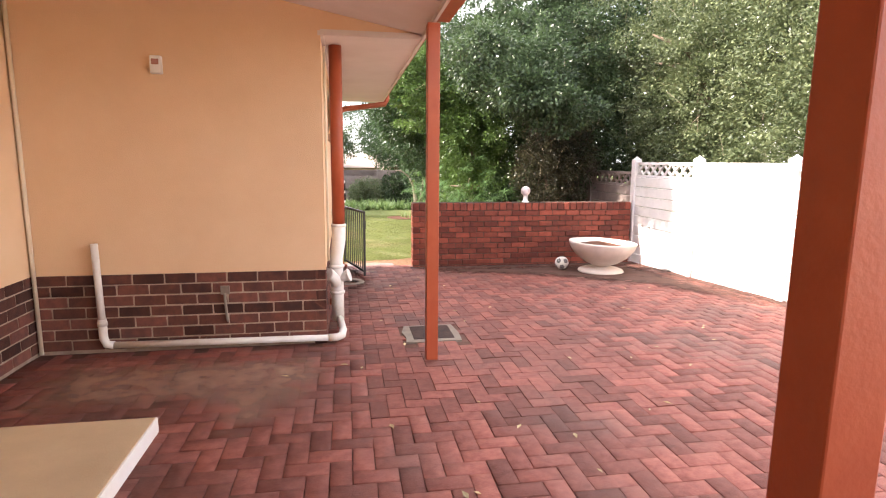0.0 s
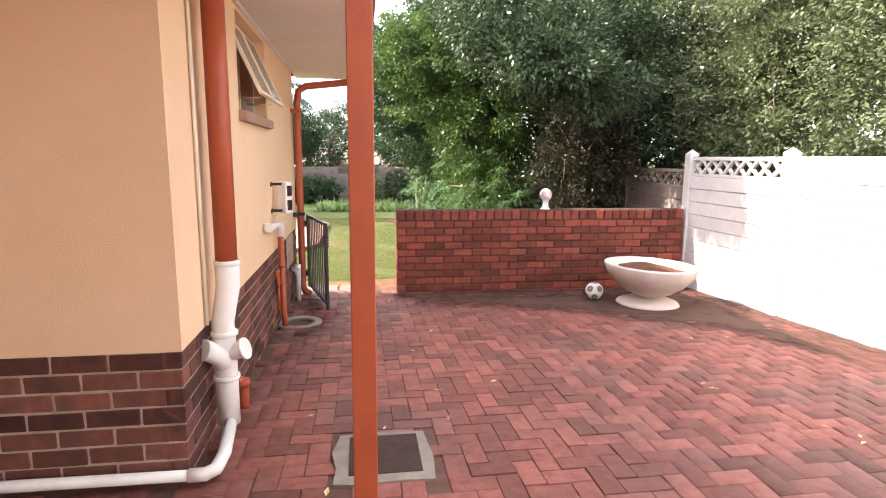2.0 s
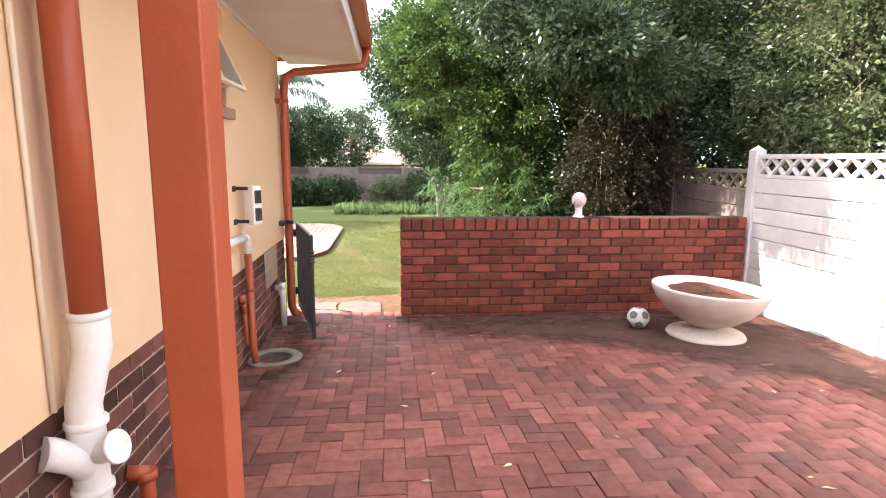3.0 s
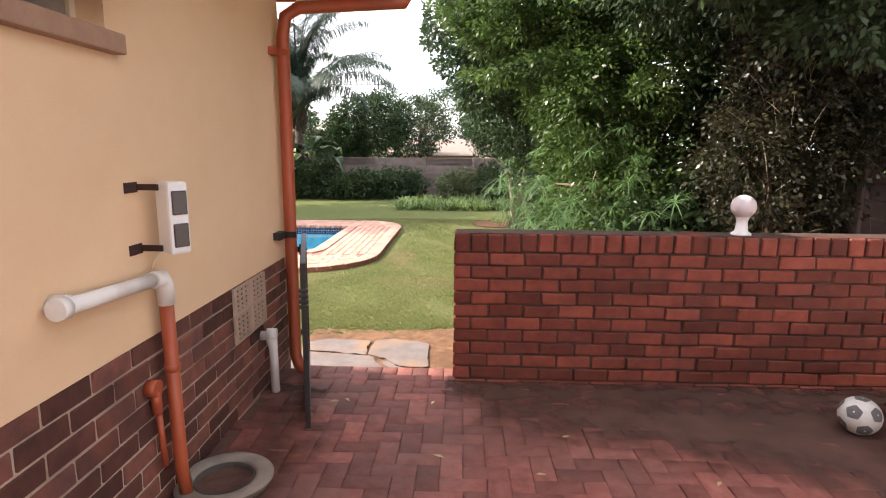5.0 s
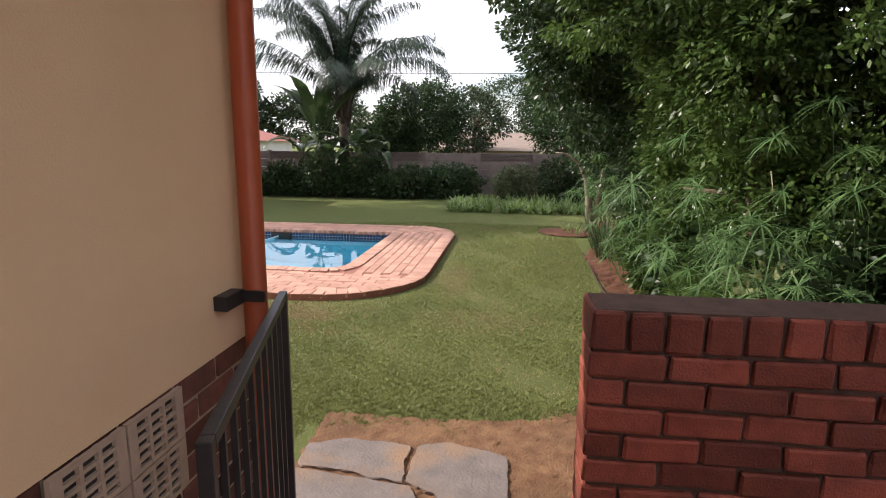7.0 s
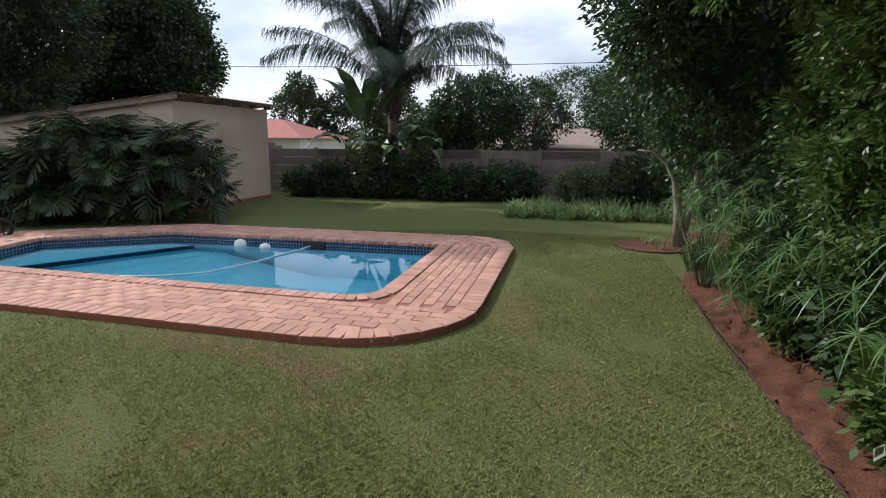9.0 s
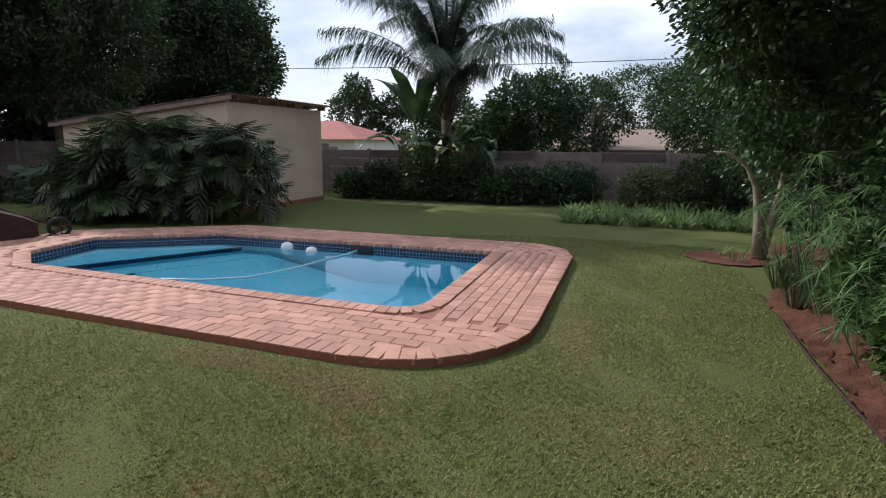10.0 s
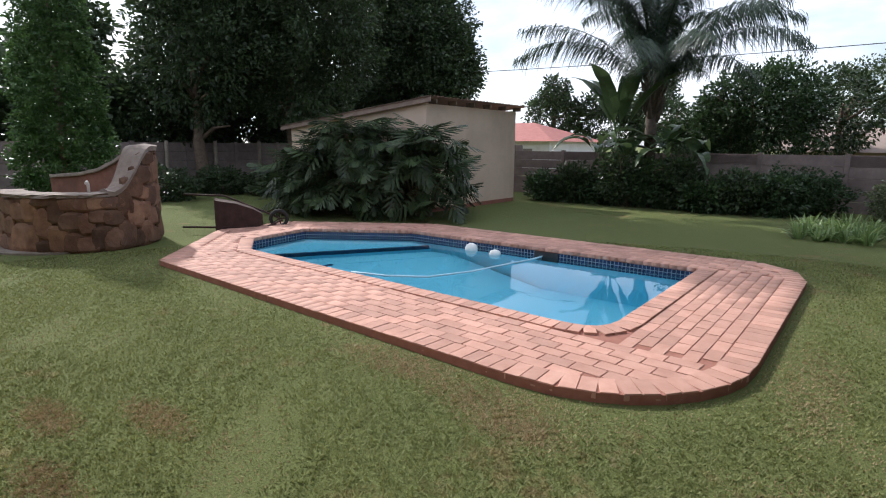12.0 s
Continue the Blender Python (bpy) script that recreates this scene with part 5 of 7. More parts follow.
        box(bm, 0.01, d.length - 0.005, -0.18, 0.18, -0.02, 0.045, 0.012, Matrix.Translation(a) @ d.to_track_quat("X", "Z").to_matrix().to_4x4())
    cpart("capping", bm, STONE_CAP, ob, "pale stone capping")
    bm = bmesh.new()
    tube(bm, [(-9.05, 12.92, L + 0.82), (-9.05, 12.92, L + 0.98), (-9.03, 12.90, L + 1.02), (-8.99, 12.87, L + 1.0)], 0.022, 8)
    cpart("tap", bm, WHITE, ob, "small white tap")
    bm = bmesh.new()
    prism(bm, [(cx - 0.25 + 1.5 * math.cos(a), cy - 0.1 + 1.3 * math.sin(a)) for a in (math.radians(-100 + k * 12) for k in range(17))], L, L + 0.03)
    cpart("plinth", bm, CONCRETE, ob, "pale concrete footing")


CAP = []
for sd in range(3):
    bm = bmesh.new()
    rr = random.Random(30 + sd)
    box(bm, -0.5, 0.5, -0.5, 0.5, -0.5, 0.5)
    bmesh.ops.subdivide_edges(bm, edges=list(bm.edges), cuts=2, use_grid_fill=True)
    for v in bm.verts:
        v.co += Vector((rr.uniform(-1, 1), rr.uniform(-1, 1), rr.uniform(-1, 1))) * 0.05
    CAP.append(mesh_of(bm, "cap_stone", STONE_CAP))
barbecue()


def wheelbarrow():
    """Tipped up on its tray, handles towards the barbecue."""
    x, y = -9.05, 15.45
    ob = empty("wheelbarrow", (x, y, L), "rusty wheelbarrow tipped over beside the pool", "wheelbarrow")
    m = Matrix.Translation((x, y, L)) @ Matrix.Rotation(radians(57.9), 4, "Z")
    bm = bmesh.new()
    shell = [(-0.46, 0.34, 0.03, 0.60), (-0.42, 0.33, 0.03, 0.58), (-0.10, 0.28, 0.03, 0.52), (0.20, 0.20, 0.05, 0.40), (0.36, 0.15, 0.10, 0.30)]
    outer = [[bm.verts.new((u, sy * hw, z)) for sy, z in ((-1, z0), (1, z0), (0.85, z1), (-0.85, z1))] for u, hw, z0, z1 in shell]
    inner = [[bm.verts.new((u + (0.02 if u > 0.3 else 0), sy * (hw - 0.015), z)) for sy, z in ((-1, z0 + 0.015), (1, z0 + 0.015), (0.85, z1 - 0.015), (-0.85, z1 - 0.015))] for u, hw, z0, z1 in shell[:-1]]
    for rings in (outer, inner):
        for a, b in zip(rings, rings[1:]):
            for k in range(4):
                bm.faces.new((a[k], a[(k + 1) % 4], b[(k + 1) % 4], b[k]))
        bm.faces.new(rings[-1])
    for k in range(4):
        bm.faces.new((outer[0][k], outer[0][(k + 1) % 4], inner[0][(k + 1) % 4], inner[0][k]))
    bmesh.ops.transform(bm, matrix=m, verts=bm.verts)
    cpart("tray", bm, RUST, ob)
    for sy, z in ((-1, 0.10), (1, 0.62)):
        bm = bmesh.new()
        tube(bm, [m @ Vector(p) for p in ((0.72, sy * 0.06, 0.17), (0.40, sy * 0.16, 0.5 * z), (-0.30, sy * 0.30, z), (-1.0, sy * 0.32, z + 0.04))], 0.018, 8)
        cpart("handle", bm, RUST, ob)
    w = empty("wheel", (0, 0, 0), "small black wheel", "")
    w.parent = ob
    w.matrix_parent_inverse = Matrix.Translation(ob.location).inverted()
    bm = bmesh.new()
    c = Vector((0.66, 0, 0.19))
    tube(bm, [m @ (c + Vector((0.15 * math.cos(a), 0, 0.15 * math.sin(a)))) for a in (k * math.pi / 10 for k in range(21))], 0.036, 8, False)
    part("tyre", bm, RUBBER, w)
    bm = bmesh.new()
    for k in range(5):
        a = k * 2 * math.pi / 5
        tube(bm, [m @ c, m @ (c + Vector((0.13 * math.cos(a), 0, 0.13 * math.sin(a))))], 0.010, 6)
    tube(bm, [m @ (c + Vector((0, -0.06, 0))), m @ (c + Vector((0, 0.06, 0)))], 0.022, 10)
    part("rim", bm, RUST, w)


wheelbarrow()


# ---- shed ----
def shed():
    ob = empty("shed", (-10.5, 21.6, L), "beige plastered garden shed with a low sheet roof", "shed")
    x0, x1, y0, y1 = -13.2, -8.15, 19.75, 23.75
    def top(x):
        return 2.20 + (x - x1) * 0.105
    for ya, yb in ((y0, y0 + 0.2), (y1 - 0.2, y1)):
        bm = bmesh.new()
        a = [bm.verts.new(p) for p in ((x0, ya, L), (x1, ya, L), (x1, ya, top(x1)), (x0, ya, top(x0)))]
        b = [bm.verts.new(p) for p in ((x0, yb, L), (x1, yb, L), (x1, yb, top(x1)), (x0, yb, top(x0)))]
        for k in range(4):
            bm.faces.new((a[k], a[(k + 1) % 4], b[(k + 1) % 4], b[k]))
        bm.faces.new(a)
        bm.faces.new(b)
        cpart("wall", bm, SHED_WALL, ob)
    for xa, xb, zt in ((x1 - 0.2, x1 - 0.002, top(x1) - 0.02), (x0 + 0.002, x0 + 0.2, top(x0))):
        bm = bmesh.new()
        box(bm, xa, xb, y0 + 0.2, y1 - 0.2, L, zt)
        cpart("wall", bm, SHED_WALL, ob)
    bm = bmesh.new()
    box(bm, x1 - 0.1, x1 + 0.006, y0 - 0.006, y1 + 0.004, L, L + 0.10)
    cpart("base_course", bm, POOL_EDGE, ob, "stained base course")
    bm = bmesh.new()
    ys_ = np.arange(y0 - 0.2, y1 + 0.25, 0.038)
    rows = []
    for k, y in enumerate(ys_):
        dz = 0.016 * math.sin(k * math.pi / 2)
        rows.append([bm.verts.new((x0 - 0.3, y, top(x0 - 0.3) + 0.10 + dz)), bm.verts.new((x1 + 0.28, y, top(x1 + 0.28) + 0.10 + dz))])
    for a, b in zip(rows, rows[1:]):
        bm.faces.new((a[0], a[1], b[1], b[0]))
    r2 = bmesh.ops.solidify(bm, geom=list(bm.faces), thickness=0.012)
    cpart("roof_sheet", bm, ROOF_TIN, ob, "corrugated roof sheets")
    bm = bmesh.new()
    z = top(x0 - 0.28)
    a = [bm.verts.new((x, y0 - 0.16, top(x) + dz)) for x, dz in ((x0 - 0.28, -0.02), (x1 + 0.25, -0.02), (x1 + 0.25, 0.082), (x0 - 0.28, 0.082))]
    b = [bm.verts.new((v.co.x, y0 - 0.13, v.co.z)) for v in a]
    for k in range(4):
        bm.faces.new((a[k], a[(k + 1) % 4], b[(k + 1) % 4], b[k]))
    bm.faces.new(a)
    bm.faces.new(b)
    cpart("barge_board", bm, ROOF_TIN, ob, "weathered brown barge board")
    for y in np.arange(y0 + 0.1, y1, 0.75):
        bm = bmesh.new()
        box(bm, x1 - 0.02, x1 + 0.22, y, y + 0.05, top(x1) - 0.02, top(x1) + 0.078, 0.004)
        cpart("rafter_end", bm, BARK, ob, "dark timber rafter end")


shed()


# ---- grey precast fences round the garden ----
def grey_bay(p, q, z0, h, louvre, group):
    p, q = Vector((*p, 0)), Vector((*q, 0))
    d = q - p
    m = Matrix.Translation((p.x, p.y, z0)) @ Matrix.Rotation(math.atan2(d.y, d.x), 4, "Z")
    ob = new("precast_fence")
    ob.matrix_world = m
    tagged(ob, "weathered grey precast concrete fence bay" + (" with a louvred top" if louvre else ""), "fence panel", group)
    n = 5
    for k in range(n):
        bm = bmesh.new()
        z = k * h / n
        if louvre and k == n - 1:
            for j in range(6):
                box(bm, 0.06, d.length - 0.06, -0.03, 0.02, z + 0.01 + j * h / n / 6, z + (j + 0.62) * h / n / 6, 0)
            box(bm, 0.06, d.length - 0.06, 0.02, 0.03, z, z + h / n)
        else:
            box(bm, 0.06, d.length - 0.06, -0.025, 0.025, z + 0.006, z + h / n - 0.004, 0.006)
        part("slat", bm, FENCE_GREY, ob)
    bm = bmesh.new()
    box(bm, -0.06, 0.06, -0.06, 0.06, 0, h + 0.04, 0.01)
    part("fence_post", bm, FENCE_GREY, ob)


fx = [-9.9 + 1.9 * k for k in range(12)]
for k in range(11):
    grey_bay((fx[k], 26.6), (fx[k + 1], 26.6), L, 1.42, k % 2 == 1, "far garden fence bays")
ly = [8.5 + 1.9 * k for k in range(11)]
for k in range(10):
    grey_bay((-19.5, ly[k + 1]), (-19.5, ly[k]), L, 1.62, False, "side garden fence bays")
for k in range(5):
    grey_bay((-19.5 + 1.9 * k, 27.5), (-17.6 + 1.9 * k, 27.5), L, 1.62, False, "side garden fence bays")
for k, (x, y) in enumerate(((-19.2, 17.05), (-19.2, 19.0), (-19.2, 20.8), (-19.2, 22.65), (-19.2, 24.6))):
    bm2 = bmesh.new()
    tube(bm2, [(x, y, L), (x + 0.03, y, 1.32)], [0.075, 0.065], 8)
    thing("timber_pole", bm2, PALE_BARK, "pale timber pole in front of the fence", "pole", "poles by the fence")


# ---- neighbours' houses ----
def far_house(x0, x1, y0, y1, zw, ridge, wall_m, roof_m, label, hip=True):
    ob = empty("house", ((x0 + x1) / 2, (y0 + y1) / 2, L), label, "house")
    bm = bmesh.new()
    box(bm, x0, x1, y0, y1, L, zw)
    cpart("wall", bm, wall_m, ob)
    bm = bmesh.new()
    e, ym = 0.5, (y0 + y1) / 2
    c = [bm.verts.new(p) for p in ((x0 - e, y0 - e, zw - 0.05), (x1 + e, y0 - e, zw - 0.05), (x1 + e, y1 + e, zw - 0.05), (x0 - e, y1 + e, zw - 0.05))]
    ins = (y1 - y0) / 2 if hip else 0
    r = [bm.verts.new((x0 - e + ins, ym, ridge)), bm.verts.new((x1 + e - ins, ym, ridge))]
    for f in ((c[0], c[1], r[1], r[0]), (c[2], c[3], r[0], r[1]), (c[1], c[2], r[1]), (c[3], c[0], r[0]), (c[3], c[2], c[1], c[0])):
        bm.faces.new(f)
    cpart("roof", bm, roof_m, ob)
    for k in range(3):
        bm = bmesh.new()
        x = x0 + (k + 0.5) * (x1 - x0) / 3
        box(bm, x - 0.6, x + 0.6, y0 - 0.04, y0 + 0.02, zw - 1.5, zw - 0.5, 0.0)
        cpart("window", bm, GLASS_DULL, ob)
    return ob


far_house(-26, -15.5, 40, 47, 1.55, 2.75, WHITE, ROOF_RED, "white neighbouring house with a faded red roof")
far_house(-2.6, 3.0, 32.5, 38, 1.15, 1.95, SHED_WALL, ROOF_TAN, "beige neighbouring house with a tan roof", False)

# overhead cable, two posts well outside the garden
bm = bmesh.new()
tube(bm, [(-34 + 56 * s, 30, 5.3 - 0.7 * s - 3.16 * s * (1 - s)) for s in (k / 20 for k in range(21))], 0.013, 6)
cable = thing("overhead_cable", bm, RUBBER, "thin overhead cable strung between two poles", "cable")
for x, y, h in ((-34, 30, 5.4), (22, 30, 4.7)):
    bm = bmesh.new()
    tube(bm, [(x, y, L), (x, y, h)], [0.13, 0.09], 10)
    part("pole", bm, BARK, cable, "timber pole")


# ---- plants ----
def tree(name, base, top, r, blobs, clumps, per, spread, size, width, material, seed, label, category="tree", group="", reach=1.5, bark=None, floor_z=None, inner=0.35, count=7, keep=None, hollow=0.0, twigs=0):
    ob = empty(name, base, label, category, group)
    bm = bmesh.new()
    limbs(bm, base, top, r, seed, count, reach)
    cpart("trunk", bm, bark or BARK, ob)
    child(new("crown", crown_mesh("crown", blobs, clumps, per, spread, size, width, material, seed, floor_z, inner, keep, hollow)), ob)
    if twigs:
        rng = np.random.default_rng(seed + 5000)
        p, w = clump_points(blobs, twigs, 1, 0.2, rng, 0.3)
        ok = np.ones(len(p), bool) if keep is None else keep(p)
        p, w = p[ok], unit(w[ok] + (0, 0, 0.3))
        ln = rng.uniform(0.35, 0.9, len(p))
        tagged(child(new("twig_mass", np_mesh("twig_mass", *strips(p - w * ln[:, None] * 0.7, w, ln, 0.005, rng.uniform(-0.1, 0.5, len(p)), rng, 4), TWIG)), ob), kind="stuff")
    return ob


clear = lambda p: ~((p[:, 1] < 9.05) & (p[:, 2] < 1.0) & (p[:, 0] < 4.9)) & ~((p[:, 0] < 1.75) & (p[:, 2] < 1.7)) & (p[:, 0] > 0.45)
# the dense growth behind the brick wall
# the blobs overhanging the wall near y 9 are added to shade the fence
tree("shrub_tree", (4.0, 12.0, L), (4.0, 12.2, 3.2), 0.14,
     [(3.9, 11.6, 1.1, 1.2, 1.2, 1.6), (3.3, 10.5, 3.3, 1.2, 0.9, 0.9), (2.9, 8.85, 2.7, 0.8, 0.5, 0.45), (2.2, 9.1, 3.25, 0.85, 0.6, 0.5), (3.6, 8.7, 2.3, 0.6, 0.5, 0.35), (2.9, 8.5, 2.6, 0.7, 0.4, 0.35), (3.0, 9.6, 3.1, 1.0, 0.6, 0.7), (4.4, 11.7, 2.9, 1.6, 1.5, 1.7), (3.1, 12.6, 3.4, 1.6, 1.7, 1.6), (5.2, 11.2, 1.9, 1.2, 1.3, 2.2), (4.3, 12.6, 4.6, 2.0, 1.9, 1.3)],
     3600, 64, 0.20, 0.066, 0.24, HEDGE_LEAF, 11, "tall dense dark-green shrub behind the brick wall", reach=1.0, floor_z=L, inner=0.5, keep=clear, hollow=1.1, twigs=260)
tree("shrub_tree", (2.9, 11.8, L), (2.6, 11.9, 2.6), 0.09,
     [(2.95, 11.6, 0.9, 0.65, 1.0, 1.3), (2.75, 11.9, 2.2, 0.95, 1.2, 1.1), (2.0, 12.4, 3.0, 1.15, 1.2, 0.95), (2.8, 13.2, 1.2, 0.65, 1.1, 1.6), (1.5, 12.6, 3.4, 0.8, 0.8, 0.6)],
     1700, 60, 0.17, 0.066, 0.22, BRIGHT_LEAF, 12, "bright green bushy shrub at the lawn's edge", reach=0.8, floor_z=L, inner=0.5, keep=clear, hollow=0.8, twigs=80)
tree("shrub_tree", (3.4, 15.2, L), (3.2, 15.4, 3.4), 0.12,
     [(3.2, 14.6, 1.2, 1.0, 1.2, 1.6), (3.05, 12.3, 0.4, 0.55, 1.2, 0.85), (3.0, 14.0, 0.5, 0.6, 1.2, 0.95), (3.1, 10.6, 0.4, 0.6, 0.7, 0.8), (3.0, 15.6, 2.8, 1.4, 1.8, 1.8), (3.3, 17.6, 2.0, 1.2, 1.7, 2.2), (2.6, 14.2, 3.9, 1.3, 1.6, 1.3), (3.2, 19.6, 2.4, 1.3, 1.6, 2.4), (1.1, 14.3, 3.4, 0.75, 1.2, 0.8), (1.5, 15.6, 2.8, 0.8, 1.3, 1.0), (1.9, 17.2, 2.5, 0.8, 1.2, 1.2)],
     3000, 46, 0.21, 0.085, 0.26, MID_LEAF, 13, "dense dark-green shrub along the bed", reach=0.9, floor_z=L, inner=0.5, keep=clear, hollow=1.0, twigs=120)
tree("shrub_tree", (3.9, 10.2, L), (3.8, 10.3, 2.0), 0.05, [(3.7, 10.1, 1.5, 0.55, 0.5, 0.9), (3.9, 10.0, 2.4, 0.5, 0.5, 0.7), (4.3, 10.2, 1.6, 0.5, 0.5, 0.9)],
     520, 40, 0.17, 0.05, 0.3, OLIVE_LEAF, 17, "twiggy brownish-olive shrub behind the brick wall", reach=0.4, floor_z=L, inner=0.5, keep=clear, hollow=0.6, twigs=260)
# trees outside the white fence
tree("tree", (6.6, 9.4, L), (6.4, 9.4, 3.4), 0.15, [(6.3, 9.6, 2.6, 1.2, 1.8, 1.4), (6.2, 9.2, 1.7, 0.9, 2.3, 0.8), (6.6, 11.4, 3.6, 1.8, 1.9, 1.7), (7.6, 9.4, 3.8, 1.8, 2.2, 1.6)],
     2300, 62, 0.22, 0.062, 0.26, GREY_LEAF, 14, "grey-green bushy tree beyond the white fence", group="trees beyond the white fence", reach=0.9, inner=0.45, hollow=1.0, twigs=420)
tree("tree", (7.2, 6.6, L), (7.0, 6.5, 3.4), 0.15, [(6.5, 6.8, 2.4, 1.1, 1.7, 1.2), (6.2, 5.2, 1.7, 0.9, 2.8, 0.8), (7.2, 5.4, 3.4, 1.6, 1.9, 1.6), (7.6, 7.6, 4.0, 1.7, 1.8, 1.5), (6.6, 3.9, 2.9, 1.2, 1.6, 1.4)],
     2300, 62, 0.22, 0.062, 0.24, GREY_LEAF, 15, "grey-green tree leaning over the white fence", group="trees beyond the white fence", reach=0.9, inner=0.45, hollow=1.0, twigs=620)
tree("tree", (9.4, 13.4, L), (9.0, 13.4, 4.4), 0.2, [(8.4, 13.6, 3.8, 2.4, 2.4, 2.2), (9.8, 11.0, 4.4, 2.4, 2.6, 2.0), (7.2, 14.6, 5.0, 2.4, 2.2, 1.6)],
     1500, 30, 0.42, 0.13, 0.26, MID_LEAF, 16, "tall tree behind the shrubs", reach=2.2)


def sedge(x, y, z, h, stems, seed):
    """Umbrella sedge: stems, each with a whorl of narrow drooping leaves."""
    rng = np.random.default_rng(seed)
    ob = empty("umbrella_sedge", (x, y, z), "umbrella sedge with whorls of narrow leaves", "plant", "umbrella sedge along the bed")
    a, lean = rng.uniform(0, 6.28, stems), rng.uniform(0.05, 0.5, stems)
    hh = h * rng.uniform(0.5, 1.0, stems)
    base = np.stack([x + 0.12 * np.cos(a), y + 0.12 * np.sin(a), np.full(stems, z)], 1)
    way = np.stack([np.cos(a) * lean - 0.15, np.sin(a) * lean, np.ones(stems)], 1)
    top = base + unit(way) * hh[:, None]
    for i in range(stems):
        v, f = strips(base[i:i + 1], way[i:i + 1], hh[i:i + 1], 0.006, np.zeros(1), rng, 2, False)
        child(new("stem", np_mesh("stem", v, f, SEDGE_LEAF)), ob)
    k = 22
    c = np.repeat(top, k, 0)
    b = rng.uniform(0, 6.28, stems * k)
    tip = np.repeat(unit(way + (-0.35, -0.35, 0)), k, 0)
    w = np.stack([np.cos(b), np.sin(b), rng.uniform(-0.05, 0.35, stems * k)], 1)
    w = w - tip * (w * tip).sum(1, keepdims=True) * 0.8 + tip * rng.uniform(0.0, 0.35, (stems * k, 1))
    v, f = strips(c, w, rng.uniform(0.14, 0.25, stems * k), 0.0085, rng.uniform(0.25, 0.65, stems * k), rng, 3)
    child(new("leaves", np_mesh("leaves", v, f, SEDGE_LEAF)), ob)


rs = random.Random(21)
for k in range(16):
    y = 10.9 + 5.0 * k / 15
    sedge(2.3 + rs.uniform(-0.1, 0.4) + (0.25 if y < 11.2 else 0), y + rs.uniform(-0.15, 0.15), L + 0.02, rs.uniform(1.0, 1.8), rs.randint(5, 8), 100 + k)

for k, (x, y, h) in enumerate(((2.45, 10.35, 1.85), (2.2, 10.6, 1.75), (2.3, 10.3, 1.3), (2.85, 10.3, 1.5), (2.75, 10.45, 2.0), (3.5, 10.25, 1.0))):
    sedge(x, y, L + 0.02, h, 7, 160 + k)


def strap_clump(name, x, y, n, length, width, seed, label, group="", upright=0.9, material=None, droop=(0.2, 0.8)):
    rng = np.random.default_rng(seed)
    a = rng.uniform(0, 6.28, n)
    base = np.stack([x + 0.06 * np.cos(a), y + 0.06 * np.sin(a), np.full(n, L)], 1)
    way = np.stack([np.cos(a) * rng.uniform(0.1, 0.8, n), np.sin(a) * rng.uniform(0.1, 0.8, n), np.full(n, upright)], 1)
    v, f = strips(base, way, length * rng.uniform(0.5, 1.1, n), width, rng.uniform(*droop, n), rng, 4)
    return tagged(new(name, np_mesh(name, v, f, material or STRAP_LEAF)), label, "plant", group)


for k in range(70):
    x = -0.75 + 3.6 * (k % 18) / 17 + rs.uniform(-0.1, 0.1)
    y = 21.3 + 0.55 * (k // 18) + rs.uniform(-0.15, 0.15)
    strap_clump("strap_plant", x, y, 26, 0.58, 0.034, 300 + k, "low clump of arching strap leaves in the bed", "strap-leaved border plants")
for k, (x, y) in enumerate(((2.15, 15.5), (2.35, 15.9), (2.2, 16.4), (2.45, 16.8))):
    strap_clump("flax_plant", x, y, 60, 1.0, 0.011, 400 + k, "tall clump of narrow upright flax leaves", "flax clumps", 1.3, HEDGE_LEAF, (0.1, 0.6))
for k, (x, y) in enumerate(((1.85, 18.4), (2.0, 17.9))):
    strap_clump("strap_plant", x, y, 14, 0.4, 0.018, 430 + k, "small bright clump in the soil ring", "strap-leaved border plants")


def dead_stem_plant():
    """A plant with a pair of bare pale stalks, one bowed over at the tip."""
    ob = empty("cut_back_plant", (2.32, 18.2, L), "cut-back plant with two bare pale stalks", "plant")
    bm = bmesh.new()
    tube(bm, [(2.32, 18.2, L), (2.28, 18.2, 0.25), (2.2, 18.2, 0.7), (2.05, 18.2, 1.0), (1.8, 18.2, 1.18), (1.6, 18.2, 1.2)], [0.09, 0.07, 0.045, 0.03, 0.02, 0.012], 9)
    cpart("stalk", bm, PALE_BARK, ob)
    bm = bmesh.new()
    tube(bm, [(2.36, 18.25, L), (2.44, 18.22, 0.2), (2.5, 18.2, 0.62), (2.52, 18.2, 0.95)], [0.08, 0.06, 0.04, 0.025], 9)
    cpart("stalk", bm, PALE_BARK, ob)
    rng = np.random.default_rng(50)
    pos = np.array((2.24, 18.2, 1.15)) + rng.normal(size=(26, 3)) * 0.13
    v, f = leaf_arrays(pos, rng.normal(size=(26, 3)), 0.2, 0.4, rng)
    child(new("leaves", np_mesh("leaves", v, f, BRIGHT_LEAF)), ob)


dead_stem_plant()


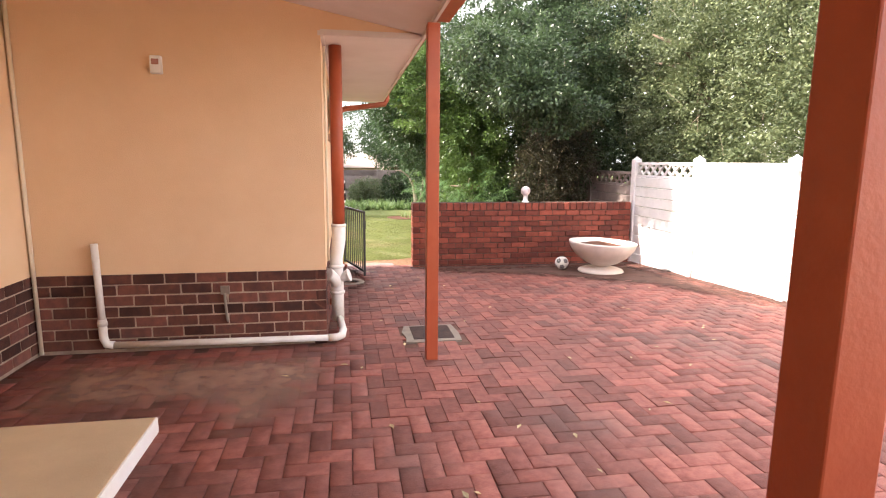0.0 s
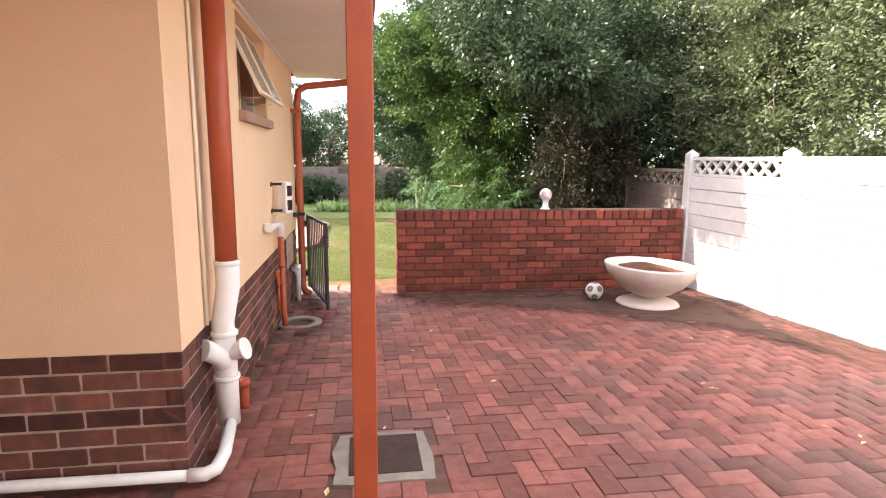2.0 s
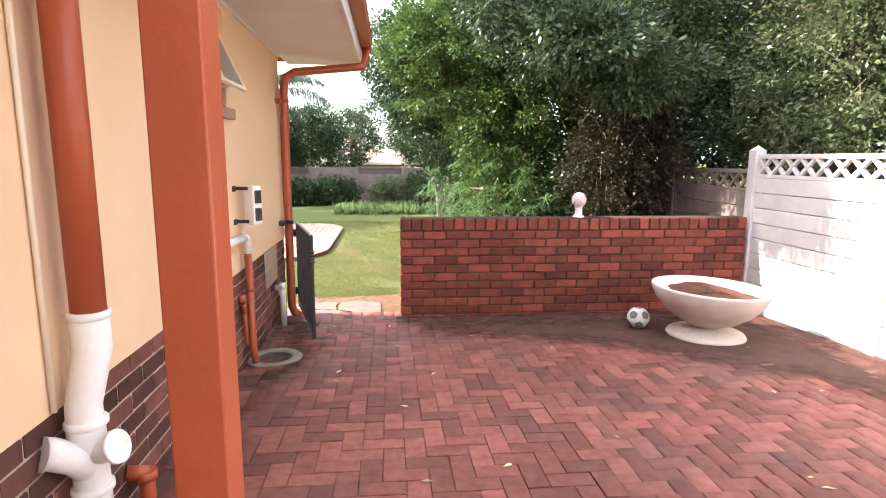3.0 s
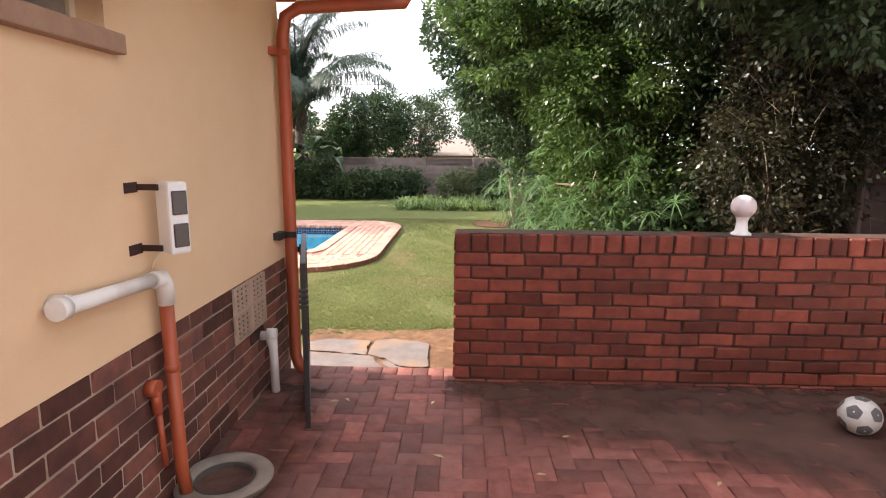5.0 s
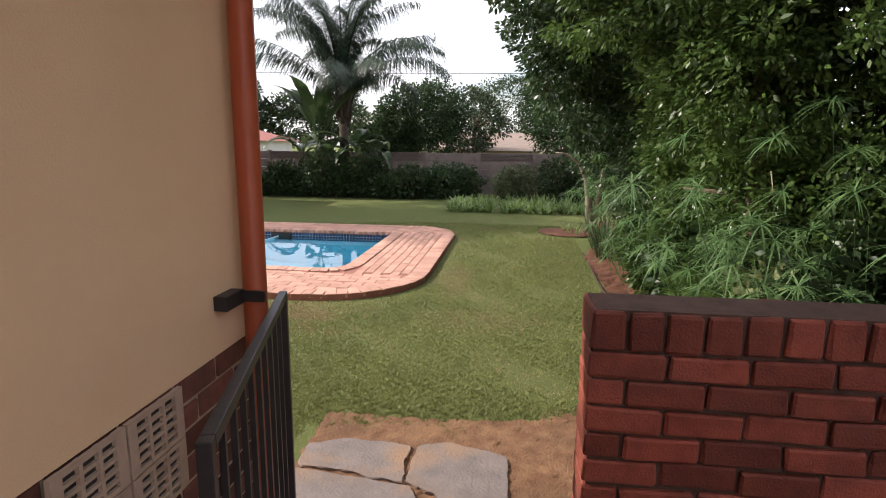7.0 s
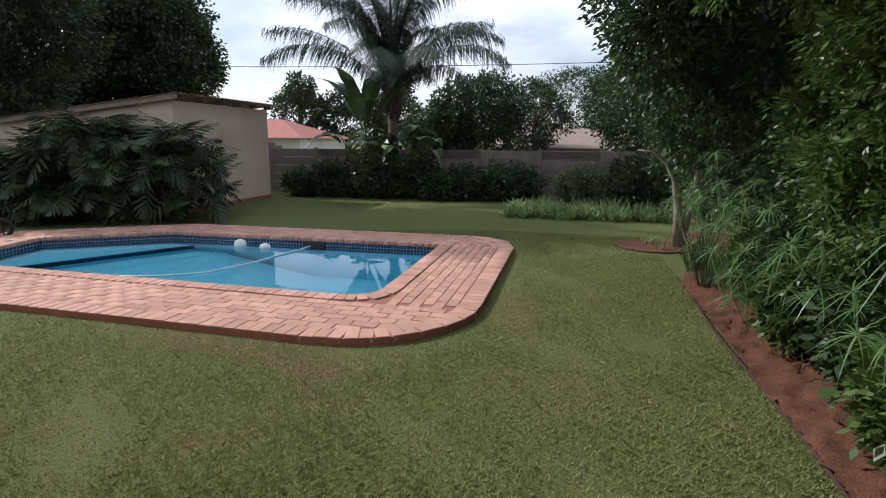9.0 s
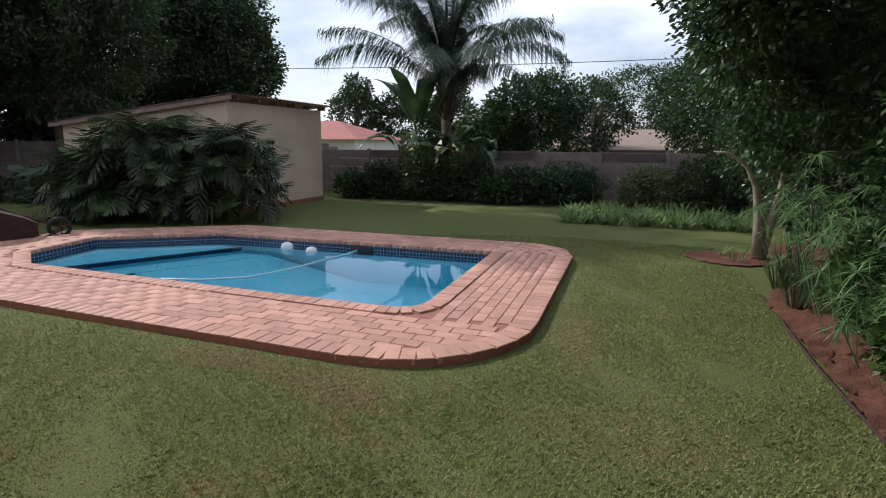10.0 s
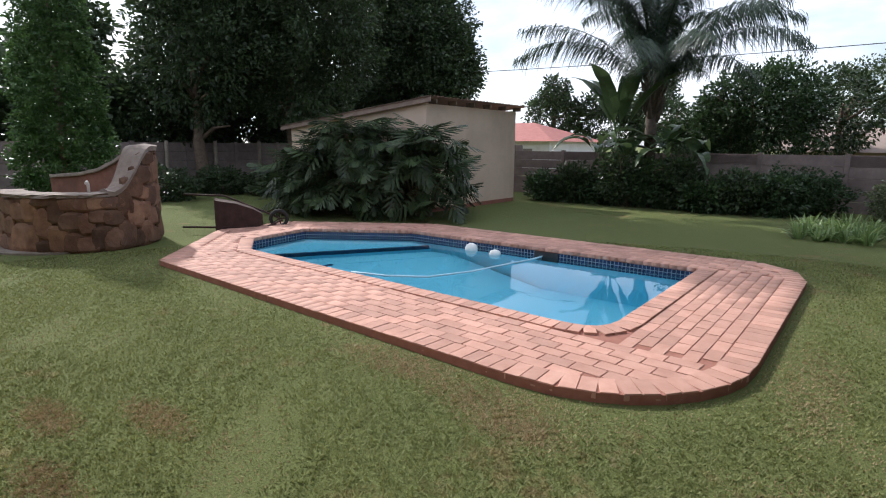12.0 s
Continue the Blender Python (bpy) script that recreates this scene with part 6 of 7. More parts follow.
def shrub(x, y, rx, ry, h, clumps, per, size, material, seed, label, group="", width=0.3):
    ob = empty("shrub", (x, y, L), label, "shrub", group)
    bm = bmesh.new()
    limbs(bm, (x, y, L), (x, y, L + h * 0.7), 0.05, seed, 5, h * 0.5)
    cpart("stem_clump", bm, BARK, ob)
    child(new("crown", crown_mesh("crown", [(x, y, L + h * 0.5, rx, ry, h * 0.5), (x + rx * 0.3, y, L + h * 0.4, rx * 0.7, ry, h * 0.42), (x - rx * 0.35, y, L + h * 0.42, rx * 0.65, ry, h * 0.4)], clumps, per, 0.16, size, width, material, seed, L, 0.5)), ob)


shrub(1.0, 25.2, 0.85, 0.7, 1.05, 420, 26, 0.065, GREY_LEAF, 61, "rounded clipped grey-green shrub by the fence")
shrub(-1.4, 25.6, 1.25, 0.8, 1.1, 520, 26, 0.075, MID_LEAF, 62, "wide clipped green hedge by the fence")
shrub(2.6, 24.6, 1.0, 0.9, 1.5, 380, 26, 0.09, DARK_LEAF, 63, "dark shrub in the corner of the bed")
for k in range(9):
    x = -7.4 + 0.72 * k
    shrub(x, 24.5 + 0.12 * (k % 3), 0.6, 0.5, 0.85 + 0.25 * (k % 2) + (0.4 if k in (3, 4, 5) else 0), 160, 24, 0.11, DARK_LEAF if k % 2 else MID_LEAF, 70 + k, "dark leafy border shrub against the fence", "border shrubs by the far fence", 0.25)
for k, (x, y, h) in enumerate(((2.62, 11.9, 0.75), (2.72, 12.7, 0.95), (2.6, 13.5, 0.8), (2.7, 14.3, 1.0), (2.75, 15.1, 0.9), (3.0, 11.1, 0.9))):
    shrub(x, y, 0.42, 0.5, h, 190, 26, 0.085, MID_LEAF if k % 2 else BRIGHT_LEAF, 500 + k, "low leafy shrub at the front of the bed", "low shrubs of the bed")
# small variegated bush beside the bed
shrub(2.75, 11.05, 0.35, 0.35, 1.0, 70, 16, 0.085, leaf_mat("variegated_leaf", (0.10, 0.15, 0.05), (0.42, 0.44, 0.24)), 90, "small bush with cream-edged leaves")


def lobed_leaf(rng, size):
    """A big split leaf: a midrib with pairs of finger lobes."""
    vs, fs = [], []
    n = 7
    for k in range(n):
        s = k / (n - 1)
        for sd in (-1, 1):
            b = np.array((0, s * size, -0.18 * size * s * s))
            ln = size * 0.55 * (math.sin(math.pi * (0.18 + 0.74 * s)) ** 0.8)
            ang = math.radians(70 - 62 * s)
            d = np.array((sd * math.sin(ang), math.cos(ang), -0.35))
            w = np.array((-sd * math.cos(ang), math.sin(ang), 0)) * size * 0.045
            o = len(vs)
            vs += [b - w, b + d * ln * 0.6 - w * 0.9, b + d * ln, b + d * ln * 0.6 + w * 0.9, b + w]
            fs += [(o, o + 1, o + 4), (o + 1, o + 3, o + 4), (o + 1, o + 2, o + 3)]
    return np.array(vs), np.array(fs)


def philodendron(x, y, r, h, leaves, seed):
    rng = np.random.default_rng(seed)
    ob = empty("split_leaf_bush", (x, y, L), "large dark bush of glossy split leaves before the shed", "bush", "split-leaf bushes by the shed")
    pairs, stems = [], []
    for k in range(leaves):
        a, u = rng.uniform(0, 6.28), rng.random() ** 0.6
        el = rng.uniform(0.05, 1.0)
        d = np.array((math.cos(a) * math.cos(el * 1.4), math.sin(a) * math.cos(el * 1.4), math.sin(el * 1.4)))
        p = np.array((x, y, L + 0.25)) + d * np.array((r, r, h - 0.35)) * (0.6 + 0.4 * u)
        v, f = lobed_leaf(rng, rng.uniform(0.42, 0.7))
        yaw, pit = math.atan2(d[1], d[0]) - math.pi / 2 + rng.normal() * 0.4, rng.uniform(-1.1, 0.7)
        m = np.array(Euler((pit, rng.normal() * 0.3, yaw)).to_matrix())
        pairs.append((v @ m.T + p, f))
        if k % 5 == 0:
            stems.append(p)
    v, f = joined(pairs)
    child(new("leaves", np_mesh("leaves", v, f, DARK_LEAF)), ob)
    for p in stems[::2]:
        bm = bmesh.new()
        b = Vector((x, y, L))
        q = Vector(p)
        tube(bm, [b + (q - b) * Vector((0.15, 0.15, 0)), b.lerp(q, 0.55) + Vector((0, 0, 0.15 * h)), q], [0.03, 0.02, 0.012], 5)
        cpart("stem", bm, BARK, ob)


philodendron(-9.35, 18.6, 1.3, 2.35, 300, 31)
philodendron(-7.75, 19.2, 1.05, 2.2, 230, 32)
philodendron(-10.3, 18.25, 1.0, 1.75, 200, 33)


def palm(x, y, z_top):
    ob = empty("palm", (x, y, L), "feathery queen palm rising behind the border", "palm tree")
    bm = bmesh.new()
    tube(bm, [(x + 0.1, y, L), (x + 0.04, y, 0.6), (x, y, z_top)], [0.20, 0.16, 0.15], 14)
    tube(bm, [(x, y, z_top - 0.05), (x, y, z_top + 0.5), (x + 0.02, y, z_top + 1.1)], [0.17, 0.26, 0.20], 14)
    trunk_bark = surf("palm_bark", (0.055, 0.042, 0.032), (0.115, 0.088, 0.066), 9, 0.9, 0.9, 30)
    cpart("trunk", bm, trunk_bark, ob)
    for k in range(26):
        a, z = k * 2.399, z_top - 0.35 + 0.05 * k
        o = Vector((math.cos(a), math.sin(a), 0))
        bm = bmesh.new()
        tube(bm, [Vector((x, y, z)) + o * 0.12, Vector((x, y, z + 0.28)) + o * 0.24, Vector((x, y, z + 0.62)) + o * (0.33 + 0.004 * k)], [0.075, 0.05, 0.02], 6)
        cpart("leaf_base", bm, trunk_bark, ob)
    rng = np.random.default_rng(41)
    n = 34
    for k in range(n):
        a = k * 2.399 + rng.uniform(-0.2, 0.2)
        el = radians(rng.uniform(70, 89) if k > 13 else rng.uniform(30, 62))
        ln = rng.uniform(3.7, 4.5)
        o = np.array((x, y, z_top + 0.2 + 0.6 * rng.random()))
        out, up = np.array((math.cos(a), math.sin(a), 0)), np.array((0, 0, 1.0))
        s = np.linspace(0, 1, 26)
        bend = el - s ** 1.7 * radians(rng.uniform(55, 92))
        stepv = (np.cos(bend)[:, None] * out + np.sin(bend)[:, None] * up) * ln / 25
        pts = o + np.cumsum(stepv, 0)
        c = np.repeat(pts[3:], 16, 0) + rng.normal(size=(23 * 16, 3)) * 0.05
        t = unit(np.repeat(stepv[3:], 16, 0))
        sd = np.cross(t, up)
        sign = np.where(np.arange(len(c)) % 2 == 0, 1, -1)[:, None]
        w = unit(sd) * sign * 0.85 + t * 0.55 + up * rng.uniform(-0.75, 0.15, (len(c), 1))
        lens = 0.66 * np.repeat(np.sin(np.pi * (0.15 + 0.8 * s[3:])) ** 0.6, 16) * rng.uniform(0.7, 1.1, len(c))
        v, f = strips(c, w, lens, 0.021, rng.uniform(0.35, 0.8, len(c)), rng, 3)
        rw = np.linspace(0.04, 0.008, 26)[:, None]
        rib = np.concatenate([pts - unit(np.cross(stepv, up)) * rw, pts + unit(np.cross(stepv, up)) * rw, pts + up * rw], 0)
        i = np.arange(25)[:, None]
        rf = np.concatenate([np.concatenate([i + p0, i + p0 + 1, i + p1 + 1, i + p1], 1) for p0, p1 in ((0, 26), (26, 52), (52, 0))], 0)
        child(new("frond", np_mesh("frond", *joined([(v, f), (rib, rf)]), PALM_LEAF)), ob)


palm(-4.85, 25.4, 2.25)


def banana(x, y, h, n, seed, lean=0.35):
    ob = empty("wild_banana", (x, y, L), "wild banana with broad upright torn leaves", "plant", "wild bananas by the palm")
    rng = random.Random(seed)
    bm = bmesh.new()
    tube(bm, [(x, y, L), (x + 0.03, y, L + h * 0.3), (x, y, L + h * (0.38 if h > 4 else 0.55))], [0.14, 0.08, 0.05], 9)
    cpart("trunk", bm, BARK, ob)
    for k in range(n):
        a = rng.uniform(0, 6.28)
        el = radians(rng.uniform(62, 88) if h > 4 else rng.uniform(35, 84))
        o = Vector((x, y, L + h * (0.36 if h > 4 else 0.5)))
        out = Vector((math.cos(a), math.sin(a), 0))
        ln = h * (rng.uniform(0.55, 0.68) if h > 4 else rng.uniform(0.42, 0.62))
        bm = bmesh.new()
        prev = None
        for i in range(13):
            s = i / 12
            b = el - s * s * radians(22 if h > 4 else 50)
            p = o + (out * math.cos(b) + Vector((0, 0, math.sin(b)))) * ln * s
            w = (0.26 if h > 4 else 0.08 * h) * max(0, math.sin(math.pi * min(1, max(0, (s - 0.28) / 0.72)) ** 0.75)) + 0.012
            sd = out.cross(Vector((0, 0, 1)))
            jag = rng.uniform(0.75, 1.05)
            row = [bm.verts.new(p + sd * w * jag + Vector((0, 0, 0.3 * w))), bm.verts.new(p), bm.verts.new(p - sd * w * jag + Vector((0, 0, 0.3 * w)))]
            if prev:
                for j in (0, 1):
                    if i < 4 or rng.random() > 0.06:
                        bm.faces.new((prev[j], prev[j + 1], row[j + 1], row[j]))
            prev = row
        cpart("leaf", bm, BANANA_LEAF, ob)


for k, (x, y, h, n) in enumerate(((-5.6, 25.0, 4.5, 8), (-6.3, 25.3, 2.6, 8), (-4.3, 25.0, 2.5, 9), (-3.7, 25.4, 2.3, 8), (-5.1, 24.6, 2.2, 7))):
    banana(x, y, h, n, 80 + k)

# trees beyond the far fence
tree("tree", (-3.2, 30, L), (-3.2, 30, 2.6), 0.16, [(-3.2, 30, 1.9, 1.8, 1.6, 1.7), (-2.4, 30, 2.6, 1.2, 1.3, 1.2), (-4.2, 29.6, 1.3, 1.1, 1.2, 1.3)], 900, 26, 0.3, 0.12, 0.3, MID_LEAF, 201, "rounded green tree beyond the far fence", group="trees beyond the far fence")
tree("tree", (-0.9, 33, L), (-0.9, 31.5, 2.6), 0.16, [(-1.1, 31.4, 2.4, 1.5, 1.4, 1.3), (0.6, 40.5, 3.2, 2.6, 1.8, 2.0)], 700, 26, 0.3, 0.13, 0.3, DARK_LEAF, 202, "dark tree beyond the far fence", group="trees beyond the far fence")
tree("tree", (3.0, 28.6, L), (3.0, 28.6, 2.8), 0.16, [(3.2, 28.4, 2.6, 1.8, 1.6, 1.9), (2.2, 29.4, 2.6, 1.2, 1.4, 1.4), (4.2, 27.0, 2.2, 1.6, 1.6, 2.2), (3.4, 23.4, 2.2, 1.2, 1.6, 2.2)], 1200, 26, 0.34, 0.12, 0.28, MID_LEAF, 203, "bushy green tree in the garden corner", group="trees beyond the far fence")
for k, (x, y, h) in enumerate(((-4.1, 29.3, 3.4), (-3.6, 29.0, 3.1), (-4.6, 29.4, 2.9), (-5.3, 29.0, 2.7))):
    tree("slender_tree", (x, y, L), (x + 0.1, y, L + h), 0.04, [(x, y, L + h * 0.55, 0.5, 0.5, h * 0.36), (x + 0.1, y, L + h * 0.9, 0.13, 0.13, 0.8)], 150, 16, 0.2, 0.12, 0.28, MID_LEAF, 210 + k, "slender young tree with upright sprays", "tree", "slender trees by the palm", reach=0.7)
tree("conifer", (-21.5, 52, L), (-21.5, 52, 6.2), 0.3, [(-21.5, 52, 3.2, 2.1, 2, 2.6), (-21.4, 52, 5.2, 1.0, 1, 1.4), (-17.5, 53, 4.4, 2.3, 1.5, 0.9), (-17.0, 53, 2.8, 2.6, 1.5, 1.6), (-13.5, 53, 5.4, 1.2, 1.2, 1.4), (-13.5, 53, 3.4, 1.9, 1.5, 1.7)], 900, 22, 0.5, 0.3, 0.22, DARK_LEAF, 220, "dark distant conifers beyond the houses", group="", reach=2)
# the big dark trees at the far side of the pool
tree("tree", (-17.5, 30, L), (-16.5, 30, 5.5), 0.35, [(-17.2, 29.5, 5.0, 3.2, 3.0, 2.6), (-15.7, 29.5, 4.2, 1.4, 2.4, 1.8), (-16.9, 30, 6.8, 1.9, 3, 2.0), (-19.6, 29.5, 8.2, 3.4, 3, 2.8), (-15.1, 29.6, 5.6, 0.6, 1.2, 0.9)], 3300, 30, 0.42, 0.16, 0.30, DARK_LEAF, 230, "large dark spreading tree behind the shed", reach=3.5, hollow=1.6, group="large trees round the pool garden")
# next tree: its two blobs at z 8.6 are unseen, added to shade the far lawn
tree("tree", (-17.2, 22.6, L), (-17.0, 22.6, 5.0), 0.22, [(-16.6, 22.8, 4.2, 2.8, 2.4, 2.4), (-17.6, 20.6, 5.2, 2.6, 2.4, 2.6), (-14.8, 22.6, 5.4, 2.0, 2.2, 2.0), (-15.6, 21.4, 8.6, 2.8, 2.6, 2.2), (-13.4, 22.8, 8.6, 2.6, 2.2, 1.9)], 3500, 30, 0.38, 0.15, 0.2, DARK_LEAF, 231, "dark tree with hanging fine foliage by the fence", reach=1.6, count=4, hollow=1.6, group="large trees round the pool garden")
tree("tree", (-18.0, 19.6, L), (-18.0, 19.6, 4.6), 0.2, [(-18.2, 19.8, 4.6, 2.2, 1.9, 2.6), (-18.6, 20.8, 6.6, 2.4, 2.0, 2.6), (-20.4, 19.8, 2.6, 1.4, 1.8, 1.6)], 1000, 28, 0.42, 0.20, 0.22, DARK_LEAF, 232, "dark tree by the side fence", reach=1.4, count=4, group="large trees round the pool garden")
tree("tree", (-24, 24, L), (-24, 24, 5), 0.3, [(-24, 25, 5.0, 4, 4, 4), (-26, 18.2, 3.2, 2.4, 2.4, 2.6), (-27, 19, 6.2, 1.6, 1.6, 1.3), (-26, 13, 2.6, 2.0, 2.0, 1.8)], 800, 24, 0.6, 0.30, 0.3, DARK_LEAF, 233, "tall trees beyond the side fence", reach=3, hollow=2.2, twigs=120, group="large trees round the pool garden")
tree("overgrown_hedge", (-21.6, 18, L), (-21.6, 18, 2.0), 0.12, [(-21.6, y, 1.7, 1.2, 2.2, 2.2) for y in (9.5, 13, 16.5, 20, 23.5, 27)] + [(x, 29.2, 1.9, 2.0, 1.2, 2.5) for x in (-20.8, -18.4, -16.2)], 2600, 30, 0.48, 0.24, 0.34, DARK_LEAF, 234, "dark overgrown hedge rising behind the fence", "hedge", reach=1.0, floor_z=L)
ob = empty("cypress", (-15.2, 14.65, L), "tall dense green cypress beside the barbecue", "tree")
bm = bmesh.new()
tube(bm, [(-15.2, 14.65, L), (-15.2, 14.65, 5.0)], [0.14, 0.03], 8)
cpart("trunk", bm, BARK, ob)
child(new("crown", crown_mesh("crown", [(-15.2, 14.65, 0.9, 1.05, 1.05, 1.4), (-15.2, 14.65, 2.3, 0.95, 0.95, 1.7), (-15.2, 14.65, 3.8, 0.75, 0.75, 1.6), (-15.2, 14.65, 5.2, 0.45, 0.45, 1.4)], 1500, 30, 0.14, 0.085, 0.28, CYPRESS_LEAF, 240, L, 0.3)), ob)
for k, (x, y) in enumerate(((-15.6, 17.2), (-16.4, 19.4), (-14.6, 20.2), (-17.4, 15.8))):
    shrub(x, y, 0.9, 0.8, 0.9, 180, 24, 0.10, DARK_LEAF, 250 + k, "low dark shrub in the shade of the trees", "shade shrubs")


# ---- pieces: plinth bricks, pavers, pool paving, grass ----
PLINTH_FULL = [brick_data("brick", 0.223, 0.10, 0.075, PLINTH, 0.004, s) for s in range(6)]
PLINTH_HALF = [brick_data("half_brick", 0.106, 0.10, 0.075, PLINTH, 0.004, s) for s in range(3)]


def plinth_bricks(wall, start, heading, length, low, seed):
    """Courses of stretchers from the top of the plinth down to low(distance along)."""
    rng = random.Random(seed)
    c, s = math.cos(heading), math.sin(heading)
    for k in range(10):
        z = PT - 0.042 - k * 0.0865
        d = 0.0 if k % 2 == 0 else -0.117
        while d < length - 0.02:
            a, b = max(d, 0.0), min(d + 0.223, length)
            mid = (a + b) / 2
            if b - a > 0.05 and z + 0.03 > low(mid):
                p = new("brick", rng.choice(PLINTH_FULL if b - a > 0.16 else PLINTH_HALF))
                p.parent = wall
                x, y = start[0] + c * mid - s * 0.05, start[1] + s * mid + c * 0.05
                scale = (b - a) / (0.223 if b - a > 0.16 else 0.106)
                p.matrix_local = Matrix.LocRotScale((x, y, z + rng.uniform(-0.0015, 0.0015)), Euler((0, 0, heading + rng.uniform(-0.004, 0.004))), Vector((scale, 1, 1)))
            d += 0.2345


plinth_bricks(wall_south, (WX + 0.0, HY0 + 0.002), 0.0, HX - WX - 0.004, lambda d: 0.0, 1)
plinth_bricks(wall_east, (HX - 0.002, HY0 + 0.004), math.pi / 2, HY1 - HY0 - 0.01, lambda d: paved(HY0 + d), 2)
plinth_bricks(wall_west, (WX - 0.002, 1.9), math.pi / 2, HY0 - 1.9, lambda d: 0.0, 3)


def herringbone(x0, x1, y0, y1, w=0.111):
    res = []
    for a in range(int((x1 - x0) / w) + 1):
        for b in range(int((y1 - y0) / w) + 1):
            k = (a - b) % 4
            if k == 0:
                res.append((x0 + (a + 1) * w, y0 + (b + 0.5) * w, 0.0))
            elif k == 3:
                res.append((x0 + (a + 0.5) * w, y0 + (b + 1) * w, math.pi / 2))
    return res


rng = random.Random(9)
PAVE = [brick_data("paver", 0.2185, 0.1075, 0.05, PAVER, 0.0025, s) for s in range(6)]
rest_p, rest_t, near = [], [], 0
for x, y, t in herringbone(WX + 0.03, FENCE_X - 0.05, -3.9, 8.82):
    if x < HX + 0.06 and y > HY0 - 0.08 or y > 8.84 or (0.46 < x < 0.97 and 4.42 < y < 4.88) or math.hypot(x - 0.015, y - 7.47) < 0.2:
        continue
    z = paved(y) - 0.025 + rng.uniform(-0.0025, 0.0025)
    if 0.15 < x < 2.05 and 3.0 < y < 6.6 and near < 300:
        near += 1
        p = new("paver", rng.choice(PAVE))
        p.parent = floor_ob
        p.matrix_local = pose(x, y, z, rng.uniform(-0.8, 0.8) - (2.58 if y > 4.4 else 0), rng.uniform(-0.8, 0.8), 0) @ pose(0, 0, 0, 0, 0, math.degrees(t) + rng.uniform(-0.9, 0.9))
    else:
        rest_p.append((x + rng.uniform(-0.0015, 0.0015), y + rng.uniform(-0.0015, 0.0015), z))
        rest_t.append(t + rng.uniform(-0.015, 0.015))
k = 0
while 0.02 + k * 0.112 < WALL_X0:
    rest_p.append((0.03 + k * 0.112, 8.90, paved(8.9) - 0.025))
    rest_t.append(math.pi / 2)
    k += 1
ob = new("pavers", joined_boxes("pavers", rest_p, [(0.2185, 0.1075, 0.05)] * len(rest_p), rest_t, PAVER_REST, 0.0016, 3))
ob.parent = floor_ob
tagged(ob, kind="stuff")

# fallen leaves on the paving
leaf_bm = []
for s in range(3):
    bm = bmesh.new()
    rr = random.Random(s)
    v = [bm.verts.new(p) for p in ((-0.03, 0, 0.002), (-0.005, 0.012, 0.006), (0.03, 0, 0.004), (-0.005, -0.012, 0.007), (0, 0, 0.001))]
    for i, j in ((0, 1), (1, 2), (2, 3), (3, 0)):
        bm.faces.new((v[i], v[j], v[4]))
    leaf_bm.append(mesh_of(bm, "fallen_leaf", DRY_LEAF))
for k in range(70):
    x, y = rng.uniform(-1.0, 4.6), rng.uniform(2.0, 8.6)
    if x < 0 and y > 4.2:
        continue
    ob = new("fallen_leaf", leaf_bm[k % 3])
    ob.matrix_world = pose(x, y, paved(y) + 0.002, 0, 0, rng.uniform(0, 360)) @ Matrix.Scale(rng.uniform(0.6, 1.2), 4)
    tagged(ob, "small dry leaf lying on the paving", "leaf", "fallen leaves")


# pool surround: coping bricks, courses between, a row of headers round the rim
def pool_paving():
    res = []  # x, y, heading, length, width
    for x, y, t in along(offset(POOL_IN, 0.085), 0.112):
        res.append((x, y, t + math.pi / 2, 0.20, 0.106, 0.012))
    for x, y, t in along(offset(POOL_OUT, -0.112), 0.122):
        res.append((x, y, t + math.pi / 2, 0.222, 0.117, 0.0))
    def rows(count, at, s0, s1, heading):
        """Courses between the headers and the coping, in running bond."""
        for k in range(count):
            s = s0 + (0.12 if k % 2 else 0.0)
            while s < s1:
                x, y, w = at(s, (k + 0.5) / count, count)
                res.append((x, y, heading, 0.238, w - 0.006, -0.0025))
                s += 0.245
    def near(s, f, n):
        o, i = 12.72 + 0.047 * (-1.55 - s), 13.95 + max(0.0, 0.038 * (-1.55 - s))
        w = i - o - 0.42
        return s, o + 0.23 + f * w, w / n
    def end(s, f, n):
        return -1.36 + 0.19 + f * 0.71, s, 0.71 / n
    def far(s, f, n):
        return s, 17.05 + 0.19 + f * 0.58, 0.58 / n
    rows(6, near, -6.9, -0.3, -0.043)
    rows(6, end, 13.86, 17.2, math.pi / 2)
    rows(5, far, -6.4, -0.5, 0.0)
    for i in range(22):
        for j in range(42):
            x, y = -9.2 + 0.245 * i + (0.1225 if j % 2 else 0), 12.7 + 0.122 * j
            if x < -6.95 or x < -6.5 and y > 17.0:
                res.append((x, y, 0.0, 0.239, 0.117, 0.0))
    a = np.array([r[:2] for r in res])
    k0 = len(along(offset(POOL_IN, 0.085), 0.112)) + len(along(offset(POOL_OUT, -0.112), 0.122))
    ok = inside(POOL_OUT, a[:, 0], a[:, 1]) & ~inside(POOL_IN, a[:, 0], a[:, 1])
    d_out, d_in = edge_distance(POOL_OUT, a[:, 0], a[:, 1]), edge_distance(POOL_IN, a[:, 0], a[:, 1])
    ok &= (np.arange(len(a)) < k0) | ((d_out > 0.2) & (d_in > 0.2))
    return [r for r, g in zip(res, ok) if g]


POOLB = [brick_data("paver", 0.218, 0.105, 0.05, POOL_BRICK, 0.003, s) for s in range(6)]
rest_p, rest_t, rest_s, near = [], [], [], 0
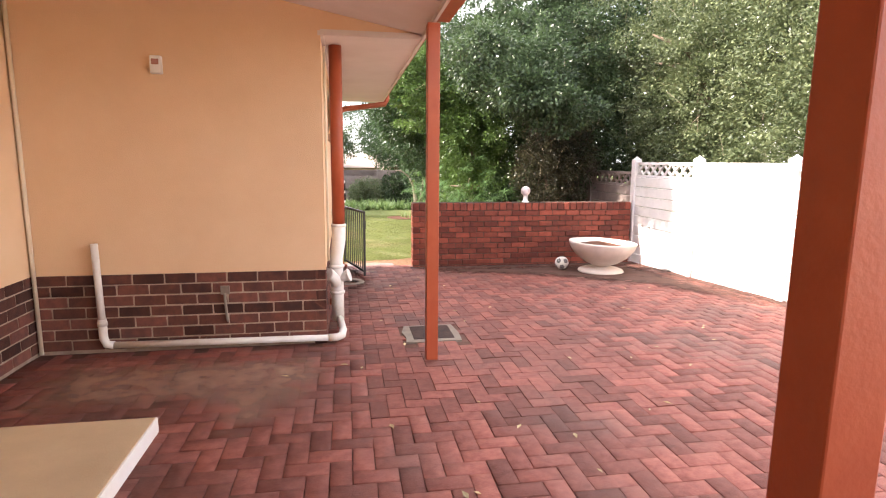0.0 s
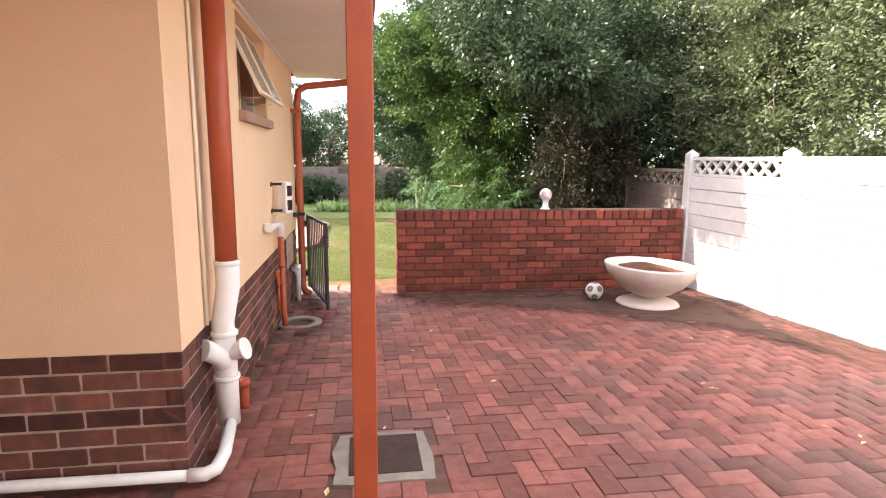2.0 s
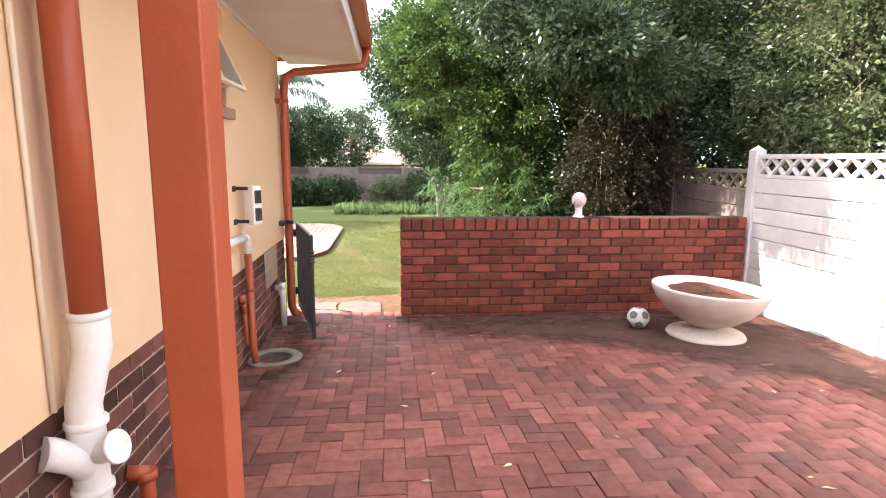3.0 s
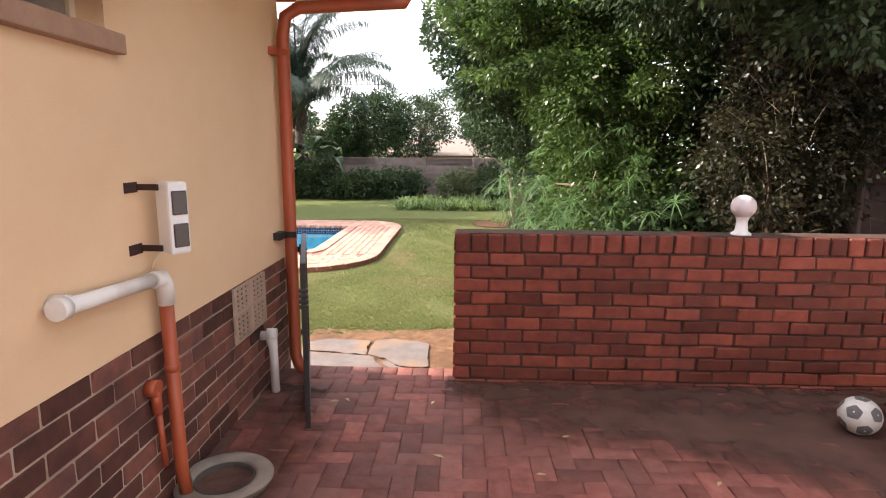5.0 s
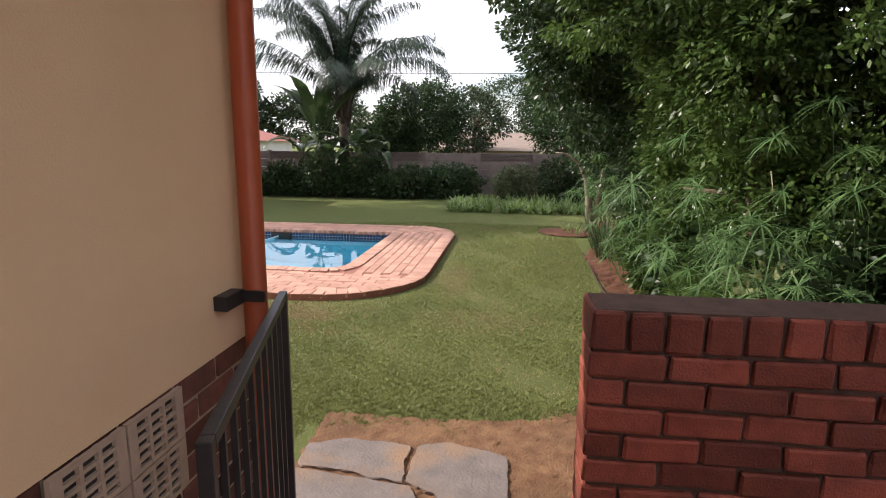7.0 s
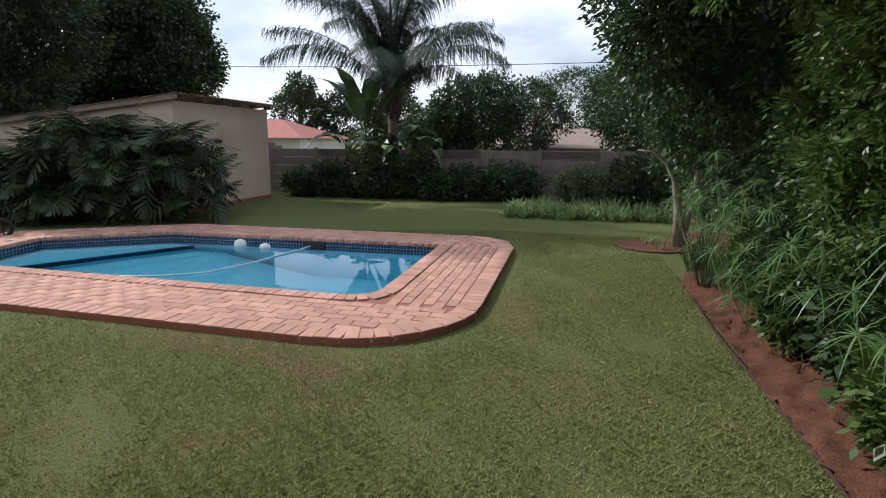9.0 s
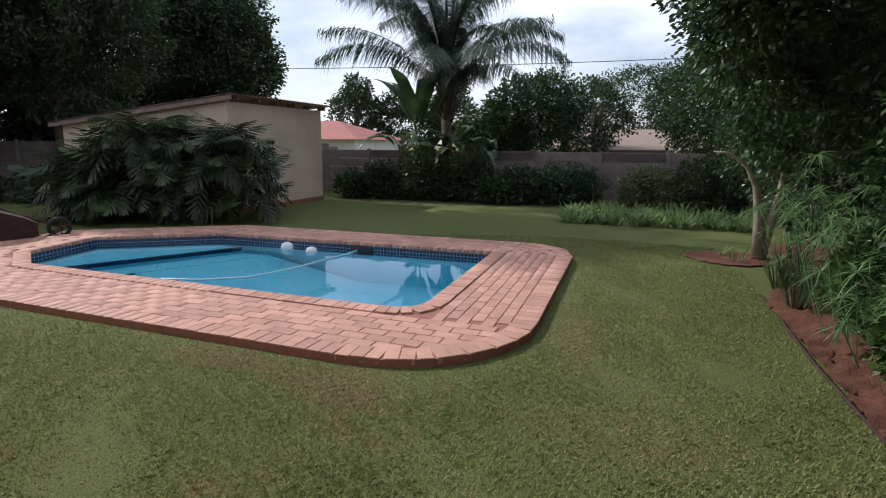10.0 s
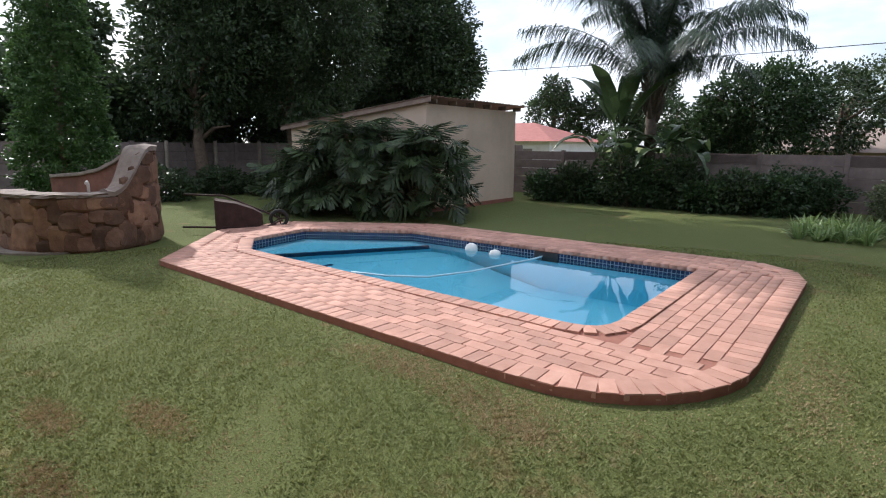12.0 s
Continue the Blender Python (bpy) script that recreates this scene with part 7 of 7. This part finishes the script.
for x, y, t, ln, w, up in pool_paving():
    z = PZ - 0.025 + up + rng.uniform(-0.0015, 0.0015)
    if x > -3.6 and y < 15.6 and near < 300:
        near += 1
        p = child(new("paver", rng.choice(POOLB)), pool)
        p.matrix_basis = Matrix.LocRotScale((x, y, z), Euler((rng.uniform(-0.004, 0.004), rng.uniform(-0.006, 0.006), t + rng.uniform(-0.015, 0.015))), Vector((ln / 0.218, w / 0.105, 1)))
    else:
        rest_p.append((x, y, z))
        rest_t.append(t + rng.uniform(-0.02, 0.02))
        rest_s.append((ln, w, 0.05))
ob = child(new("pavers", joined_boxes("pavers", rest_p, rest_s, rest_t, POOL_BRICK_REST, 0.0008, 4)), pool)
tagged(ob, kind="stuff")


WORN = [(-2.3, 12.5, 0.5, 0.2), (-1.5, 12.4, 0.6, 0.25), (-1.2, 12.2, 0.4, 0.2), (-2.9, 11.0, 0.4, 0.15), (-3.4, 10.6, 0.4, 0.15), (-2.6, 10.35, 0.4, 0.15), (0.15, 13.9, 0.25, 1.0), (0.6, 12.3, 0.8, 0.5)]


# grass blades, thickest where the path comes closest
def grass(name, count, material, seed, height, only_worn):
    g = np.random.default_rng(seed)
    r, a = 9.0 * g.random(count) ** 0.8, g.uniform(0, 2 * math.pi, count)
    x, y = 0.0 + r * np.cos(a), 10.2 + r * np.sin(a)
    if only_worn:
        m = count // 5
        spot = np.array(WORN)[g.integers(0, len(WORN), m)]
        x[:m], y[:m] = spot[:, 0] + spot[:, 2] * g.normal(size=m) * 0.75, spot[:, 1] + spot[:, 3] * g.normal(size=m) * 0.75
    lump = np.sin(x * 2.3 + 1.3 * np.sin(y * 1.7)) + np.sin(y * 2.9 + 1.1 * np.sin(x * 2.1)) + 0.6 * np.sin(x * 6.1 + y * 4.7)
    ok = (y > 9.4) & (x < 1.95) & ~inside(offset(POOL_OUT, 0.03), x, y) & ~((x > -0.4) & (y < 10.17 + 0.34 * np.clip(x - 0.5, 0, 1) + 0.05 * np.sin(x * 9) + 0.05 * g.normal(size=count))) & (np.hypot(x - 1.95, y - 18.15) > 0.65) & (x > -9.5)
    rim = edge_distance(POOL_OUT, x, y) < 0.4 * g.random(count) ** 0.6 * (1 + 0.6 * np.sin(x * 3.1 + y * 2.3))
    ok &= ((lump > 1.55) | rim) if only_worn else ((lump < 1.5 + g.normal(size=count) * 0.5) & ~(rim & (g.random(count) < 0.8)))
    bare = np.zeros(count, bool)
    for bx, by, rx, ry in WORN:
        bare |= ((x - bx) / rx) ** 2 + ((y - by) / ry) ** 2 < g.uniform(0.2, 1.2, count)
    bare &= ~inside(offset(POOL_OUT, 0.03), x, y)
    ok = ok | (bare & (y > 9.4)) if only_worn else ok & ~(bare & (g.random(count) < 0.6))
    if only_worn:
        ok |= (x > -0.25) & (x < 1.9) & (y > 9.98) & (y < 10.4) & (g.random(count) < 0.35 * np.clip((y - 9.95) * 4, 0, 1))
    x, y = x[ok], y[ok]
    n = len(x)
    tuft = np.sin(x * 61 + 2.1 * np.sin(y * 37)) + np.sin(y * 67 + 2.3 * np.sin(x * 41)) + 0.8 * np.sin(x * 23 + y * 19 + 2 * np.sin(y * 11))
    h = height * g.uniform(0.4, 1.1, n) * (0.62 + 0.22 * np.clip(tuft, -1.6, 2.2))
    th, ln = g.uniform(0, 6.28, n), g.uniform(0.3, 1.4, n)
    w = 0.0034 + 0.0005 * np.hypot(x, y - 10)
    px, py = np.cos(th + 1.57) * w, np.sin(th + 1.57) * w
    v = np.stack([np.stack([x - px, y - py, np.full(n, L)], 1), np.stack([x + px, y + py, np.full(n, L)], 1), np.stack([x + np.cos(th) * h * ln, y + np.sin(th) * h * ln, L + h], 1)], 1).reshape(-1, 3)
    f = np.arange(3 * n).reshape(-1, 3)
    return tagged(new(name, np_mesh(name, v, f, material)), "short blades of the lawn" if not only_worn else "straw-dry blades in worn patches", "grass", kind="stuff")


grass("grass", 1150000, GRASS, 1, 0.026, False)
grass("dry_grass", 220000, DRY_GRASS, 2, 0.018, True)
